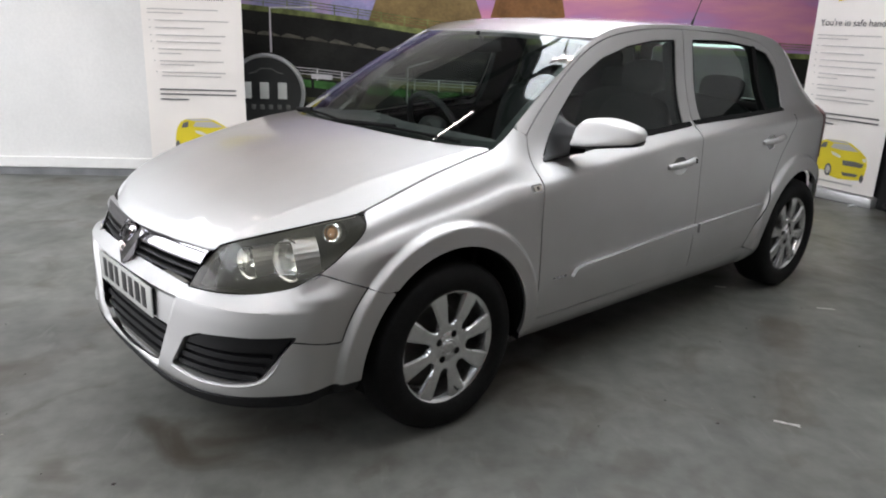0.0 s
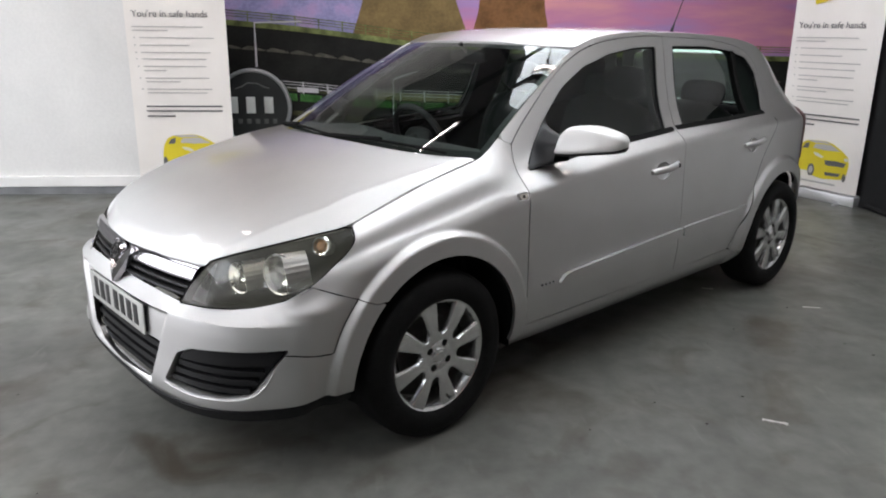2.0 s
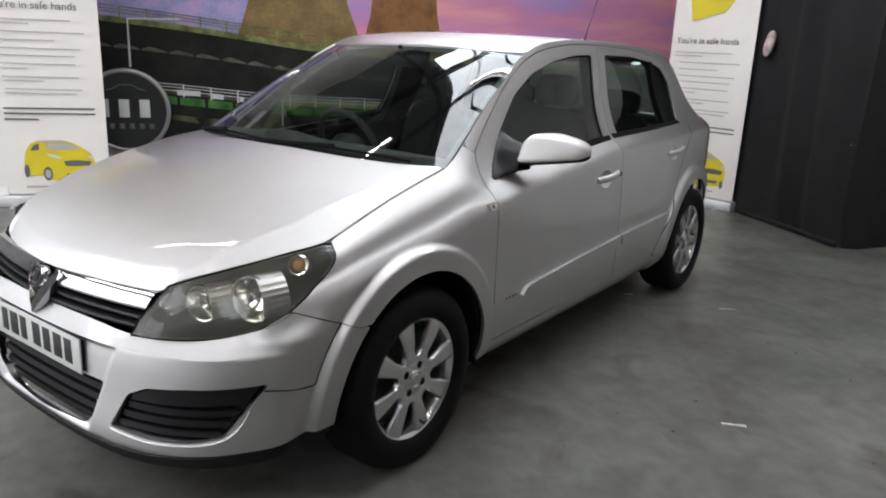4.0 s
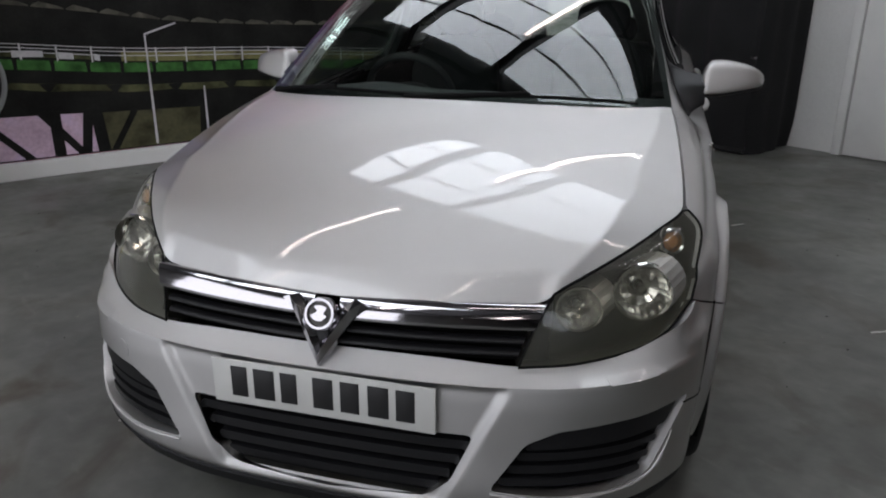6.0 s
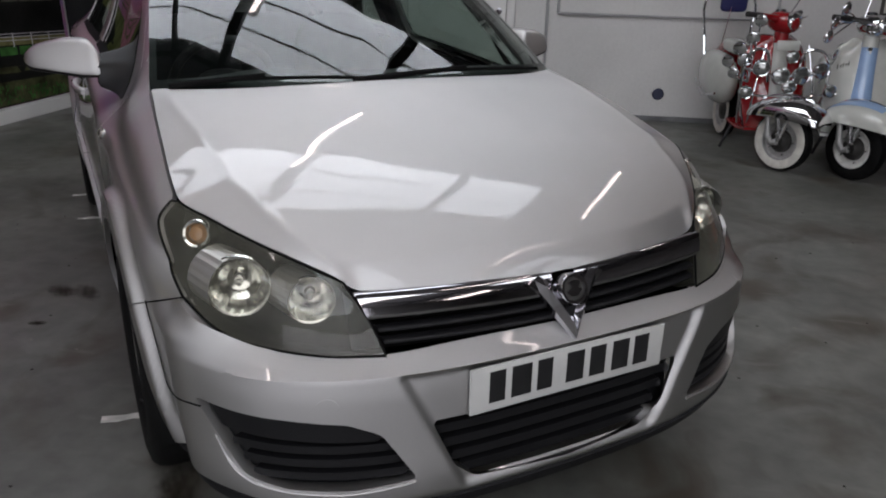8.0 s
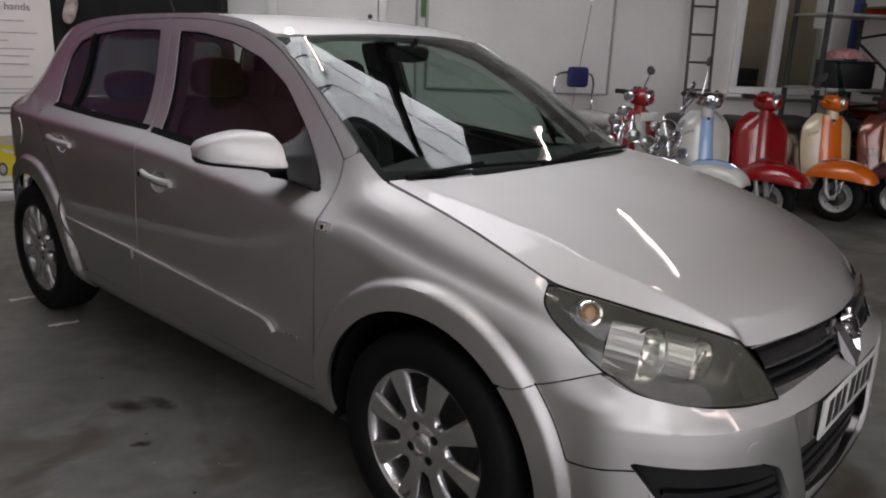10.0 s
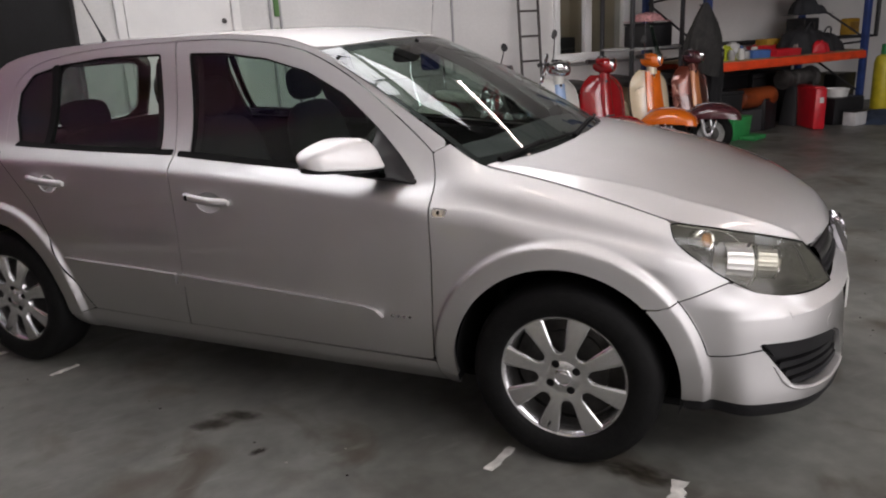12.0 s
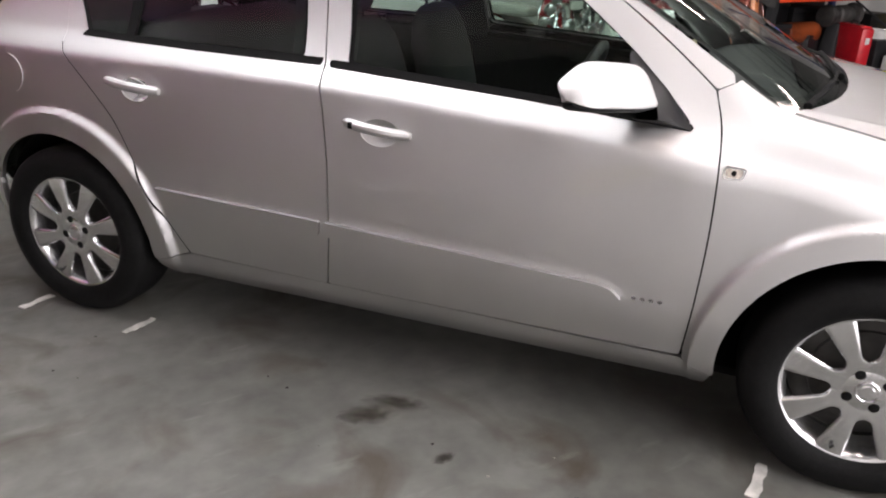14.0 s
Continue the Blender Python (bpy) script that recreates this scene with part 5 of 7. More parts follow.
def shape(name, poly, mat, layer, parent=mural):
    ob = part(name, prism_bm(poly, 0.0015), mat, parent, smooth=False)
    ob.matrix_basis = Matrix.Translation((0, 0, 0.006 + 0.0022 * layer))
    return ob


deck1 = smooth_curve((-2.8, -2.1, -1.44, -0.9, -0.32, 0.6, 2.0, 3.6), (1.60, 1.555, 1.50, 1.44, 1.37, 1.32, 1.29, 1.26))
deck2 = smooth_curve((-2.8, -1.55, -0.67, 0.25, 1.33, 2.5, 3.6), (0.93, 0.845, 0.775, 0.745, 0.69, 0.62, 0.58))
BS = np.linspace(-2.72, 3.5, 36)
INK_GOLD = print_mat("mural_dry_grass", (0.17, 0.155, 0.065), stain=0.7, scale=8, tint=(0.07, 0.075, 0.03))
INK_SLATE = print_mat("mural_grey_soffit", (0.075, 0.072, 0.058), stain=0.5, scale=9)
INK_WALL = print_mat("mural_mossy_wall", (0.075, 0.072, 0.040), stain=0.7, scale=4, tint=(0.012, 0.012, 0.010))


def band(name, top, low, mat, layer, b0=-2.72, b1=3.5):
    bs = [b for b in BS if b0 <= b <= b1]
    return shape(name, [(b, float(low(b))) for b in bs] + [(b, float(top(b))) for b in bs[::-1]], mat, layer)


def clump(name, b0, b1, z0, z1, mat, layer, count, seed, size=0.045):
    """Printed leaves: many small blades in one patch."""
    r = random.Random(seed)
    bm = bmesh.new()
    for k in range(count):
        b = b0 + (b1 - b0) * r.random()
        z = z0 + (z1 - z0) * r.random() * (0.35 + 0.65 * math.sin(math.pi * (b - b0) / (b1 - b0)))
        a, w = r.uniform(0.3, 2.8), size * r.uniform(0.5, 1.2)
        prism_bm([(b, z), (b + w * math.cos(a - 0.35) * 0.6, z + w * math.sin(a - 0.35) * 0.6), (b + w * math.cos(a), z + w * math.sin(a)), (b + w * math.cos(a + 0.35) * 0.6, z + w * math.sin(a + 0.35) * 0.6)], 0.0012, Matrix.Translation((0, 0, 0.00001 * k)), bm)
    ob = part(name, bm, mat, mural, smooth=False)
    ob.matrix_basis = Matrix.Translation((0, 0, 0.006 + 0.0022 * layer))
    return tagged(ob, kind="stuff")


shape("dusk_patch", [(-2.74, 1.3), (-0.8, 1.3), (-0.72, 2.88), (-2.74, 2.88)], INK_BLUE, 0)
shape("cooling_tower", spline([(-1.15, 0.9), (-0.93, 1.48), (-0.83, 1.85), (-0.80, 2.3)], 5) + spline([(-0.02, 2.3), (0.0, 1.85), (0.12, 1.48), (0.36, 0.9)], 5), INK_BROWN, 1)
shape("cooling_tower", spline([(0.02, 0.9), (0.21, 1.48), (0.26, 1.75), (0.27, 2.2)], 5) + spline([(0.88, 2.2), (0.89, 1.75), (0.94, 1.48), (1.10, 0.9)], 5), INK_RUST, 1)
band("viaduct_shadow", lambda b: deck1(b) - 0.05, lambda b: 0.12 + 0 * b, INK_DARK, 2)
# upper deck: pale green edge with rails, and lit soffit bays between brackets
band("deck_edge", lambda b: deck1(b) - 0.035, lambda b: deck1(b) - 0.085, INK_LIME, 3)
for dz, w in ((0.055, 0.008), (0.028, 0.006), (0.004, 0.006)):
    band("deck_rail", lambda b: deck1(b) + dz, lambda b: deck1(b) + dz - w, INK_LIME, 3)
for b in np.arange(-2.6, 3.3, 0.22):
    z = float(deck1(b))
    shape("rail_post", [(b, z - 0.04), (b + 0.010, z - 0.04), (b + 0.010, z + 0.058), (b, z + 0.058)], INK_LIME, 4)
for b in np.arange(-2.68, 3.2, 0.225):
    z0, z1 = float(deck1(b)) - 0.295, float(deck1(b + 0.2)) - 0.295
    shape("soffit_bay", [(b, z0), (b + 0.215, z1), (b + 0.210, z1 + 0.012), (b + 0.16, z1 + 0.030), (b + 0.06, z0 + 0.034), (b + 0.01, z0 + 0.014)], INK_SLATE, 3)
# lower deck: green girder, dry grass behind the rails, signs
band("deck_edge", lambda b: deck2(b) + 0.0, lambda b: deck2(b) - 0.070, INK_GREEN, 3)
band("deck_strip", lambda b: deck2(b) + 0.085, lambda b: deck2(b) + 0.012, INK_GOLD, 3, b0=-0.9)
band("deck_strip", lambda b: deck2(b) + 0.060, lambda b: deck2(b) + 0.02, INK_OLIVE, 3, b1=-0.8)
for dz in (0.105, 0.080, 0.050):
    band("deck_rail", lambda b: deck2(b) + dz + 0.006, lambda b: deck2(b) + dz, INK_GREY, 4)
for i, b in enumerate(np.arange(-1.45, 3.4, 0.235)):
    z = float(deck2(b))
    shape("rail_post", [(b, z), (b + 0.012, z), (b + 0.012, z + 0.115), (b, z + 0.115)], INK_GREY, 5)
for b, w in ((-1.50, 0.20), (-1.20, 0.10), (-0.96, 0.04)):
    z = float(deck2(b))
    shape("rail_sign", [(b, z + 0.015), (b + w, z + 0.008), (b + w, z + 0.052), (b, z + 0.062)], INK_GREY, 5)
for i, b in enumerate(np.arange(-1.5, 3.3, 0.24)):
    z = float(deck2(b))
    shape("bracket", [(b, z - 0.075), (b + 0.022, z - 0.075), (b + 0.026, z + 0.005), (b - 0.006, z + 0.005)], INK_DARK, 5)
band("girder_light", lambda b: deck2(b) - 0.165, lambda b: deck2(b) - 0.215 + 0.008 * np.sin(11 * b), INK_OLIVE, 3)
for i, b in enumerate(np.arange(-1.3, 3.3, 0.46)):
    z = float(deck2(b)) - 0.165
    shape("truss_knot", [(b - 0.06, z), (b + 0.06, z), (b + 0.01, z - 0.06), (b - 0.01, z - 0.06)], INK_DARK, 4)
# under the lower deck: hazy sky, a mossy wall, darkness, warm brickwork, then scrub
shape("haze", [(-2.7, 0.13), (-0.98, 0.13), (-0.98, 0.425), (-1.5, 0.44), (-2.7, 0.47)], INK_HAZE, 3)
shape("mossy_wall", [(-0.98, 0.13), (-0.22, 0.13), (-0.20, 0.40), (-0.98, 0.42)], INK_WALL, 3)
shape("brick_patch", [(0.70, 0.13), (1.66, 0.13), (1.66, 0.345), (1.2, 0.365), (0.70, 0.36)], INK_ORANGE, 3)
shape("scrub_patch", [(1.66, 0.13), (3.45, 0.13), (3.45, 0.31), (2.4, 0.33), (1.66, 0.345)], INK_OLIVE, 3)
for b0, b1, w in ((-1.83, -1.52, 0.07), (-1.42, -1.16, 0.07), (-1.05, -1.02, 0.09), (-1.33, -1.33, 0.08), (-1.72, -1.72, 0.025), (-1.09, -1.14, 0.07), (-0.72, -0.93, 0.055), (1.255, 1.375, 0.045), (1.46, 1.45, 0.055), (1.63, 1.54, 0.04), (2.02, 2.10, 0.05), (2.28, 2.26, 0.05)):
    shape("strut", [(b0, 0.46), (b0 + w, 0.46), (b1 + w, 0.125), (b1, 0.125)], INK_DARK if w > 0.03 else INK_OLIVE, 4)
clump("bush", 0.66, 1.02, 0.125, 0.27, INK_GREEN, 5, 150, 4)
clump("scrub", 1.70, 3.40, 0.125, 0.28, INK_GREEN, 5, 220, 5)
for b, z0, z1 in ((-0.575, 0.14, 0.985), (-0.15, 0.15, 0.565), (-1.875, 1.09, 1.50), (1.80, 0.13, 0.42)):
    shape("lamp_post", [(b - 0.010, z0), (b + 0.010, z0), (b + 0.006, z1), (b - 0.006, z1)], INK_GREY, 6)
shape("lamp_arm", [(-0.58, 0.975), (-0.33, 1.055), (-0.33, 1.068), (-0.58, 0.99)], INK_GREY, 6)
shape("lamp_arm", [(-1.88, 1.49), (-1.44, 1.505), (-1.44, 1.52), (-1.88, 1.503)], INK_GREY, 6)

# round sign on the mural; its name is drawn as plain bars
SIGN_FACE = material("sign_face_charcoal", (0.016, 0.018, 0.018), rough=0.35, stain=0.3)
SIGN_RIM = material("sign_rim_grey", (0.30, 0.31, 0.31), rough=0.35, metal=0.4)
SIGN_INK = material("sign_pale_grey", (0.55, 0.57, 0.55), rough=0.4)
sign = part("round_sign", lathe_bm([(0, 0.030), (0.330, 0.030), (0.335, 0.034), (0.335, 0.0)], 64, "z"), SIGN_FACE, None, at=ON_A @ pose(-1.925, 0.715, 0.022))
tagged(sign, "round charcoal sign with a pale grey rim and lettering bars", "sign")
part("rim", lathe_bm([(0.330, 0.0), (0.330, 0.044), (0.345, 0.050), (0.362, 0.044), (0.366, 0.0)], 64, "z"), SIGN_RIM, sign)
for u in (-0.185, -0.02, 0.15):
    part("lettering_bar", box_bm((0.085, 0.155, 0.004), (u, 0.02, 0.033), 0.001), SIGN_INK, sign)
for i in range(6):
    part("lettering_bar", box_bm((0.040, 0.045, 0.003), (-0.21 + 0.082 * i, -0.135, 0.032), 0.001), material("sign_dim_grey", (0.10, 0.105, 0.10), rough=0.5) if i == 0 else bpy.data.materials["sign_dim_grey"], sign)
part("car_outline", tube_bm([(-0.16, 0.175, 0.032), (-0.10, 0.19, 0.032), (-0.05, 0.225, 0.032), (0.05, 0.225, 0.032), (0.11, 0.19, 0.032), (0.16, 0.18, 0.032)], 0.005, n=6), bpy.data.materials["sign_dim_grey"], sign)

# ---- roll-up banners ----
BANNER = material("banner_vinyl", (0.74, 0.70, 0.66), rough=0.45, stain=0.05, stain_scale=2)
TEXT_GREY = material("banner_grey_ink", (0.40, 0.385, 0.37), rough=0.6)
TEXT_DARK = material("banner_dark_ink", (0.10, 0.10, 0.10), rough=0.6)
YELLOW = material("banner_yellow_ink", (0.62, 0.50, 0.02), rough=0.45, stain=0.1)
PALE_INK = material("banner_pale_ink", (0.55, 0.55, 0.52), rough=0.5)


def words(body, size, mat, parent, at):
    c = bpy.data.curves.new("lettering", "FONT")
    c.body, c.size, c.extrude, c.align_x = body, size, 0.0008, "LEFT"
    ob = new("lettering_source", c)
    dg = bpy.context.evaluated_depsgraph_get()
    me = bpy.data.meshes.new_from_object(ob.evaluated_get(dg))
    bpy.data.objects.remove(ob)
    me.materials.clear()
    me.materials.append(mat)
    o = new("lettering", me)
    o.parent = parent
    o.matrix_basis = at
    return o


def banner(at, label, heading_z):
    """Local x to the reader's right, z up, the print facing -y."""
    t = thing("roll_up_banner", label, "banner", "roll-up banners", at)
    w = 0.84
    part("sheet", grid_bm(lambda u, v: Vector(((u - 0.5) * w, 0.006 * math.sin(3 * v) + 0.004 * math.sin(6.3 * u), 0.10 + 2.0 * v)), 10, 20, thick=0.003), BANNER, t)
    part("base", box_bm((w + 0.03, 0.12, 0.09), (0, 0.02, 0.045), 0.012), material("banner_base_alloy", (0.62, 0.62, 0.62), rough=0.35, metal=0.6), t)
    part("top_rail", box_bm((w + 0.01, 0.025, 0.03), (0, 0, 2.11), 0.006), bpy.data.materials["banner_base_alloy"], t)
    part("pole", tube_bm([(0, 0.035, 0.08), (0, 0.03, 2.1)], 0.012, n=10), bpy.data.materials["banner_base_alloy"], t)
    for s in (-1, 1):
        part("foot", box_bm((0.03, 0.24, 0.012), (s * 0.30, 0, 0.006), 0.003), bpy.data.materials["banner_base_alloy"], t)
    face = Matrix(((1, 0, 0, 0), (0, 0, -1, -0.0075), (0, 1, 0, 0), (0, 0, 0, 1)))
    words("You're in safe hands", 0.078, TEXT_DARK, t, face @ pose(-0.36, heading_z, 0))

    def bar(u0, u1, z, h, mat=TEXT_GREY):
        part("text_bar", prism_bm([(u0, z), (u1, z), (u1, z + h), (u0, z + h)], 0.001, face), mat, t, smooth=False)
    # a short text, seven numbered points and three bold lines
    for drop, u0, u1 in ((0.085, -0.365, 0.225), (0.115, -0.365, -0.07), (0.176, -0.310, 0.31), (0.237, -0.310, 0.10), (0.298, -0.305, 0.275), (0.352, -0.305, 0.235), (0.414, -0.295, 0.23), (0.450, -0.295, -0.105),
                         (0.513, -0.290, 0.25), (0.544, -0.285, 0.0), (0.607, -0.280, 0.265), (0.639, -0.280, 0.225)):
        bar(u0, u1, heading_z - drop, 0.0085)
        if u0 > -0.35 and drop not in (0.450, 0.544, 0.639):
            bar(u0 - 0.048, u0 - 0.036, heading_z - drop, 0.010)
    for drop, u1 in ((0.757, 0.345), (0.797, 0.345), (0.842, -0.065)):
        bar(-0.305, u1, heading_z - drop, 0.013, TEXT_DARK)
    # printed yellow car
    c = part("printed_car", prism_bm(round_poly([(-0.200, 0.27), (-0.200, 0.36), (-0.185, 0.44), (-0.150, 0.50), (-0.095, 0.528), (0.085, 0.534), (0.150, 0.515), (0.235, 0.468), (0.300, 0.42), (0.318, 0.35), (0.310, 0.26), (0.265, 0.215), (0.08, 0.195), (-0.015, 0.21), (-0.06, 0.25), (-0.16, 0.25)], 0.02), 0.001, face), YELLOW, t, "yellow printed car", smooth=False)
    up = face @ Matrix.Translation((0, 0, 0.0014))
    for name, poly, ink in (
        ("printed_roof", [(-0.10, 0.521), (-0.03, 0.508), (0.13, 0.512), (0.085, 0.530), (-0.08, 0.528)], TEXT_GREY),
        ("printed_glass", [(-0.045, 0.460), (-0.02, 0.500), (0.13, 0.506), (0.222, 0.458), (0.08, 0.452)], TEXT_GREY),
        ("printed_glass", [(-0.148, 0.448), (-0.125, 0.492), (-0.080, 0.506), (-0.088, 0.452)], TEXT_DARK),
        ("printed_lamp", [(-0.035, 0.425), (-0.015, 0.400), (0.055, 0.380), (0.075, 0.392), (0.02, 0.418)], PALE_INK),
        ("printed_lamp", [(0.262, 0.402), (0.296, 0.412), (0.306, 0.385), (0.285, 0.375)], PALE_INK),
        ("printed_grille", [(0.085, 0.365), (0.100, 0.322), (0.275, 0.326), (0.292, 0.362), (0.19, 0.372)], TEXT_DARK),
        ("printed_grille", [(0.095, 0.262), (0.255, 0.266), (0.235, 0.238), (0.115, 0.232)], TEXT_DARK),
    ):
        part(name, prism_bm(round_poly(poly, 0.008), 0.001, up), ink, c, smooth=False)
    for u, z, ru, rz in ((-0.185, 0.285, 0.020, 0.052), (-0.035, 0.262, 0.034, 0.056), (0.290, 0.235, 0.018, 0.036)):
        wheel_print = part("printed_wheel", prism_bm([(u + ru * math.cos(a * 0.314), z + rz * math.sin(a * 0.314)) for a in range(20)], 0.001, up), TEXT_DARK, c, smooth=False)
        if ru > 0.03:
            part("printed_rim", prism_bm([(u + 0.6 * ru * math.cos(a * 0.314), z + 0.62 * rz * math.sin(a * 0.314)) for a in range(20)], 0.001, up @ Matrix.Translation((0, 0, 0.0014))), TEXT_GREY, c, smooth=False)
    bar(-0.20, 0.22, 0.150, 0.016)
    part("printed_corner", prism_bm([(-0.30, 2.09), (0.36, 2.09), (0.10, heading_z + 0.28), (-0.22, heading_z + 0.20)], 0.001, face), YELLOW, t, smooth=False)
    return t


banner(room(-2.93, -2.445, 0, 90), "pale roll-up banner with printed text and a yellow car", 1.53)
banner(room(-2.47, 3.22, 0, 24), "pale roll-up banner with a yellow car beside the black curtain", 1.50)

# ---- black curtain in the corner ----
CURTAIN = material("black_curtain_cloth", (0.0065, 0.0065, 0.007), rough=0.95, grain=0.3, grain_scale=140, stain=0.35, stain_scale=3)
way = [(-3.5, 3.50), (-2.1, 3.50), (-0.80, 3.45), (-0.76, 4.10)]
lens = [0]
for p, q in zip(way, way[1:]):
    lens.append(lens[-1] + math.hypot(q[0] - p[0], q[1] - p[1]))


def drape(u, v):
    s = u * lens[-1]
    i = max(k for k in range(3) if lens[k] <= s + 1e-9)
    f = (s - lens[i]) / (lens[i + 1] - lens[i])
    a, b = way[i][0] + (way[i + 1][0] - way[i][0]) * f, way[i][1] + (way[i + 1][1] - way[i][1]) * f
    w = 0.034 * math.sin(s * 11 + 1.3 * math.sin(s * 3)) * (1 - 0.5 * v) + 0.012 * math.sin(s * 23 + v * 2)
    w += 0.03 * math.exp(-(v / 0.05) ** 2) * math.sin(s * 5)
    sag = 0.16 * math.exp(-((s - 3.0) / 0.35) ** 2) * (1 - v) ** 2
    return Vector((a + (w if i == 2 else 0) - sag * 0.3, b - (w if i < 2 else 0), 0.004 + 2.75 * v))


curtain = part("curtain", grid_bm(drape, 150, 26, thick=0.006), CURTAIN, None, at=ROOM.copy(), angle=60)
tagged(curtain, "heavy black cloth curtain closing off the corner", "curtain")
part("curtain_tie", pad((0.10, 0.05, 0.22), (-1.95, 3.43, 1.52), 0.3), material("pale_rag", (0.45, 0.36, 0.34), rough=0.9, stain=0.4, stain_scale=20), curtain)
part("hem_weight", tube_bm([(-2.0, 3.44, 0.03), (-1.4, 3.43, 0.025), (-0.82, 3.40, 0.03)], 0.022, n=8), CURTAIN, curtain)
for da in (0, 0.04):
    part("eyelet", lathe_bm([(0.003, 0.0), (0.005, 0.002), (0.008, 0.0)], 12, "y", m=Matrix.Translation((-0.86 + da, 3.405, 0.80))), CHROME, curtain)
part("curtain_rail", tube_bm([(-3.5, 3.50, 2.76), (-0.78, 3.46, 2.76), (-0.76, 4.1, 2.76)], 0.02, n=8), STEEL_DARK, curtain)

# ---- the door wall ----
door = part("door_1", box_bm((0.925, 0.045, 2.03), (0.135, B_WALL - 0.012, 1.025), 0.004), WHITE_PAINT, None, at=ROOM.copy())
tagged(door, "plain white painted door, closed, scuffed at the foot", "door", kind="structure")
for a in (-0.375, 0.645):
    part("door_frame", box_bm((0.075, 0.07, 2.10), (a, B_WALL - 0.02, 1.05), 0.005), WHITE_PAINT, door)
part("door_frame", box_bm((1.095, 0.07, 0.075), (0.135, B_WALL - 0.02, 2.09), 0.005), WHITE_PAINT, door)
part("door_handle", lathe_bm([(0, -0.07), (0.022, -0.07), (0.028, -0.055), (0.014, -0.03), (0.022, -0.004), (0.03, 0)], 20, "y", m=Matrix.Translation((0.53, B_WALL - 0.035, 0.95))), CHROME, door)
part("door_lock", lathe_bm([(0, -0.02), (0.02, -0.02), (0.024, 0)], 20, "y", m=Matrix.Translation((0.53, B_WALL - 0.035, 1.60))), DARK_ALLOY, door)
CONDUIT = material("grey_conduit", (0.33, 0.33, 0.33), rough=0.5, stain=0.15)
for pts in ([(0.98, 4.095, 0), (0.98, 4.095, 4.5)], [(1.08, 4.10, 0.95), (3.0, 4.10, 0.94), (3.0, 4.10, 4.4)], [(1.08, 4.10, 0.95), (1.08, 4.10, 4.4)], [(4.36, 4.10, 0.93), (6.2, 4.10, 0.93)]):
    c = part("conduit", tube_bm(pts, 0.014, n=8), CONDUIT, None, at=ROOM.copy())
    tagged(c, "grey electrical conduit fixed along the wall", "conduit")
tag = part("wall_tag", box_bm((0.06, 0.03, 0.20), (1.05, B_WALL - 0.015, 1.72), 0.028), material("green_tag", (0.06, 0.16, 0.04), rough=0.6), None, at=ROOM.copy())
tagged(tag, "small green tag hung on the wall pipe", "tag")
spot = part("wall_outlet", lathe_bm([(0, -0.012), (0.045, -0.010), (0.055, 0)], 20, "y", m=Matrix.Translation((2.06, B_WALL, 0.25))), material("dark_blue_plug", (0.03, 0.035, 0.07), rough=0.6), None, at=ROOM.copy())
tagged(spot, "dark plugged hole low in the white wall", "wall fitting")
setting("baseboard", (4.6, 0.012, 0.045), (3.05, B_WALL - 0.006, 0.0225), SKIRT_GREY, "grey floor paint run up the wall")

# window to the office
FRAME_W = material("white_window_plastic", (0.74, 0.74, 0.73), rough=0.35)
window = part("window_1", box_bm((wb - wa + 0.06, 0.09, 0.07), ((wa + wb) / 2, B_WALL - 0.01, 1.03), 0.008), FRAME_W, None, at=ROOM.copy())
tagged(window, "white plastic framed window to a dim office", "window", kind="structure")
for a in (wa + 0.02, 4.885, wb - 0.02):
    part("window_frame", box_bm((0.08 if a != 4.885 else 0.10, 0.08, 1.10), (a, B_WALL + 0.0, 1.57), 0.008), FRAME_W, window)
part("window_frame", box_bm((wb - wa + 0.06, 0.08, 0.07), ((wa + wb) / 2, B_WALL + 0.0, 2.10), 0.008), FRAME_W, window)
part("window_sill", box_bm((wb - wa + 0.16, 0.12, 0.03), ((wa + wb) / 2, B_WALL - 0.05, 0.975), 0.008), FRAME_W, window)
for a0, a1 in ((wa + 0.05, 4.845), (4.93, wb - 0.05)):
    p = part("pane", box_bm((a1 - a0, 0.006, 1.0), ((a0 + a1) / 2, B_WALL + 0.03, 1.57), 0), glazing("office_glass", (0.85, 0.87, 0.86)) if a0 < 4.6 else bpy.data.materials["office_glass"], window, smooth=False)
OFFICE = material("office_beige_wall", (0.42, 0.38, 0.31), rough=0.8, stain=0.1)
# the office's dim left side is put in as a dark wall colour
OFFICE_DARK = material("office_dim_backing", (0.07, 0.065, 0.085), rough=0.8, stain=0.3, stain_scale=5)
setting("wall_office_back", (1.6, 0.1, 2.4), (4.95, 5.5, 1.5), OFFICE, "beige office wall beyond the window")
setting("wall_office_side", (0.08, 1.3, 2.4), (4.20, 4.85, 1.5), OFFICE_DARK, "dark-coloured backing for the dim left side of the office")
setting("wall_office_side", (0.08, 1.3, 2.4), (5.72, 4.85, 1.5), OFFICE, "beige office wall")
setting("wall_office_back", (0.52, 0.08, 2.4), (4.55, 5.1, 1.5), OFFICE_DARK, "dark-coloured backing for the dim left side of the office")
setting("ceiling_office", (1.6, 1.4, 0.06), (4.95, 4.9, 2.55), OFFICE, "office ceiling")
setting("floor_office", (1.6, 1.3, 0.06), (4.95, 4.9, 0.30), OFFICE_DARK, "office floor")
# unseen fill panel, added so the beige office shows through the window
ol = thing("ceiling_light", "unseen glowing panel added to light the office", "lamp", at=room(5.25, 4.75, 2.50))
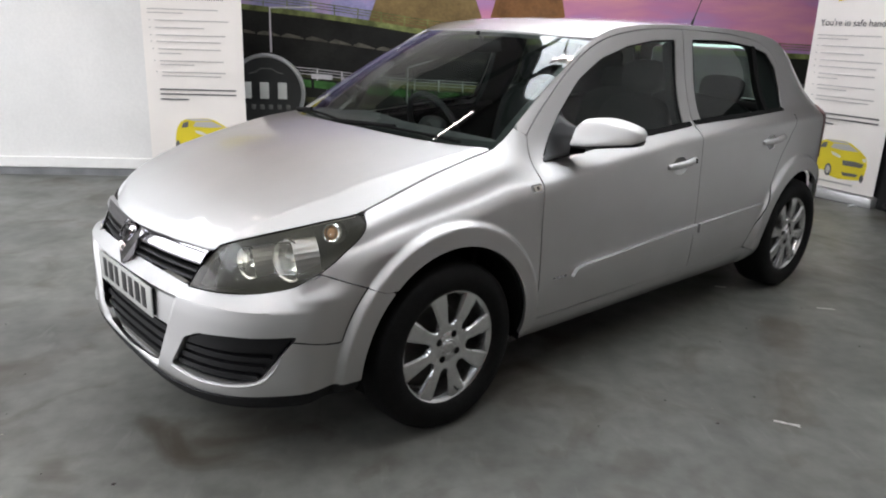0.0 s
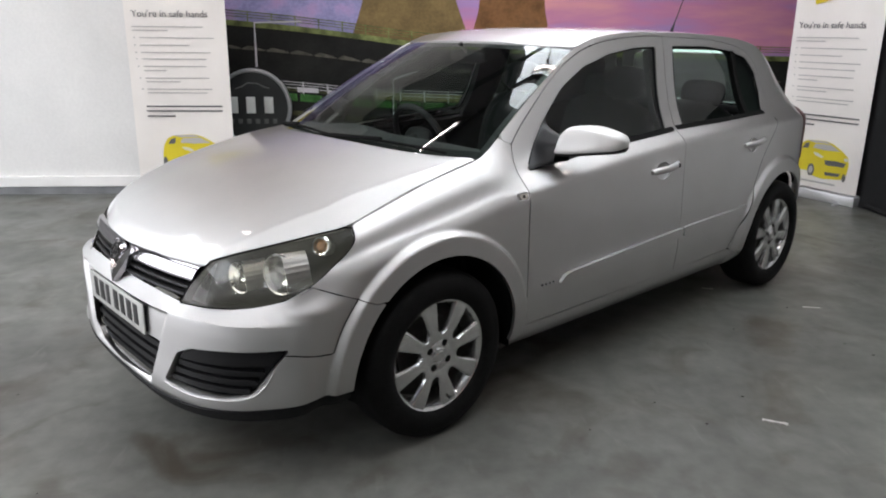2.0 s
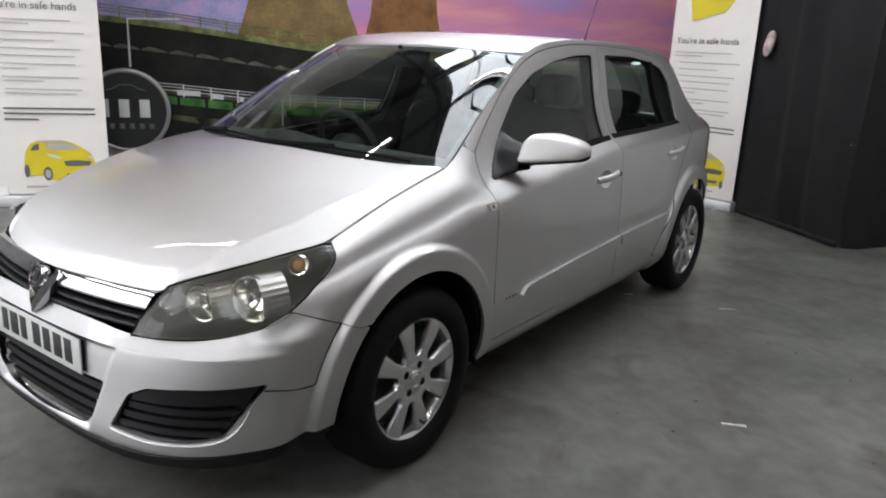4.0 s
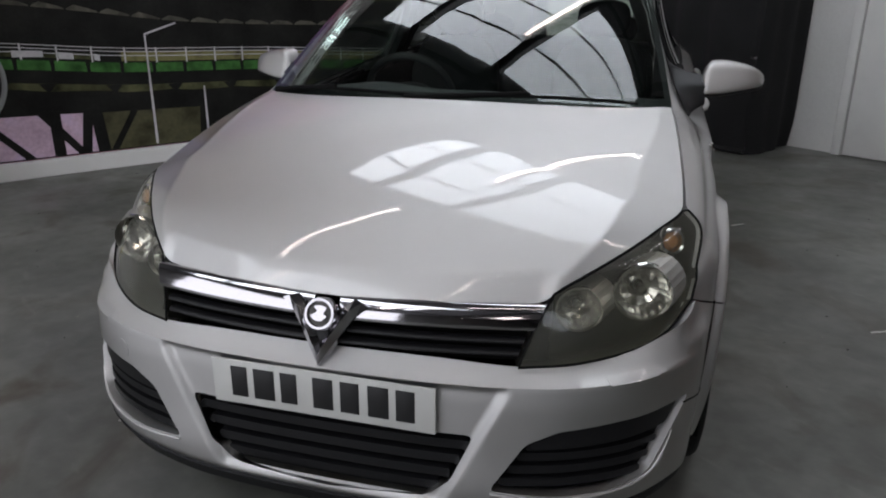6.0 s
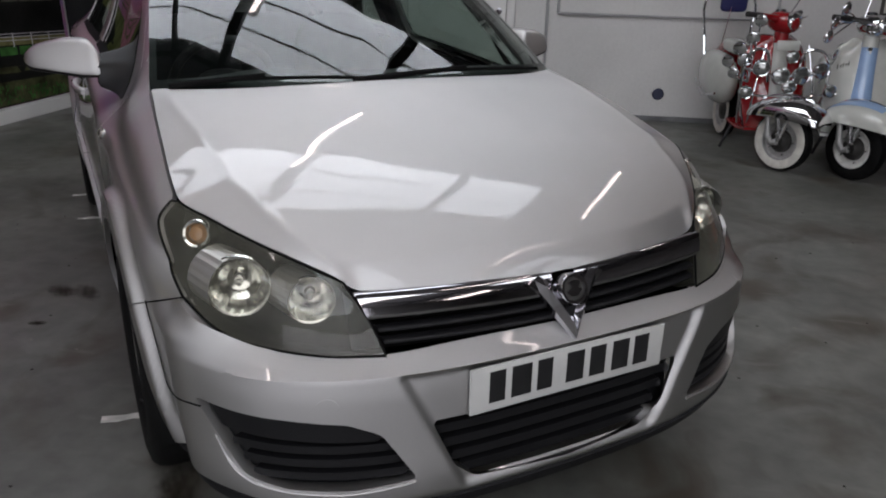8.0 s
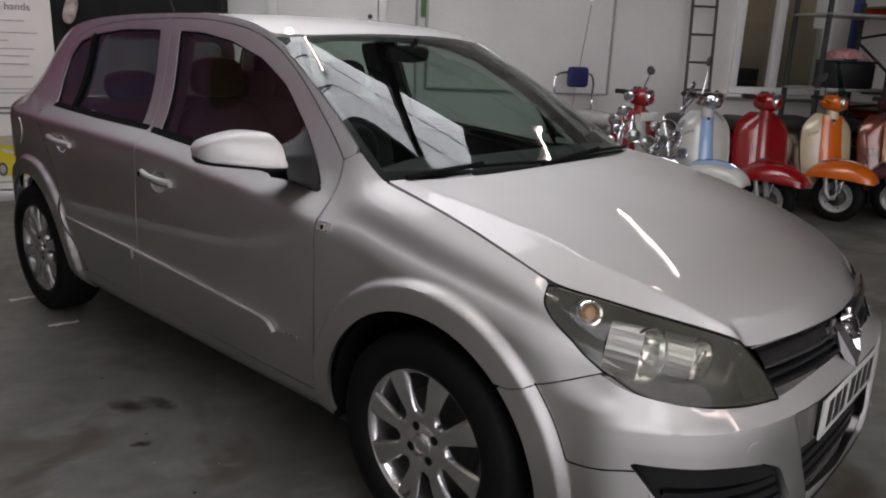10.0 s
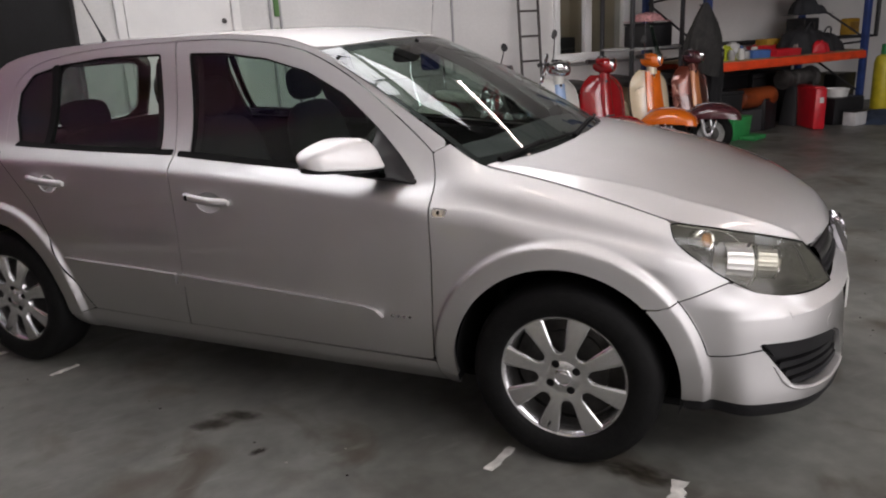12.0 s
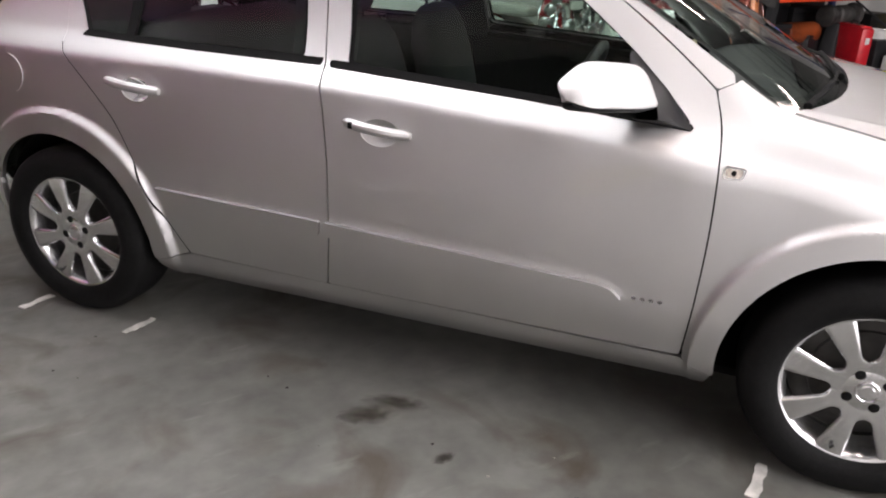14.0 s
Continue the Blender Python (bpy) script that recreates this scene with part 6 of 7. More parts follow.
part("diffuser", box_bm((0.5, 0.5, 0.02), (0, 0, 0), 0.004), glow("office_fill", (1.0, 0.93, 0.8), 2.5), ol)
mon = thing("monitor", "small dark screen standing on the window ledge", "monitor", at=room(4.66, 4.26, 1.045))
part("screen", box_bm((0.30, 0.03, 0.19), (0, 0, 0.115), 0.008), INK, mon)
part("foot", box_bm((0.14, 0.10, 0.015), (0, 0, 0.0075), 0.004), TRIM, mon)
paper = part("paper_sheet", box_bm((0.15, 0.002, 0.30), (5.38, 4.135, 1.85), 0), PLATE, None, smooth=False, at=ROOM.copy())
tagged(paper, "white paper sheet taped inside the window", "paper")

# ladder against the wall
ladder = thing("ladder", "dark metal ladder leaning on the wall", "ladder", at=room(3.92, 3.86, 0))
LAD = material("dark_ladder_metal", (0.06, 0.055, 0.05), rough=0.5, metal=0.4, stain=0.3, stain_scale=10)
for s in (-0.135, 0.135):
    part("rail", tube_bm([(s, 0.0, 0.0), (s, 0.21, 3.1)], 0.016, n=8), LAD, ladder)
for i in range(11):
    z = 0.20 + 0.275 * i
    part("rung", tube_bm([(-0.135, 0.21 * z / 3.1, z), (0.135, 0.21 * z / 3.1, z)], 0.012, n=8), LAD, ladder)

# ---- scooters along the door wall ----
SEAT_BLACK = material("black_seat_vinyl", (0.009, 0.009, 0.009), rough=0.5, grain=0.2)
WHITEWALL = material("white_tyre_wall", (0.62, 0.60, 0.55), rough=0.7, stain=0.15, stain_scale=20)
RIM_GREY = material("painted_rim_grey", (0.40, 0.40, 0.39), rough=0.35, metal=0.4, stain=0.2, stain_scale=20)


def enamel(name, colour):
    return material(name, colour, rough=0.22, coat=0.8, stain=0.06, stain_scale=9)


RED, CREAM, IVORY = enamel("red_enamel", (0.24, 0.004, 0.006)), enamel("cream_enamel", (0.62, 0.52, 0.36)), enamel("ivory_enamel", (0.50, 0.51, 0.47))
SKY_BLUE, ORANGE, PLUM = enamel("sky_blue_enamel", (0.25, 0.38, 0.58)), enamel("orange_enamel", (0.62, 0.12, 0.006)), enamel("plum_enamel", (0.060, 0.014, 0.018))
COPPER = material("copper_flake_enamel", (0.10, 0.022, 0.012), rough=0.22, metal=0.4, coat=0.9, stain=0.8, stain_scale=4)
COPPER_PALE = enamel("pale_copper_enamel", (0.42, 0.15, 0.055))
BRIGHT = material("polished_chrome", (0.70, 0.70, 0.71), rough=0.06, metal=1.0, stain=0.06, stain_scale=20)
LAMP_GLASS = material("scooter_lamp_glass", (0.30, 0.31, 0.30), rough=0.10, metal=0.8, coat=1.0, stain=0.3, stain_scale=40)
BLACK_VINYL = material("black_mirror_back", (0.02, 0.02, 0.022), rough=0.25, spec=0.5)


def scooter(label, at, main, accent, guard, guard_top=None, whitewall=False, rim=RIM_GREY, steer=8.0, screen=False, dressed=False, grille=False, spring=BRIGHT, head=None, mirrors=()):
    """Origin on the ground under the front wheel, front towards +x."""
    t = thing("scooter", label, "scooter", "scooters along the wall", at)
    turn = Matrix.Rotation(radians(steer), 4, "Z")

    def p(name, bm, mat, owner=t, note="", turned=False, angle=40):
        return part(name, bm, mat, owner, note, angle=angle, at=turn.copy() if turned else None)
    for x, name in ((0.0, "front_wheel"), (-1.24, "rear_wheel")):
        m = Matrix.Translation((x, 0, 0.218))
        w = p(name, lathe_bm([(0.07, -0.018), (0.10, -0.014), (0.122, -0.024), (0.130, -0.044), (0.137, -0.044), (0.137, 0.044), (0.130, 0.044), (0.122, 0.024), (0.10, 0.014), (0.07, 0.018)], 32, m=m), rim, turned=x == 0)
        part("tyre", lathe_bm([(0.132, -0.038), (0.16, -0.047), (0.19, -0.046), (0.212, -0.030), (0.218, 0.0), (0.212, 0.030), (0.19, 0.046), (0.16, 0.047), (0.132, 0.038)], 40, m=m), RUBBER, w)
        part("hub_drum", lathe_bm([(0.0, -0.05), (0.03, -0.05), (0.045, -0.038), (0.078, -0.034), (0.082, -0.02), (0.082, 0.02), (0.078, 0.034), (0.045, 0.038), (0.03, 0.05), (0.0, 0.05)], 24, m=m), DARK_ALLOY, w)
        for i in range(5):
            k = i * 2 * math.pi / 5
            part("wheel_nut", lathe_bm([(0, -0.030), (0.008, -0.030), (0.009, -0.012), (0.009, 0.012), (0.008, 0.030), (0, 0.030)], 6, m=m @ Matrix.Translation((0.098 * math.cos(k), 0, 0.098 * math.sin(k)))), BRIGHT, w)
        if whitewall:
            for s in (-1, 1):
                part("white_wall", lathe_bm([(0.136, s * 0.042), (0.160, s * 0.0495), (0.188, s * 0.0485), (0.196, s * 0.044)], 40, m=m), WHITEWALL, w)
    # trailing link, damper and spring
    p("fork_leg", tube_bm([(-0.12, -0.075, 0.47), (-0.085, -0.085, 0.34), (-0.07, -0.085, 0.25), (-0.04, -0.080, 0.205), (0.0, -0.075, 0.218)], [0.020, 0.019, 0.022, 0.020, 0.026], n=10), spring if spring is not BRIGHT else RIM_GREY, turned=True)
    p("damper", tube_bm([(0.015, -0.088, 0.235), (-0.02, -0.088, 0.44)], 0.011, n=8), BRIGHT, turned=True)
    coil = [(0.015 - 0.035 * i / 120 + 0.022 * math.cos(i * 0.62), -0.088 + 0.022 * math.sin(i * 0.62), 0.262 + 0.0013 * i) for i in range(120)]
    p("damper_spring", tube_bm(coil, 0.0042, n=5), spring, turned=True)
    p("axle_arm", tube_bm([(0.05, -0.07, 0.37), (0.035, -0.075, 0.30), (0.0, -0.075, 0.218)], 0.012, n=8), BRIGHT, turned=True)

    # bell-shaped mudguard, flared along its rim
    def bell(u, v, lift=0.0):
        a = math.pi * (u - 0.5) * 0.98
        k = 2 * v - 1
        x = 0.285 * math.sin(a) + 0.01
        half = (0.150 + lift) * math.cos(a * 0.86) ** 0.6
        y = half * math.sin(k * math.pi / 2)
        rise = 0.150 * max(0.0, math.cos(a)) ** 0.75 * math.cos(k * math.pi / 2) ** 0.62
        z = 0.388 - 0.026 * abs(math.sin(a)) ** 2.2 + rise + lift + 0.004 * abs(k) ** 8
        return Vector((x, y, z))
    g = p("front_mudguard", grid_bm(bell, 26, 18, thick=0.003), guard, turned=True, angle=60)
    if guard_top:
        part("mudguard_top", grid_bm(lambda u, v: bell(0.10 + 0.62 * u, 0.5 + (v - 0.5) * (0.62 - 0.25 * u), 0.0035), 16, 10), guard_top, g, angle=60)
    part("mudguard_crest", tube_bm([bell(0.22 + 0.045 * i, 0.5, 0.006) for i in range(12)], [0.003] + [0.007] * 10 + [0.003], n=6), BRIGHT if guard is not RED else RED, g)

    # leg shield, leaning back, with rolled edge and centre strip
    def shield(u, v, lift=0.0):
        k = 2 * u - 1
        z = 0.27 + 0.64 * v
        wide = 0.232 * (0.88 + 0.12 * math.sin(math.pi * min(v * 0.95, 1))) * (1 - (max(0, v - 0.70) / 0.30) ** 2.6 * 0.52)
        y = wide * k
        x = -0.205 - 0.13 * v + 0.05 * (1 - v) ** 3 - 0.10 * abs(k) ** 2.2 + lift
        return Vector((x, y, z))
    sh = p("leg_shield", grid_bm(lambda u, v: shield(u, v), 24, 22, thick=0.004), main, angle=60)
    edge = [shield(0, i / 22) for i in range(23)] + [shield(i / 12, 1) for i in range(1, 13)] + [shield(1, 1 - i / 22) for i in range(1, 23)]
    part("edge_trim", tube_bm(edge, 0.007, n=6), BRIGHT if dressed else (SEAT_BLACK if screen else main), sh)

    wide = 0.088 if screen else 0.050

    def strip(u, v):
        c = shield(0.5, v * 0.98)
        w = wide + 0.036 * (1 - v) ** 2
        k = 2 * u - 1
        return Vector((c.x + 0.008 + 0.024 * (1 - abs(k) ** 2.5), w * k, c.z))
    part("horn_cover", grid_bm(strip, 10, 20, thick=0.003), accent, sh, angle=60)
    part("badge", lathe_bm([(0, 0.012), (0.024, 0.010), (0.03, 0)], 20, "x", m=Matrix.Translation(strip(0.5, 0.30))), RIM_GREY if not grille else BRIGHT, sh)
    part("crest", lathe_bm([(0, 0.010), (0.014, 0.008), (0.018, 0)], 6, "x", m=Matrix.Translation(strip(0.5, 0.93))), BLACK_VINYL if not dressed else BRIGHT, sh)
    if grille:
        part("horn_grille", box_bm((0.02, 0.10, 0.085), strip(0.5, 0.36) + Vector((-0.002, 0, 0)), 0.012), SEAT_BLACK, sh)
    else:
        for i, (dy, h) in enumerate(((-0.176, 0.035), (-0.158, 0.024), (-0.143, 0.030), (-0.128, 0.020), (-0.113, 0.030))):
            c = shield(0.5 + dy / 0.46, 0.70 + 0.012 * i)
            part("script_stroke", box_bm((0.004, 0.0055, h), c + Vector((0.005, 0, 0)), 0.0015), DARK_ALLOY, sh)
    p("neck", tube_bm([(-0.33, 0, 0.86), (-0.345, 0, 0.98)], [0.055, 0.05], n=14), main)

    # headset, with the lamp, levers, grips and mirrors on it
    hs = p("headset", pad((0.24, 0.16, 0.15), (0, 0, 0), 0.12, 2.4), head or main)
    hs.matrix_basis = Matrix.Translation((-0.34, 0, 1.005)) @ turn
    lamp_m = Matrix.Translation((0.085, 0, 0.005))
    part("headlamp", lathe_bm([(0, 0.026), (0.04, 0.022), (0.054, 0.010), (0.058, 0.010), (0.060, 0.0), (0.052, -0.05)], 28, "x", m=lamp_m), LAMP_GLASS, hs)
    part("headlamp_rim", lathe_bm([(0.052, 0.012), (0.060, 0.018), (0.067, 0.008), (0.066, -0.028)], 28, "x", m=lamp_m), BRIGHT, hs)
    part("speedometer", lathe_bm([(0, 0.018), (0.030, 0.016), (0.038, 0.004), (0.038, -0.02)], 20, "z", m=Matrix.Translation((-0.035, 0, 0.072))), BLACK_VINYL, hs)
    for s in (-1, 1):
        part("handlebar", tube_bm([(-0.01, s * 0.05, 0.02), (-0.03, s * 0.15, 0.04), (-0.06, s * 0.23, 0.05)], [0.034, 0.019, 0.015], n=10), head or main, hs)
        part("grip", tube_bm([(-0.045, s * 0.19, 0.046), (-0.085, s * 0.31, 0.055)], 0.020, n=10), SEAT_BLACK, hs)
        part("brake_lever", tube_bm([(-0.02, s * 0.15, 0.025), (0.005, s * 0.22, 0.025), (-0.02, s * 0.31, 0.035)], 0.006, n=6), BRIGHT, hs)
    for (y0, z0), (y1, z1), turned, size in mirrors:
        part("mirror_stem", tube_bm([(-0.04, y0, z0), (-0.03, (y0 + y1) / 2, (z0 + z1) / 2 + 0.01), (-0.03, y1, z1)], 0.0055, n=6), BRIGHT, hs)
        mm = Matrix.Translation((-0.03, y1, z1 + 0.02)) @ Matrix.Rotation(turned, 4, "Z") @ Matrix.Rotation(0.25, 4, "Y")
        part("mirror_head", lathe_bm([(0, 0.018), (size * 0.55, 0.015), (size * 0.9, 0.004), (size, -0.006), (size * 0.94, -0.010), (0, -0.008)], 20, "x", m=mm), BLACK_VINYL if size < 0.045 else BRIGHT, hs)
    # floor, tunnel, bodywork
    p("floorboard", grid_bm(lambda u, v: Vector((-0.18 - 0.40 * u, (v - 0.5) * 0.44, 0.27 - 0.012 * math.sin(math.pi * u))), 10, 8, thick=0.02), main)
    p("frame_spine", tube_bm([(-0.33, 0, 0.85), (-0.28, 0, 0.45), (-0.40, 0, 0.27), (-0.75, 0, 0.27), (-0.90, 0, 0.50), (-1.35, 0, 0.62)], 0.045, n=10), main)
    for s in (-1, 1):
        panel_side = p("side_panel", pad((0.78, 0.20, 0.40), (-1.12, s * 0.155, 0.52), 0.10, 2.4), main if not dressed else IVORY)
        if dressed:
            part("panel_trim", tube_bm([(-0.80, s * 0.265, 0.42), (-1.1, s * 0.275, 0.36), (-1.40, s * 0.255, 0.46)], 0.009, n=6), BRIGHT, panel_side)
    p("tail", pad((0.60, 0.24, 0.34), (-1.28, 0, 0.58), 0.25, 2.4), main)
    p("seat", pad((0.68, 0.25, 0.12), (-1.0, 0, 0.765), 0.03, 3.2), IVORY if dressed else SEAT_BLACK)
    p("stand", tube_bm([(-0.70, 0.20, 0.012), (-0.66, 0.12, 0.26), (-0.66, -0.12, 0.26), (-0.70, -0.20, 0.012)], 0.012, n=8), STEEL_DARK)
    if screen:
        part("fly_screen", grid_bm(lambda u, v: Vector((0.06 - 0.09 * v + 0.03 * math.sin(math.pi * u), (u - 0.5) * 0.15 * (1 - 0.35 * v), 0.06 + 0.30 * v)), 8, 8, thick=0.004), GLASS, hs)
        part("screen_clamp", tube_bm([(0.05, -0.07, 0.09), (0.09, 0.0, 0.085), (0.05, 0.07, 0.09)], 0.006, n=6), BRIGHT, hs)
    if dressed:
        # looped crash bars, spot lamps with chrome shells, mirrors on stalks
        for s in (-1, 1):
            p("crash_bar", tube_bm(spline([(-0.26, s * 0.25, 0.30), (-0.17, s * 0.29, 0.46), (-0.15, s * 0.30, 0.68), (-0.16, s * 0.26, 0.80), (-0.18, s * 0.18, 0.83), (-0.20, s * 0.12, 0.78), (-0.19, s * 0.10, 0.60)], 6), 0.011, n=8), BRIGHT)
            p("shield_bar", tube_bm(spline([(-0.22, s * 0.19, 0.30), (-0.14, s * 0.21, 0.50), (-0.20, s * 0.15, 0.86)], 6), 0.008, n=8), BRIGHT)
        p("lamp_bar", tube_bm(spline([(-0.14, -0.30, 0.70), (-0.10, -0.12, 0.66), (-0.10, 0.12, 0.66), (-0.14, 0.30, 0.70)], 6), 0.010, n=8), BRIGHT)
        p("lower_bar", tube_bm(spline([(-0.15, -0.28, 0.52), (-0.10, 0, 0.50), (-0.15, 0.28, 0.52)], 6), 0.009, n=8), BRIGHT)
        for y, z, r, yaw in ((-0.20, 0.71, 0.058, -0.3), (-0.06, 0.655, 0.062, -0.1), (0.08, 0.66, 0.062, 0.15), (0.215, 0.70, 0.058, 0.3), (0.01, 0.585, 0.050, 0.0), (-0.285, 0.54, 0.046, -0.2), (0.30, 0.56, 0.046, 0.2), (0.0, 0.79, 0.045, 0.0)):
            mm = Matrix.Translation((-0.085, y, z)) @ Matrix.Rotation(yaw, 4, "Z")
            shell = p("spot_lamp", lathe_bm([(r * 0.86, 0.016), (r * 0.96, 0.020), (r * 1.04, 0.010), (r, -0.008), (r * 0.7, -0.034), (r * 0.3, -0.048), (0, -0.05)], 24, "x", m=mm), BRIGHT)
            part("lamp_lens", lathe_bm([(0, 0.026), (r * 0.5, 0.024), (r * 0.9, 0.015), (r * 0.94, 0.004)], 24, "x", m=mm), LAMP_GLASS, shell)
        for y, z, r, yaw in ((-0.22, 1.02, 0.050, -0.5), (-0.26, 0.90, 0.055, -0.3), (-0.34, 0.83, 0.055, -0.5), (-0.29, 0.75, 0.058, -0.1), (-0.41, 0.74, 0.050, -0.6), (-0.36, 0.66, 0.045, -0.4), (0.34, 0.80, 0.045, 0.5)):
            stalk = p("mirror_stalk", tube_bm([(-0.17, math.copysign(0.25, y), 0.60), (-0.18, y, z - 0.03), (-0.185, y, z)], 0.006, n=6), BRIGHT)
            part("mirror_head", lathe_bm([(0, 0.014), (r * 0.5, 0.012), (r * 0.84, 0.005), (r * 0.92, -0.004), (r * 0.86, -0.008), (0, -0.006)], 20, "x", m=Matrix.Translation((-0.175, y, z)) @ Matrix.Rotation(yaw, 4, "Z") @ Matrix.Rotation(0.3, 4, "Y")), BRIGHT, stalk)
        p("plate_panel", box_bm((0.01, 0.15, 0.11), (-0.085, 0, 0.455), 0.006), material("grey_green_plate", (0.16, 0.18, 0.14), rough=0.4), note="small grey-green square plate")
        p("number_board", box_bm((0.012, 0.16, 0.07), (-0.185, 0, 0.855), 0.006), IVORY)
        rack = p("back_rack", tube_bm(spline([(-1.38, -0.20, 0.62), (-1.50, -0.20, 0.86), (-1.52, -0.22, 1.06), (-1.52, -0.15, 1.15), (-1.52, 0.15, 1.15), (-1.52, 0.22, 1.06), (-1.50, 0.20, 0.86), (-1.38, 0.20, 0.62)], 5), 0.012, n=8), BRIGHT)
        part("back_pad", pad((0.06, 0.22, 0.20), (-1.49, 0.02, 1.115), 0.0, 6.0), material("navy_vinyl", (0.010, 0.012, 0.085), rough=0.5), rack)
        p("aerial_rod", tube_bm([(-1.45, -0.05, 0.75), (-1.50, 0.12, 1.9)], 0.004, n=6), BRIGHT)
    return t


for a, b, turn, args in (
    (2.76, 2.38, -82, dict(label="red and white scooter with chrome crash bars, spot lamps and mirrors", main=RED, accent=IVORY, guard=BRIGHT, whitewall=True, steer=34, dressed=True, mirrors=(((0.12, 0.05), (0.24, 0.20), 2.5, 0.040),))),
    (3.20, 2.24, -102, dict(label="ivory scooter with sky-blue centre strip and mudguard top", main=IVORY, accent=SKY_BLUE, guard=IVORY, guard_top=SKY_BLUE, rim=material("pale_rim_paint", (0.60, 0.60, 0.57), rough=0.4, stain=0.2, stain_scale=20), steer=46, head=BRIGHT,
                            mirrors=(((-0.06, 0.05), (-0.02, 0.30), 0.8, 0.044), ((-0.14, 0.04), (-0.26, 0.09), 0.2, 0.050), ((-0.18, 0.02), (-0.34, 0.0), 0.3, 0.052), ((-0.18, 0.02), (-0.38, -0.09), 0.1, 0.046)))),
    (3.71, 2.19, -104, dict(label="glossy red scooter with black seat and pale coil spring", main=RED, accent=RED, guard=RED, steer=48, grille=True, spring=RIM_GREY)),
    (4.49, 2.34, -102, dict(label="cream and orange scooter with a tall fly screen", main=CREAM, accent=ORANGE, guard=ORANGE, steer=46, screen=True, head=ORANGE, mirrors=(((-0.14, 0.05), (-0.24, 0.20), 0.9, 0.044),))),
    (5.08, 2.30, -98, dict(label="plum and copper scooter with dark mudguard", main=COPPER, accent=COPPER_PALE, guard=PLUM, steer=46, head=PLUM)),
):
    label = args.pop("label")
    scooter(label, room(a, b, 0, turn), **args)

# ---- storage racking beyond the scooters ----
BLUE = material("blue_rack_paint", (0.02, 0.045, 0.16), rough=0.45, stain=0.25, stain_scale=8)
BEAM = material("orange_rack_paint", (0.72, 0.06, 0.012), rough=0.45, stain=0.2, stain_scale=8)
BOARD = material("chipboard_shelf", (0.25, 0.18, 0.10), rough=0.8, grain=0.2, grain_scale=120)
rack = thing("storage_rack", "blue and orange pallet racking along the wall", "shelving", at=ROOM.copy())
for a in (5.62, 8.56):
    for b in (2.92, 3.88):
        post = part("upright", box_bm((0.085, 0.07, 2.9), (a, b, 1.45), 0.006), BLUE, rack)
        part("foot_plate", box_bm((0.13, 0.12, 0.008), (a, b, 0.004), 0.002), BLUE, post)
    for z in (0.35, 1.05, 1.75):
        part("brace", tube_bm([(a, 2.94, z), (a, 3.86, z + 0.55)], 0.014, n=6), STEEL_DARK, rack)
        part("brace", tube_bm([(a, 3.86, z + 0.55), (a, 2.94, z + 0.65)], 0.014, n=6), STEEL_DARK, rack)
for z in (0.84, 1.86):
    for b in (2.88, 3.90):
        beam = part("beam", box_bm((2.86, 0.05, 0.10), (7.09, b, z), 0.008), BEAM, rack)
        part("beam_step", box_bm((2.84, 0.012, 0.045), (7.09, b - 0.030, z - 0.02), 0.003), BEAM, beam)
    part("shelf_board", box_bm((2.86, 0.98, 0.02), (7.09, 3.39, z + 0.055), 0.003), BOARD, rack)
# dark sheet added in place of the deep shade under the lower beam
part("shade_panel", box_bm((2.80, 0.02, 0.78), (7.09, 3.945, 0.42), 0.003), STEEL_DARK, rack)
side = thing("shelf_unit", "dark metal shelf unit stacked with boxes", "shelving", at=room(5.15, 3.45, 0))
for x in (-0.38, 0.38):
    for y in (-0.25, 0.25):
        part("upright", box_bm((0.04, 0.04, 1.95), (x, y, 0.975), 0.004), STEEL_DARK, side)
for z in (0.40, 1.10, 1.80):
    part("shelf", box_bm((0.80, 0.54, 0.025), (0, 0, z), 0.004), RIM_GREY, side)


def crate(name, label, category, size, at, mat, turn=0.0, bevel=0.015, lid=None, taper=None):
    t = thing(name, label, category, at=room(at[0], at[1], at[2], turn))
    part("body", box_bm(size, (0, 0, size[2] / 2), bevel, taper=taper), mat, t)
    if lid:
        part("lid", box_bm((size[0] * 1.03, size[1] * 1.03, size[2] * 0.10), (0, 0, size[2] * 1.05), bevel * 0.5), lid, t)
    return t


def plastic(name, c, r=0.45):
    return material(name, c, rough=r, stain=0.15, stain_scale=9)


BLACK_P, RED_P, GREEN_P = plastic("black_plastic", (0.008, 0.008, 0.009)), plastic("red_plastic", (0.50, 0.012, 0.02), 0.35), plastic("green_plastic", (0.01, 0.22, 0.06))
crate("black_box", "black plastic box on the shelf unit", "box", (0.42, 0.34, 0.24), (5.15, 3.35, 1.1145), BLACK_P, lid=BLACK_P)


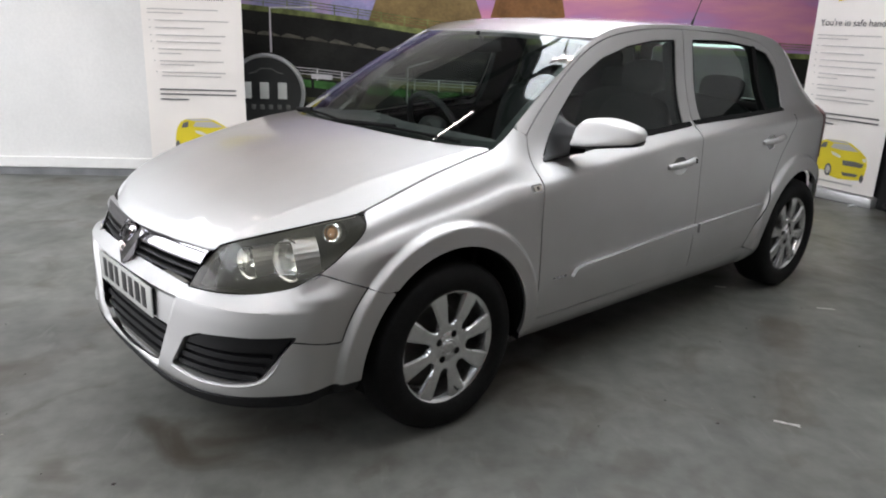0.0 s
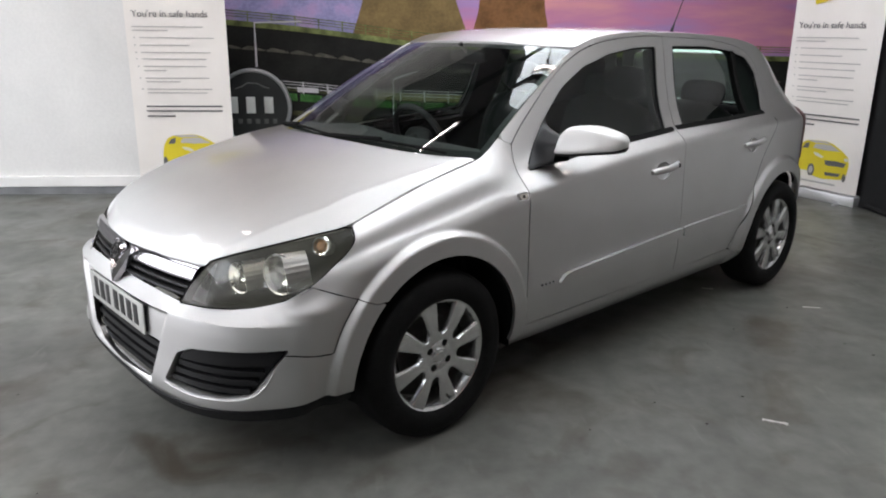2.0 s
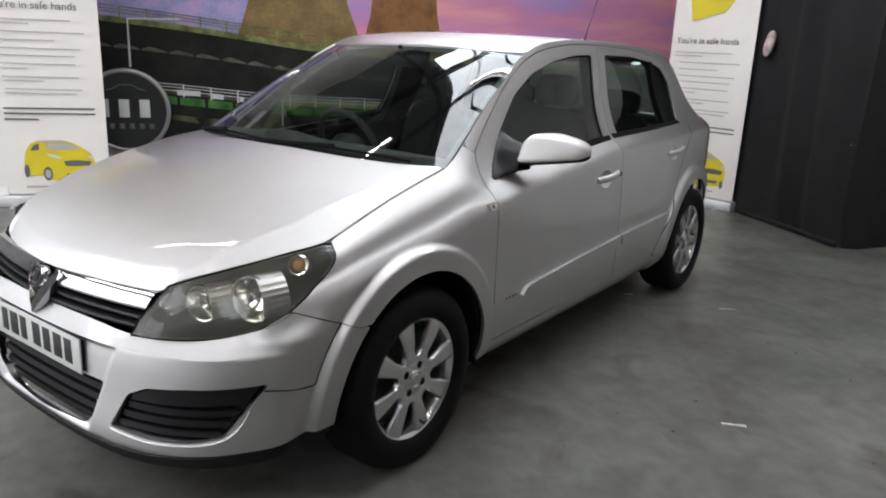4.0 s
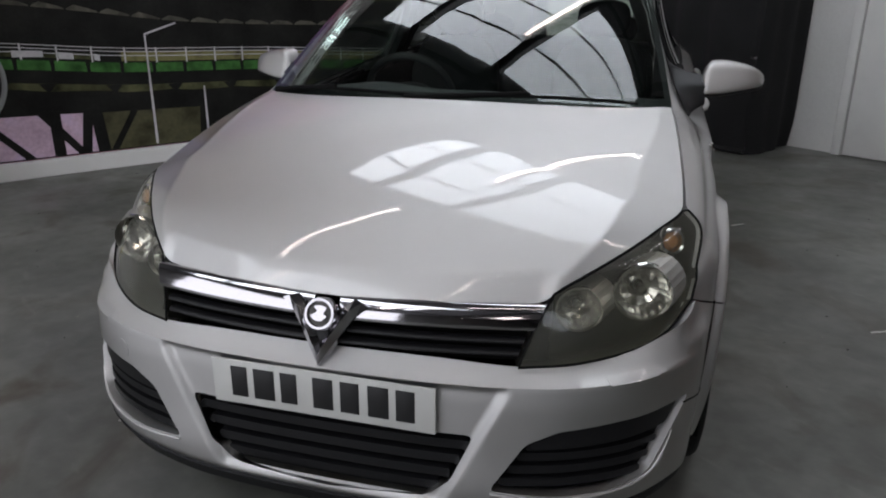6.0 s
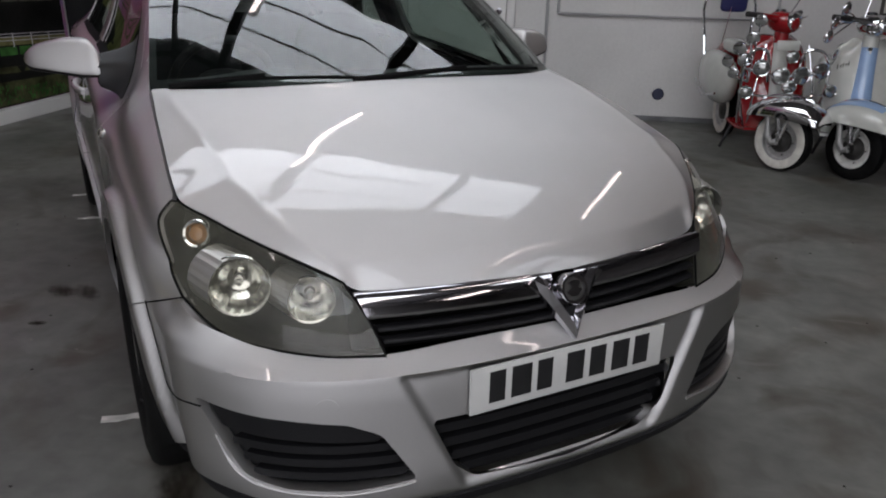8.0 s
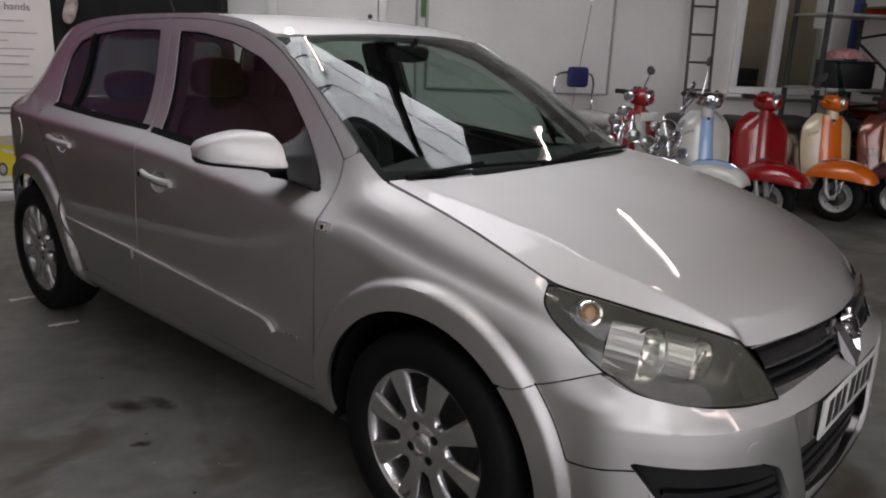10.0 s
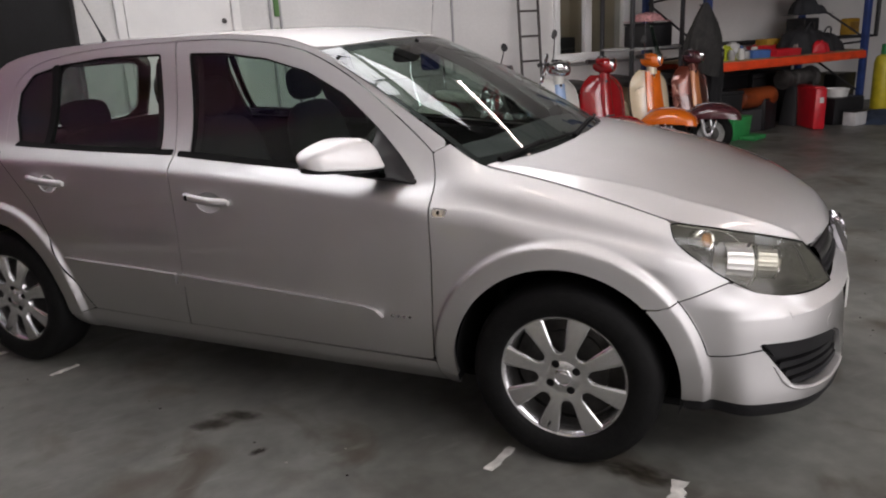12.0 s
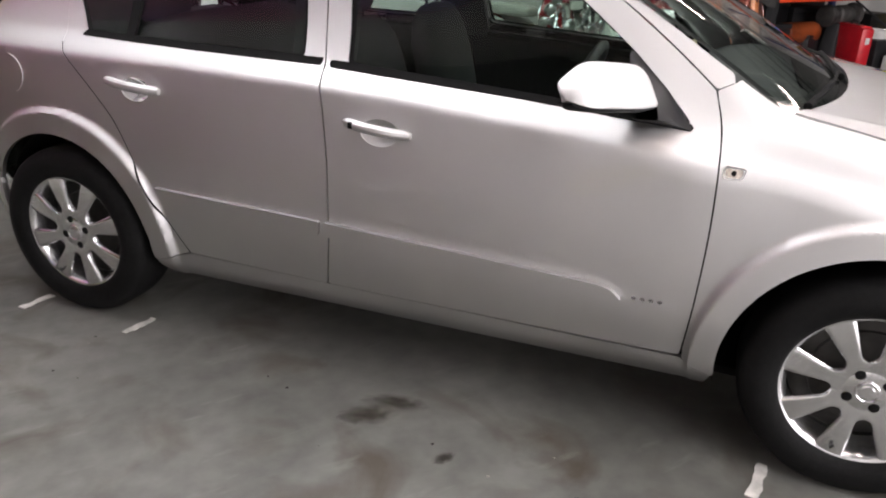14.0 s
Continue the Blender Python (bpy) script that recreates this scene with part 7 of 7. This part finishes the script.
def hung(name, label, category, at, z0, z1, half, mat, seed=0):
    """A garment hung from a hook: a gathered sleeve of cloth, narrow at the top, with deep folds."""
    r = random.Random(seed)
    p0, p1, p2 = [r.uniform(0, 6.3) for _ in range(3)]

    def f(u, v):
        a = 2 * math.pi * u
        w = half * (1 - v ** 3.2) * (0.70 + 0.30 * math.sin(math.pi * (0.15 + 0.80 * v))) + 0.025
        fold = 1 + 0.10 * math.sin(5 * a + 4 * v + p0) + 0.06 * math.sin(9 * a - 6 * v + p1)
        z = z0 + (z1 - z0) * v + 0.035 * math.sin(2 * a + p2) * (1 - v) ** 2
        return Vector((w * math.cos(a) * fold, -0.05 + (0.45 * w + 0.01) * math.sin(a) * fold, z))
    t = thing(name, label, category, at=room(at[0], at[1], 0))
    part("cloth", grid_bm(f, 48, 26, thick=0.008), mat, t, angle=80)
    part("hook", tube_bm([(0.08, 0.10, z1 - 0.02), (0.0, -0.03, z1 - 0.03), (0.0, -0.06, z1 + 0.03)], 0.008, n=6), STEEL_DARK, t)
    return t


hung("coat", "dark grey coat hung on the rack upright", "coat", (5.40, 2.80), 0.80, 1.56, 0.235, material("dark_coat_cloth", (0.024, 0.023, 0.022), rough=0.95, grain=0.3, stain=0.3, stain_scale=12), 2)
hung("overalls", "black overalls hung beside the coat", "overalls", (5.64, 2.86), 0.42, 1.36, 0.115, material("black_overall_cloth", (0.008, 0.008, 0.009), rough=0.95, grain=0.3), 6)


def soft(name, label, category, at, humps, mat, turn=0.0, seed=0, base=0.0):
    """A lumpy soft thing: one skin over a few rounded humps (x, y, height, length, width)."""
    rng = random.Random(seed)
    ph = [rng.uniform(0, 6.3) for _ in range(6)]
    x0, x1 = min(h[0] - h[3] for h in humps), max(h[0] + h[3] for h in humps)
    y0, y1 = min(h[1] - h[4] for h in humps), max(h[1] + h[4] for h in humps)

    def f(u, v):
        x, y = x0 + (x1 - x0) * u, y0 + (y1 - y0) * v
        z = base
        for hx, hy, hh, hl, hw in humps:
            r = ((x - hx) / hl) ** 2 + ((y - hy) / hw) ** 2
            z = max(z, hh * max(0.0, 1 - r) ** 0.42)
        fold = 0.5 + 0.5 * math.sin(31 * x + 9 * math.sin(17 * y + ph[0]) + ph[1])
        edge = max(0.0, 16 * u * (1 - u) * v * (1 - v)) ** 0.3
        return Vector((x + 0.012 * math.sin(40 * y + ph[2]), y + 0.012 * math.sin(37 * x + ph[3]), z * (0.90 + 0.10 * fold) * min(1.0, edge * 1.3) + 0.004))
    t = part(name, grid_bm(f, 44, 30, thick=0.006), mat, None, at=room(at[0], at[1], at[2], turn), angle=80)
    return tagged(t, label, category)


def canister(name, label, category, at, r, h, mat, cap, cap_h=0.2):
    t = thing(name, label, category, at=room(at[0], at[1], at[2]))
    part("body", lathe_bm([(0, 0), (r * 0.94, 0), (r, 0.006), (r, h * 0.92), (r * 0.8, h), (0, h)], 20, "z"), mat, t)
    part("lid", lathe_bm([(0, h * (1 + cap_h)), (r * 0.5, h * (1 + cap_h)), (r * 0.56, h * (1 + cap_h * 0.8)), (r * 0.56, h * 0.97), (0, h * 0.97)], 16, "z"), cap, t)
    return t


SHELF = 0.906
soft("rag_pile", "pile of pink rags on a black box", "rags", (5.12, 3.35, 1.393), ((0, 0, 0.10, 0.20, 0.16), (0.06, 0.02, 0.07, 0.22, 0.15)), material("pink_rags", (0.42, 0.20, 0.20), rough=0.95, stain=0.5, stain_scale=30), 10, 17)
WHITE_P, BLUE_P, OCHRE_P = plastic("white_card", (0.6, 0.6, 0.58), 0.7), plastic("blue_card", (0.04, 0.12, 0.32), 0.6), plastic("ochre_card", (0.40, 0.22, 0.02), 0.7)
NYLON = plastic("black_nylon", (0.013, 0.013, 0.015), 0.8)
soft("hi_vis_vest", "crumpled yellow-green work vest on the rack", "vest", (6.12, 3.12, SHELF), ((0, 0, 0.17, 0.17, 0.15), (0.10, 0.03, 0.12, 0.14, 0.12)), plastic("lime_cloth", (0.42, 0.48, 0.03), 0.9), 12, 3)
for a, b, r, h, mat, cap, what in ((5.90, 2.97, 0.042, 0.11, RIM_GREY, BLACK_P, "grey"), (5.99, 3.02, 0.036, 0.14, NYLON, WHITE_P, "black"), (6.08, 2.95, 0.045, 0.10, RIM_GREY, RIM_GREY, "grey"), (6.26, 2.96, 0.038, 0.13, WHITE_P, BLUE_P, "white"), (6.38, 3.0, 0.050, 0.09, RIM_GREY, BLACK_P, "grey"), (6.80, 3.22, 0.040, 0.12, WHITE_P, RED_P, "white")):
    canister("tin", what + " tin with a cap standing on the rack", "tin", (a, b, SHELF), r, h, mat, cap)
canister("white_kettle", "round white canister at the back of the rack", "canister", (6.50, 3.30, SHELF), 0.085, 0.17, WHITE_P, RIM_GREY, 0.12)
crate("parts_box", "blue parts box on the rack", "box", (0.27, 0.18, 0.085), (6.55, 2.98, SHELF), BLUE_P, -8, bevel=0.012, lid=BLUE_P)
crate("carton", "small white carton on the rack", "box", (0.16, 0.12, 0.06), (6.42, 3.12, SHELF), WHITE_P, 20, bevel=0.004)
tray = thing("red_tray", "shallow red tray with a raised rim on the rack", "tray", at=room(6.98, 3.0, SHELF, 4))
part("floor_pan", box_bm((0.50, 0.28, 0.012), (0, 0, 0.006), 0.003), RED_P, tray)
for dx, dy, lx, ly in ((0, 0.135, 0.50, 0.012), (0, -0.135, 0.50, 0.012), (0.245, 0, 0.012, 0.258), (-0.245, 0, 0.012, 0.258)):
    part("rim", box_bm((lx, ly, 0.07), (dx, dy, 0.046), 0.004), RED_P, tray)
crate("red_toolbox", "low red toolbox behind the tray", "toolbox", (0.34, 0.16, 0.11), (7.02, 3.30, SHELF), RED_P, -6, lid=RED_P)
crate("ochre_carton", "ochre cardboard carton at the back of the rack", "box", (0.26, 0.20, 0.19), (7.34, 3.44, SHELF), OCHRE_P, -6, bevel=0.006)
bag = soft("holdall", "bulky black holdall bag on the rack", "bag", (7.78, 3.16, SHELF), ((-0.18, 0.02, 0.33, 0.40, 0.24), (0.22, 0.0, 0.24, 0.40, 0.23), (0.0, 0.04, 0.28, 0.52, 0.22)), NYLON, 5, 8)
for dx, hh in ((-0.20, 0.37), (0.18, 0.29)):
    part("strap", tube_bm(spline([(dx - 0.10, -0.10, hh - 0.12), (dx - 0.05, -0.13, hh), (dx + 0.05, -0.13, hh), (dx + 0.10, -0.10, hh - 0.12)], 5), 0.010, n=6), NYLON, bag)
soft("red_cloth", "bundled red cloth against the black holdall", "cloth", (7.66, 2.93, SHELF), ((0, 0, 0.16, 0.15, 0.09),), RED_P, 8, 5)
soft("work_gloves", "pair of pale work gloves by the holdall", "gloves", (7.30, 3.02, SHELF), ((0, 0, 0.13, 0.06, 0.06), (0.03, 0.05, 0.20, 0.05, 0.06)), plastic("grimy_cotton", (0.28, 0.22, 0.20), 0.95), 0, 9)
crate("dark_case", "tall dark equipment case on the rack", "case", (0.34, 0.28, 0.42), (8.20, 3.60, SHELF), BLACK_P, 5)
soft("dark_jacket", "dark jacket thrown over the equipment case", "jacket", (8.24, 3.58, SHELF + 0.465), ((-0.06, 0, 0.24, 0.20, 0.18), (0.12, 0.0, 0.14, 0.18, 0.18)), plastic("slate_cloth", (0.030, 0.032, 0.036), 0.95), 0, 12)
meter = thing("meter_box", "yellow meter box fixed on the wall pipe", "meter", at=room(9.93, 4.05, 1.04))
part("body", box_bm((0.30, 0.12, 0.24), (0, 0, 0.12), 0.02), OCHRE_P, meter)
part("cover", box_bm((0.20, 0.02, 0.12), (0, -0.066, 0.13), 0.01), plastic("ochre_dark", (0.25, 0.13, 0.02)), meter)
# under the beam
drum = thing("gas_drum", "orange and brown drum lying under the rack", "drum", at=room(6.66, 3.14, 0.41))
part("barrel", lathe_bm([(0, -0.44), (0.10, -0.44), (0.122, -0.41), (0.125, -0.2), (0.130, -0.19), (0.125, -0.18), (0.125, 0.36), (0.115, 0.40), (0, 0.41)], 32, "x"), material("orange_brown_drum", (0.20, 0.040, 0.010), rough=0.4, stain=0.7, stain_scale=5), drum)
part("end_cap", lathe_bm([(0, 0.47), (0.045, 0.465), (0.085, 0.44), (0.105, 0.40), (0.10, 0.39)], 28, "x"), RIM_GREY, drum)
part("cradle", box_bm((0.60, 0.22, 0.27), (0, 0, -0.27), 0.01), STEEL_DARK, drum)
WORN = material("worn_grey_metal", (0.055, 0.052, 0.050), rough=0.6, metal=0.3, stain=0.6, stain_scale=8)
wd = thing("bench_grinder", "worn dark grey grinder on a stand under the rack", "machine", at=room(7.52, 3.12, 0))
part("motor", lathe_bm([(0, -0.26), (0.06, -0.26), (0.085, -0.22), (0.09, -0.10), (0.11, -0.08), (0.115, 0.08), (0.09, 0.10), (0.085, 0.22), (0, 0.24)], 28, "x", m=Matrix.Translation((0, 0, 0.60))), WORN, wd)
for x, r in ((-0.26, 0.13), (0.26, 0.145)):
    part("wheel_guard", lathe_bm([(0, -0.05), (r * 0.5, -0.055), (r * 0.92, -0.04), (r, 0), (r * 0.92, 0.04), (r * 0.5, 0.055), (0, 0.05)], 28, "x", m=Matrix.Translation((x, 0, 0.595))), WORN, wd)
part("stand", box_bm((0.30, 0.26, 0.50), (0, 0, 0.25), 0.02, taper=(0.6, 0.6)), STEEL_DARK, wd)
red_box = thing("red_case", "bright red metal case standing on its edge on the floor", "case", at=room(7.42, 2.84, 0, -118))
part("body", box_bm((0.58, 0.15, 0.50), (0, 0, 0.252), 0.025), RED_P, red_box)
part("lid", box_bm((0.50, 0.13, 0.02), (-0.01, 0, 0.510), 0.008), RED_P, red_box)
part("handle", tube_bm([(-0.08, 0, 0.515), (-0.06, 0, 0.555), (0.06, 0, 0.555), (0.08, 0, 0.515)], 0.010, n=8), BLACK_P, red_box)
part("label_bar", box_bm((0.002, 0.05, 0.07), (0.291, 0.01, 0.36), 0), PLATE, red_box)
crate("green_crate", "green plastic crate on the floor", "crate", (0.36, 0.28, 0.27), (6.04, 2.86, 0), GREEN_P, 10, taper=(1.1, 1.1))
crate("green_tray", "small green tray lying on the floor", "tray", (0.30, 0.20, 0.05), (6.18, 2.66, 0), GREEN_P, 14)
crate("black_crate", "black plastic crate with a white tub on it", "crate", (0.52, 0.40, 0.34), (7.98, 2.85, 0), BLACK_P, -6)
tub = thing("white_tub", "white plastic tub on the black crate", "tub", at=room(7.95, 2.84, 0.341))
part("body", lathe_bm([(0, 0.0), (0.13, 0.0), (0.15, 0.09), (0.155, 0.10), (0.145, 0.10), (0.125, 0.01), (0, 0.01)], 28, "z"), plastic("white_plastic", (0.62, 0.62, 0.60)), tub)
crate("battery", "white and black car battery on the floor", "battery", (0.26, 0.17, 0.17), (7.92, 2.54, 0), plastic("battery_white", (0.5, 0.5, 0.5)), 4, lid=BLACK_P)
# black boxes added as stand-ins for the shade below the beam
for size, a, b, turn in (((0.60, 0.45, 0.62), 5.98, 3.62, 4), ((0.55, 0.40, 0.50), 6.05, 3.16, -8), ((0.70, 0.40, 0.66), 6.75, 3.72, 2), ((0.60, 0.42, 0.60), 7.45, 3.66, -5), ((0.62, 0.45, 0.55), 8.10, 3.55, 6), ((0.34, 0.30, 0.36), 6.92, 3.18, 14)):
    crate("shade_box", "black box added to stand for the shade under the rack", "box", size, (a, b, 0), BLACK_P, turn, lid=BLACK_P)
# stacked tyres, likewise added to keep that space dark
for i in range(3):
    ty = thing("filler_tyre", "black tyre added to fill the darkness under the rack", "tyre", "stacked tyres", room(5.42 - 0.02 * i, 3.30 + 0.015 * i, 0.19 * i))
    part("tread", lathe_bm([(0.17, 0.02), (0.21, 0.0), (0.28, 0.005), (0.30, 0.04), (0.305, 0.09), (0.30, 0.145), (0.28, 0.182), (0.21, 0.187), (0.17, 0.17), (0.17, 0.02)], 40, "z"), RUBBER, ty)
yc = thing("yellow_cylinder", "tall yellow cylinder with a green valve cap", "cylinder", at=room(9.66, 3.30, 0))
part("body", lathe_bm([(0, 0), (0.12, 0), (0.125, 0.02), (0.125, 0.66), (0.10, 0.74), (0.05, 0.77), (0, 0.775)], 28, "z"), plastic("yellow_gas_paint", (0.60, 0.48, 0.03)), yc)
part("valve", lathe_bm([(0, 0.92), (0.045, 0.91), (0.05, 0.80), (0.05, 0.76)], 20, "z"), GREEN_P, yc)
soft("blue_cloth", "crumpled dark blue cloth on the floor", "cloth", (8.60, 2.60, 0), ((-0.25, 0, 0.07, 0.34, 0.2), (0.15, 0.05, 0.11, 0.38, 0.24)), plastic("navy_cloth", (0.02, 0.035, 0.065), 0.9), 15, 21)
crate("dark_bin", "dark waste bin behind the rack's end", "bin", (0.45, 0.40, 0.55), (8.98, 3.62, 0), BLACK_P, 3, taper=(1.08, 1.08))
pipe = part("pipe", tube_bm([(6.0, 4.07, 1.06), (9.2, 4.07, 1.02), (10.64, 4.07, 1.0), (10.64, 4.07, 3.0)], 0.030, n=8), STEEL_DARK, None, at=ROOM.copy())
tagged(pipe, "black pipe run along the wall behind the rack", "pipe")

# ---- litter and tape on the floor ----
TAPE = material("worn_white_tape", (0.50, 0.49, 0.46), rough=0.7, stain=0.3, stain_scale=25)
FLOOR_Z = ROOM.translation.z


def scrap(name, label, pts, mat, h=0.002):
    ob = part(name, prism_bm(pts, h), mat, None, smooth=False, at=Matrix.Translation((0, 0, FLOOR_Z + 0.0005)))
    return tagged(ob, label, "floor mark", "marks on the floor")


def strip(p, q, w, seed):
    r = random.Random(seed)
    p, q = Vector(p), Vector(q)
    d = (q - p).normalized()
    n = Vector((-d.y, d.x))
    k = 7
    left = [p + (q - p) * i / k + n * w * (0.5 + r.uniform(-0.22, 0.22)) for i in range(k + 1)]
    right = [p + (q - p) * i / k - n * w * (0.5 + r.uniform(-0.22, 0.22)) for i in range(k + 1)]
    return [tuple(v) for v in left + right[::-1]]


for i, (p, q, w) in enumerate((((1.090, -0.950), (1.120, -0.790), 0.030), ((1.690, -0.940), (1.690, -0.800), 0.045), ((-1.535, -0.920), (-1.520, -0.790), 0.030),
                           ((-1.050, -0.915), (-1.025, -0.785), 0.028), ((0.290, 1.575), (0.252, 1.660), 0.016), ((-1.10, 1.14), (-1.16, 1.21), 0.014), ((-0.965, 0.61), (-1.0, 0.66), 0.012))):
    scrap("floor_tape", "short scrap of worn white tape stuck to the floor", strip(p, q, w, i), TAPE)


def oil_material():
    m = bpy.data.materials.new("old_oil_stain")
    m.use_nodes = True
    nt = m.node_tree
    nt.nodes.clear()
    co = nt.nodes.new("ShaderNodeTexCoord")
    gr = nt.nodes.new("ShaderNodeTexGradient")
    gr.gradient_type = "SPHERICAL"
    n = nt.nodes.new("ShaderNodeTexNoise")
    n.inputs["Scale"].default_value, n.inputs["Detail"].default_value = 4.6, 12.0
    mul = nt.nodes.new("ShaderNodeMath")
    mul.operation = "MULTIPLY"
    r = nt.nodes.new("ShaderNodeMapRange")
    r.inputs["From Min"].default_value, r.inputs["From Max"].default_value = 0.17, 0.52
    r.inputs["To Max"].default_value = 0.6
    df = nt.nodes.new("ShaderNodeBsdfPrincipled")
    df.inputs["Base Color"].default_value, df.inputs["Roughness"].default_value = (0.030, 0.022, 0.013, 1), 0.55
    tr = nt.nodes.new("ShaderNodeBsdfTransparent")
    mx = nt.nodes.new("ShaderNodeMixShader")
    o = nt.nodes.new("ShaderNodeOutputMaterial")
    nt.links.new(co.outputs["Object"], gr.inputs[0])
    nt.links.new(co.outputs["Object"], n.inputs["Vector"])
    nt.links.new(gr.outputs["Fac"], mul.inputs[0])
    nt.links.new(n.outputs["Fac"], mul.inputs[1])
    nt.links.new(mul.outputs[0], r.inputs["Value"])
    nt.links.new(r.outputs[0], mx.inputs[0])
    nt.links.new(tr.outputs[0], mx.inputs[1])
    nt.links.new(df.outputs[0], mx.inputs[2])
    nt.links.new(mx.outputs[0], o.inputs[0])
    return m


OIL = oil_material()
for x, y, rx, ry, turn in ((0.03, -0.93, 0.17, 0.075, 15), (0.27, -1.12, 0.06, 0.035, 60), (1.56, -0.80, 0.24, 0.10, -10), (-0.02, -1.02, 0.15, 0.08, 30)):
    ob = part("oil_stain", prism_bm([(math.cos(i * math.pi / 16), math.sin(i * math.pi / 16)) for i in range(32)], 0.2), OIL, None, smooth=False, at=Matrix.Translation((x, y, FLOOR_Z + 0.0006)) @ Matrix.Rotation(radians(turn), 4, "Z") @ Matrix.Diagonal((rx, ry, 0.004, 1)))
    tagged(ob, "dark blotchy oil stain soaked into the concrete floor", "floor mark", "marks on the floor")

# grit, flaked paint and crumbs of rust lying about
for name, label, mat, count, small, big, seed in (
    ("floor_grit", "dark grit and crumbs scattered over the concrete floor", material("dark_grit", (0.022, 0.019, 0.015), rough=0.9), 260, 0.003, 0.010, 41),
    ("paint_flakes", "pale flakes and dust specks scattered over the concrete floor", material("pale_flakes", (0.26, 0.25, 0.22), rough=0.9), 130, 0.003, 0.009, 43),
):
    r = random.Random(seed)
    verts, faces = [], []
    for _ in range(count):
        x, y = r.uniform(-3.2, 3.4), r.choice((-1, 1)) * r.uniform(0.95, 3.2)
        if r.random() < 0.25:
            x, y = r.uniform(2.3, 3.6), r.uniform(-1.5, 2.2)
        size, turn, h = r.uniform(small, big), r.uniform(0, 6.3), r.uniform(0.0012, 0.003)
        ring = [(x + size * r.uniform(0.5, 1.0) * math.cos(turn + q * 1.2566), y + size * r.uniform(0.4, 0.9) * math.sin(turn + q * 1.2566)) for q in range(5)]
        n = len(verts)
        verts += [(px, py, FLOOR_Z) for px, py in ring] + [(x, y, FLOOR_Z + h)]
        faces += [(n + q, n + (q + 1) % 5, n + 5) for q in range(5)]
    grit = mesh_ob(name, verts, faces, mat, None, smooth=False)
    tagged(grit, label, "grit", kind="stuff")
